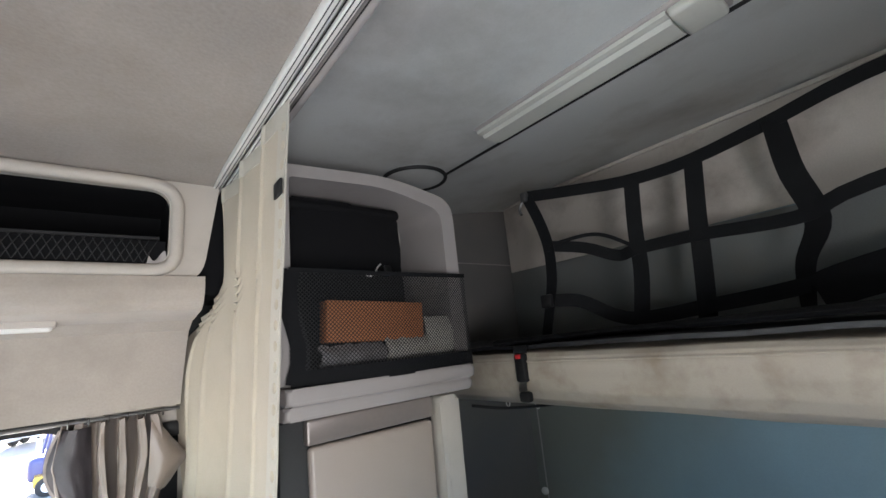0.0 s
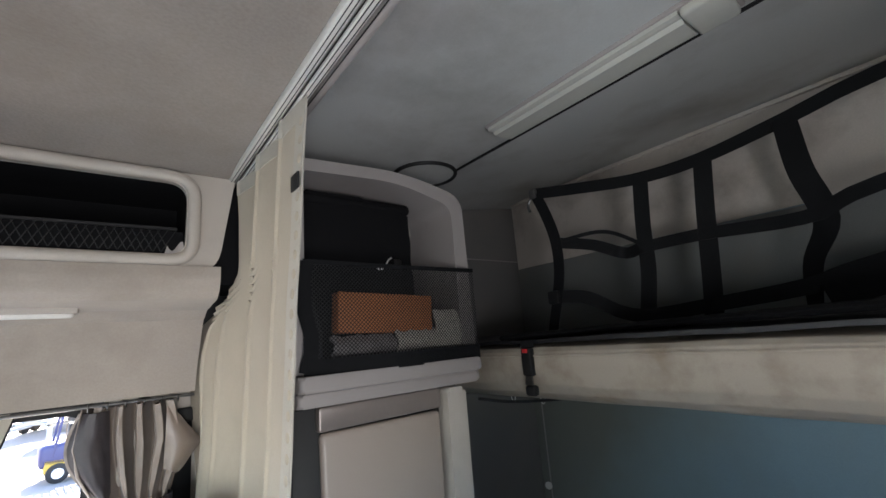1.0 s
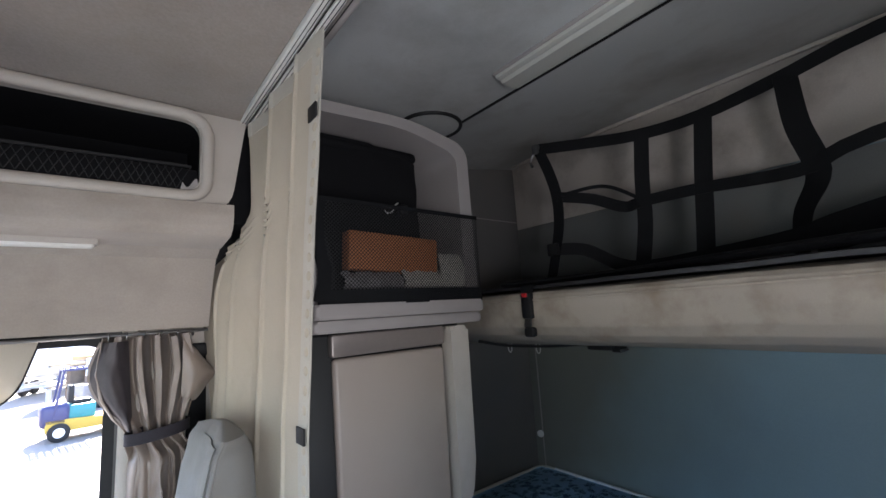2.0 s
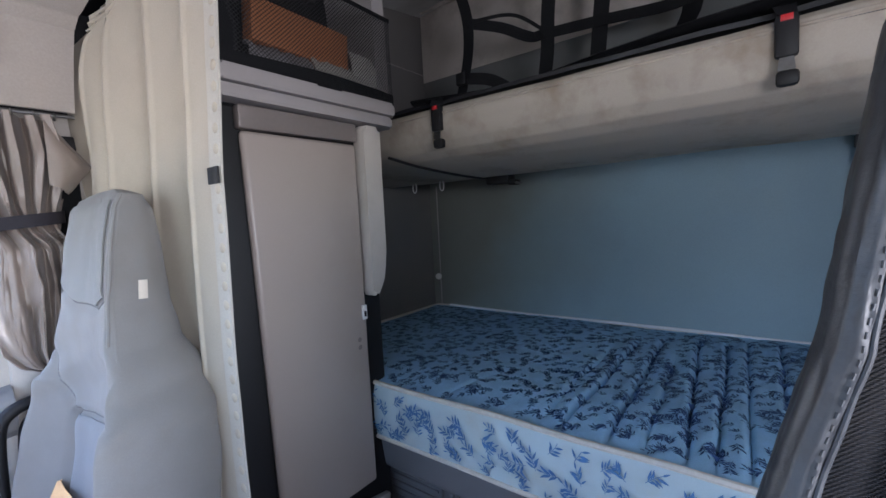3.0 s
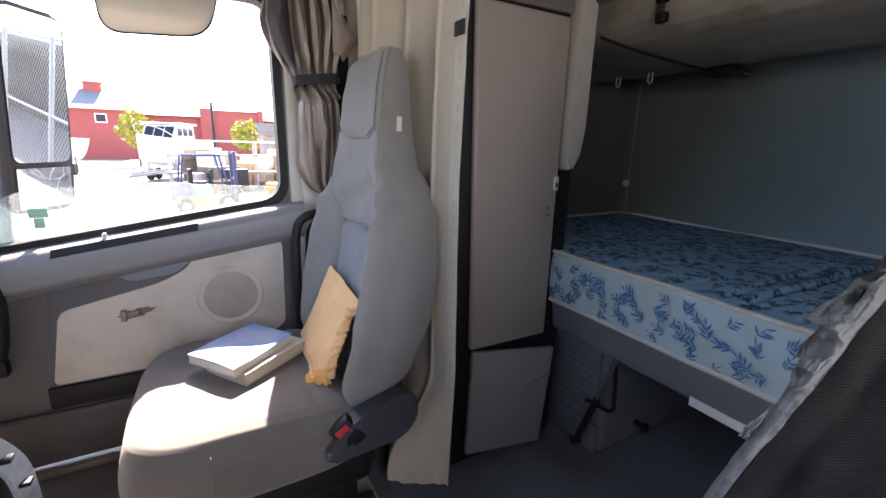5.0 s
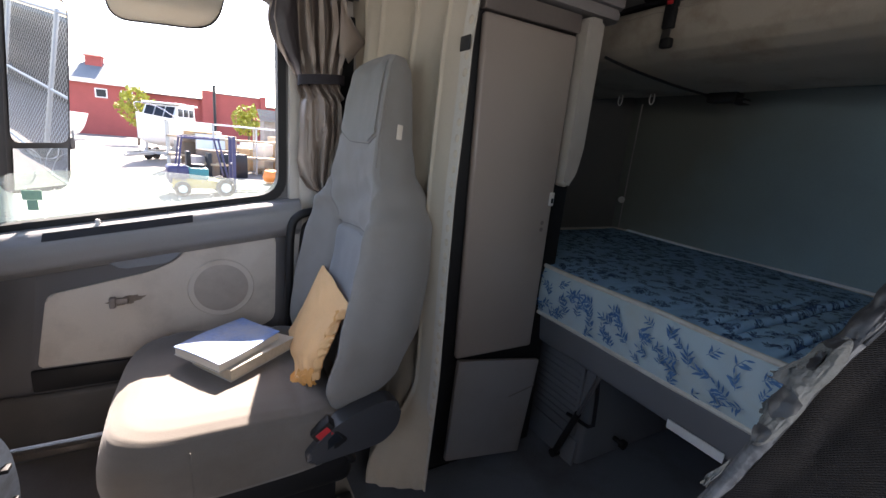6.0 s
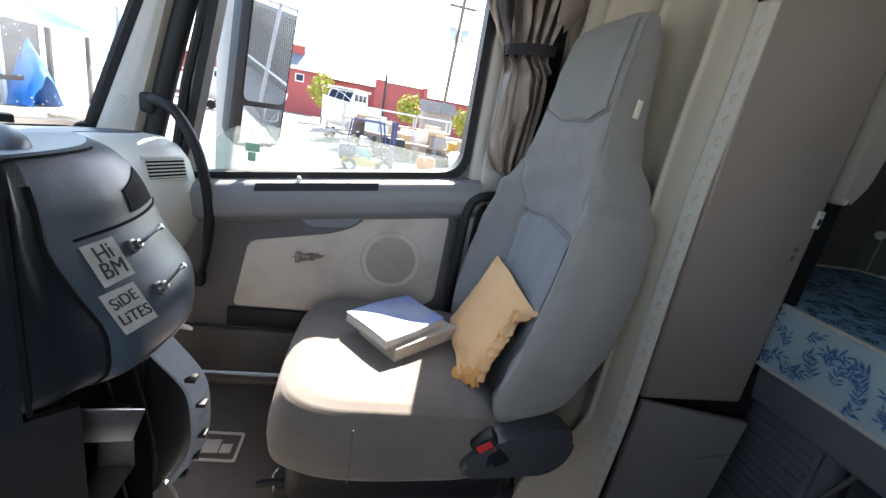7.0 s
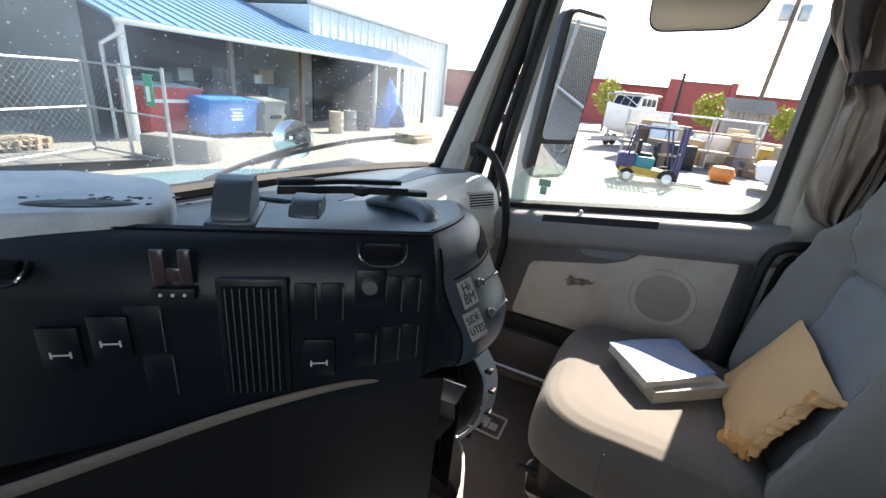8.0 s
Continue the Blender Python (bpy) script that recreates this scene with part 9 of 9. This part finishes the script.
part("body", solid([Vector((4.2, 24.3, GZ + 0.15)), Vector((6.9, 24.3, GZ + 0.15)), Vector((7.2, 24.3, GZ + 1.05)), Vector((3.9, 24.3, GZ + 1.05))], (0, 1.7, 0), 0.03), YELLOW, yb)
part("rim", joined(box((3.86, 24.25, GZ + 1.03), (7.24, 24.35, GZ + 1.13), 0.02), box((3.86, 25.95, GZ + 1.03), (7.24, 26.05, GZ + 1.13), 0.02)), YELLOW, yb)
for k in range(5):
    part("rib", box((4.30 + 0.58 * k, 24.25, GZ + 0.2), (4.38 + 0.58 * k, 24.32, GZ + 1.03), 0.01), YELLOW, yb)
hut = thing("timber_hut", (5.1, 35.5, GZ), "grey timber hut with a dark plank roof", "hut")
part("wall", box((4.05, 34, GZ), (6.25, 36.5, 1.42)), HUT_WALL, hut, smooth=0)
for k in range(9):
    part("roof_plank", box((3.75, 33.6 + k * 0.20, 1.42 + k * 0.095), (6.55, 33.83 + k * 0.20, 1.49 + k * 0.095)), BIN_GREY, hut, smooth=0)
for k in range(8):
    part("board", box((4.07 + k * 0.273, 33.95, GZ), (4.30 + k * 0.273, 34.0, 1.40)), HUT_WALL, hut, smooth=0)
pole = thing("utility_pole", (6.5, 40.5, GZ), "timber utility pole with two transformers", "pole")
part("shaft", tube([(6.35, 40.5, GZ), (6.9, 40.5, 13)], 0.16, 10, up=(0, 1, 0)), BARK, pole)
part("crossarm", box((5.6, 40.4, 10.2), (8.0, 40.55, 10.4)), BARK, pole, smooth=0)
for dx in (-0.55, 0.55):
    part("transformer", lathe([(0, 0), (0.33, 0), (0.36, 0.1), (0.36, 0.9), (0.3, 1.0), (0, 1.05)], (6.75 + dx, 40.3, 7.6), (0, 0, 1), 18), GALV, pole)
lamp_p = thing("street_lamp", (1.0, 35.0, GZ), "dark slim post with a small cap", "lamp")
part("pole", tube([(1.0, 35.0, GZ), (1.0, 35.0, 3.4)], 0.09, 8, up=(1, 0, 0)), DASH, lamp_p)
part("cap", box((0.86, 34.86, 3.38), (1.14, 35.14, 3.46), 0.03), DASH, lamp_p)


def bush(x, y, h, r, n, seed):
    rg = random.Random(seed)
    ob = thing("tree", (x, y, GZ), "small yellow-green leafy tree", "tree", "trees by the red building")
    limbs = [tube([(x, y, GZ), (x + 0.1, y, GZ + h * 0.6)], 0.09, 7, up=(1, 0, 0))]
    for k in range(6):
        a = rg.uniform(0, 6.28)
        limbs.append(tube([(x + 0.1, y, GZ + h * rg.uniform(0.4, 0.6)), (x + r * 0.6 * math.cos(a), y + r * 0.6 * math.sin(a), GZ + h * rg.uniform(0.65, 0.9))], 0.04, 5, up=(1, 0, 0.1)))
    part("trunk", joined(*limbs), BARK, ob)
    bm = bmesh.new()
    for k in range(n):
        d = Vector((rg.gauss(0, 1), rg.gauss(0, 1), rg.gauss(0, 1))).normalized() * (rg.random() ** 0.4)
        c = Vector((x + d.x * r, y + d.y * r, GZ + h * 0.68 + d.z * h * 0.34))
        c += Vector((0.35 * wob(c.x * 1.3, c.z), 0, 0.35 * wob(c.x, c.z * 1.3, 3)))
        s = rg.uniform(0.10, 0.22)
        e1 = Vector((rg.gauss(0, 1), rg.gauss(0, 1), rg.gauss(0, 1))).normalized()
        e2 = e1.cross(Vector((rg.gauss(0, 1), rg.gauss(0, 1), rg.gauss(0, 1)))).normalized()
        bm.faces.new([bm.verts.new(c + e1 * s * a + e2 * s * b * 0.6) for a, b in ((-1, 0), (0, -1), (1, 0), (0, 1))])
    part("crown", bm, LEAF, ob, smooth=0, kind="stuff")


bush(-9.5, 40, 3.9, 1.2, 700, 1)
bush(-4.2, 42, 4.3, 1.25, 700, 2)
bush(3.5, 40, 3.9, 1.2, 700, 3)
bush(8.3, 39, 3.4, 1.1, 500, 4)
bush(11.4, 38, 3.9, 1.4, 800, 5)
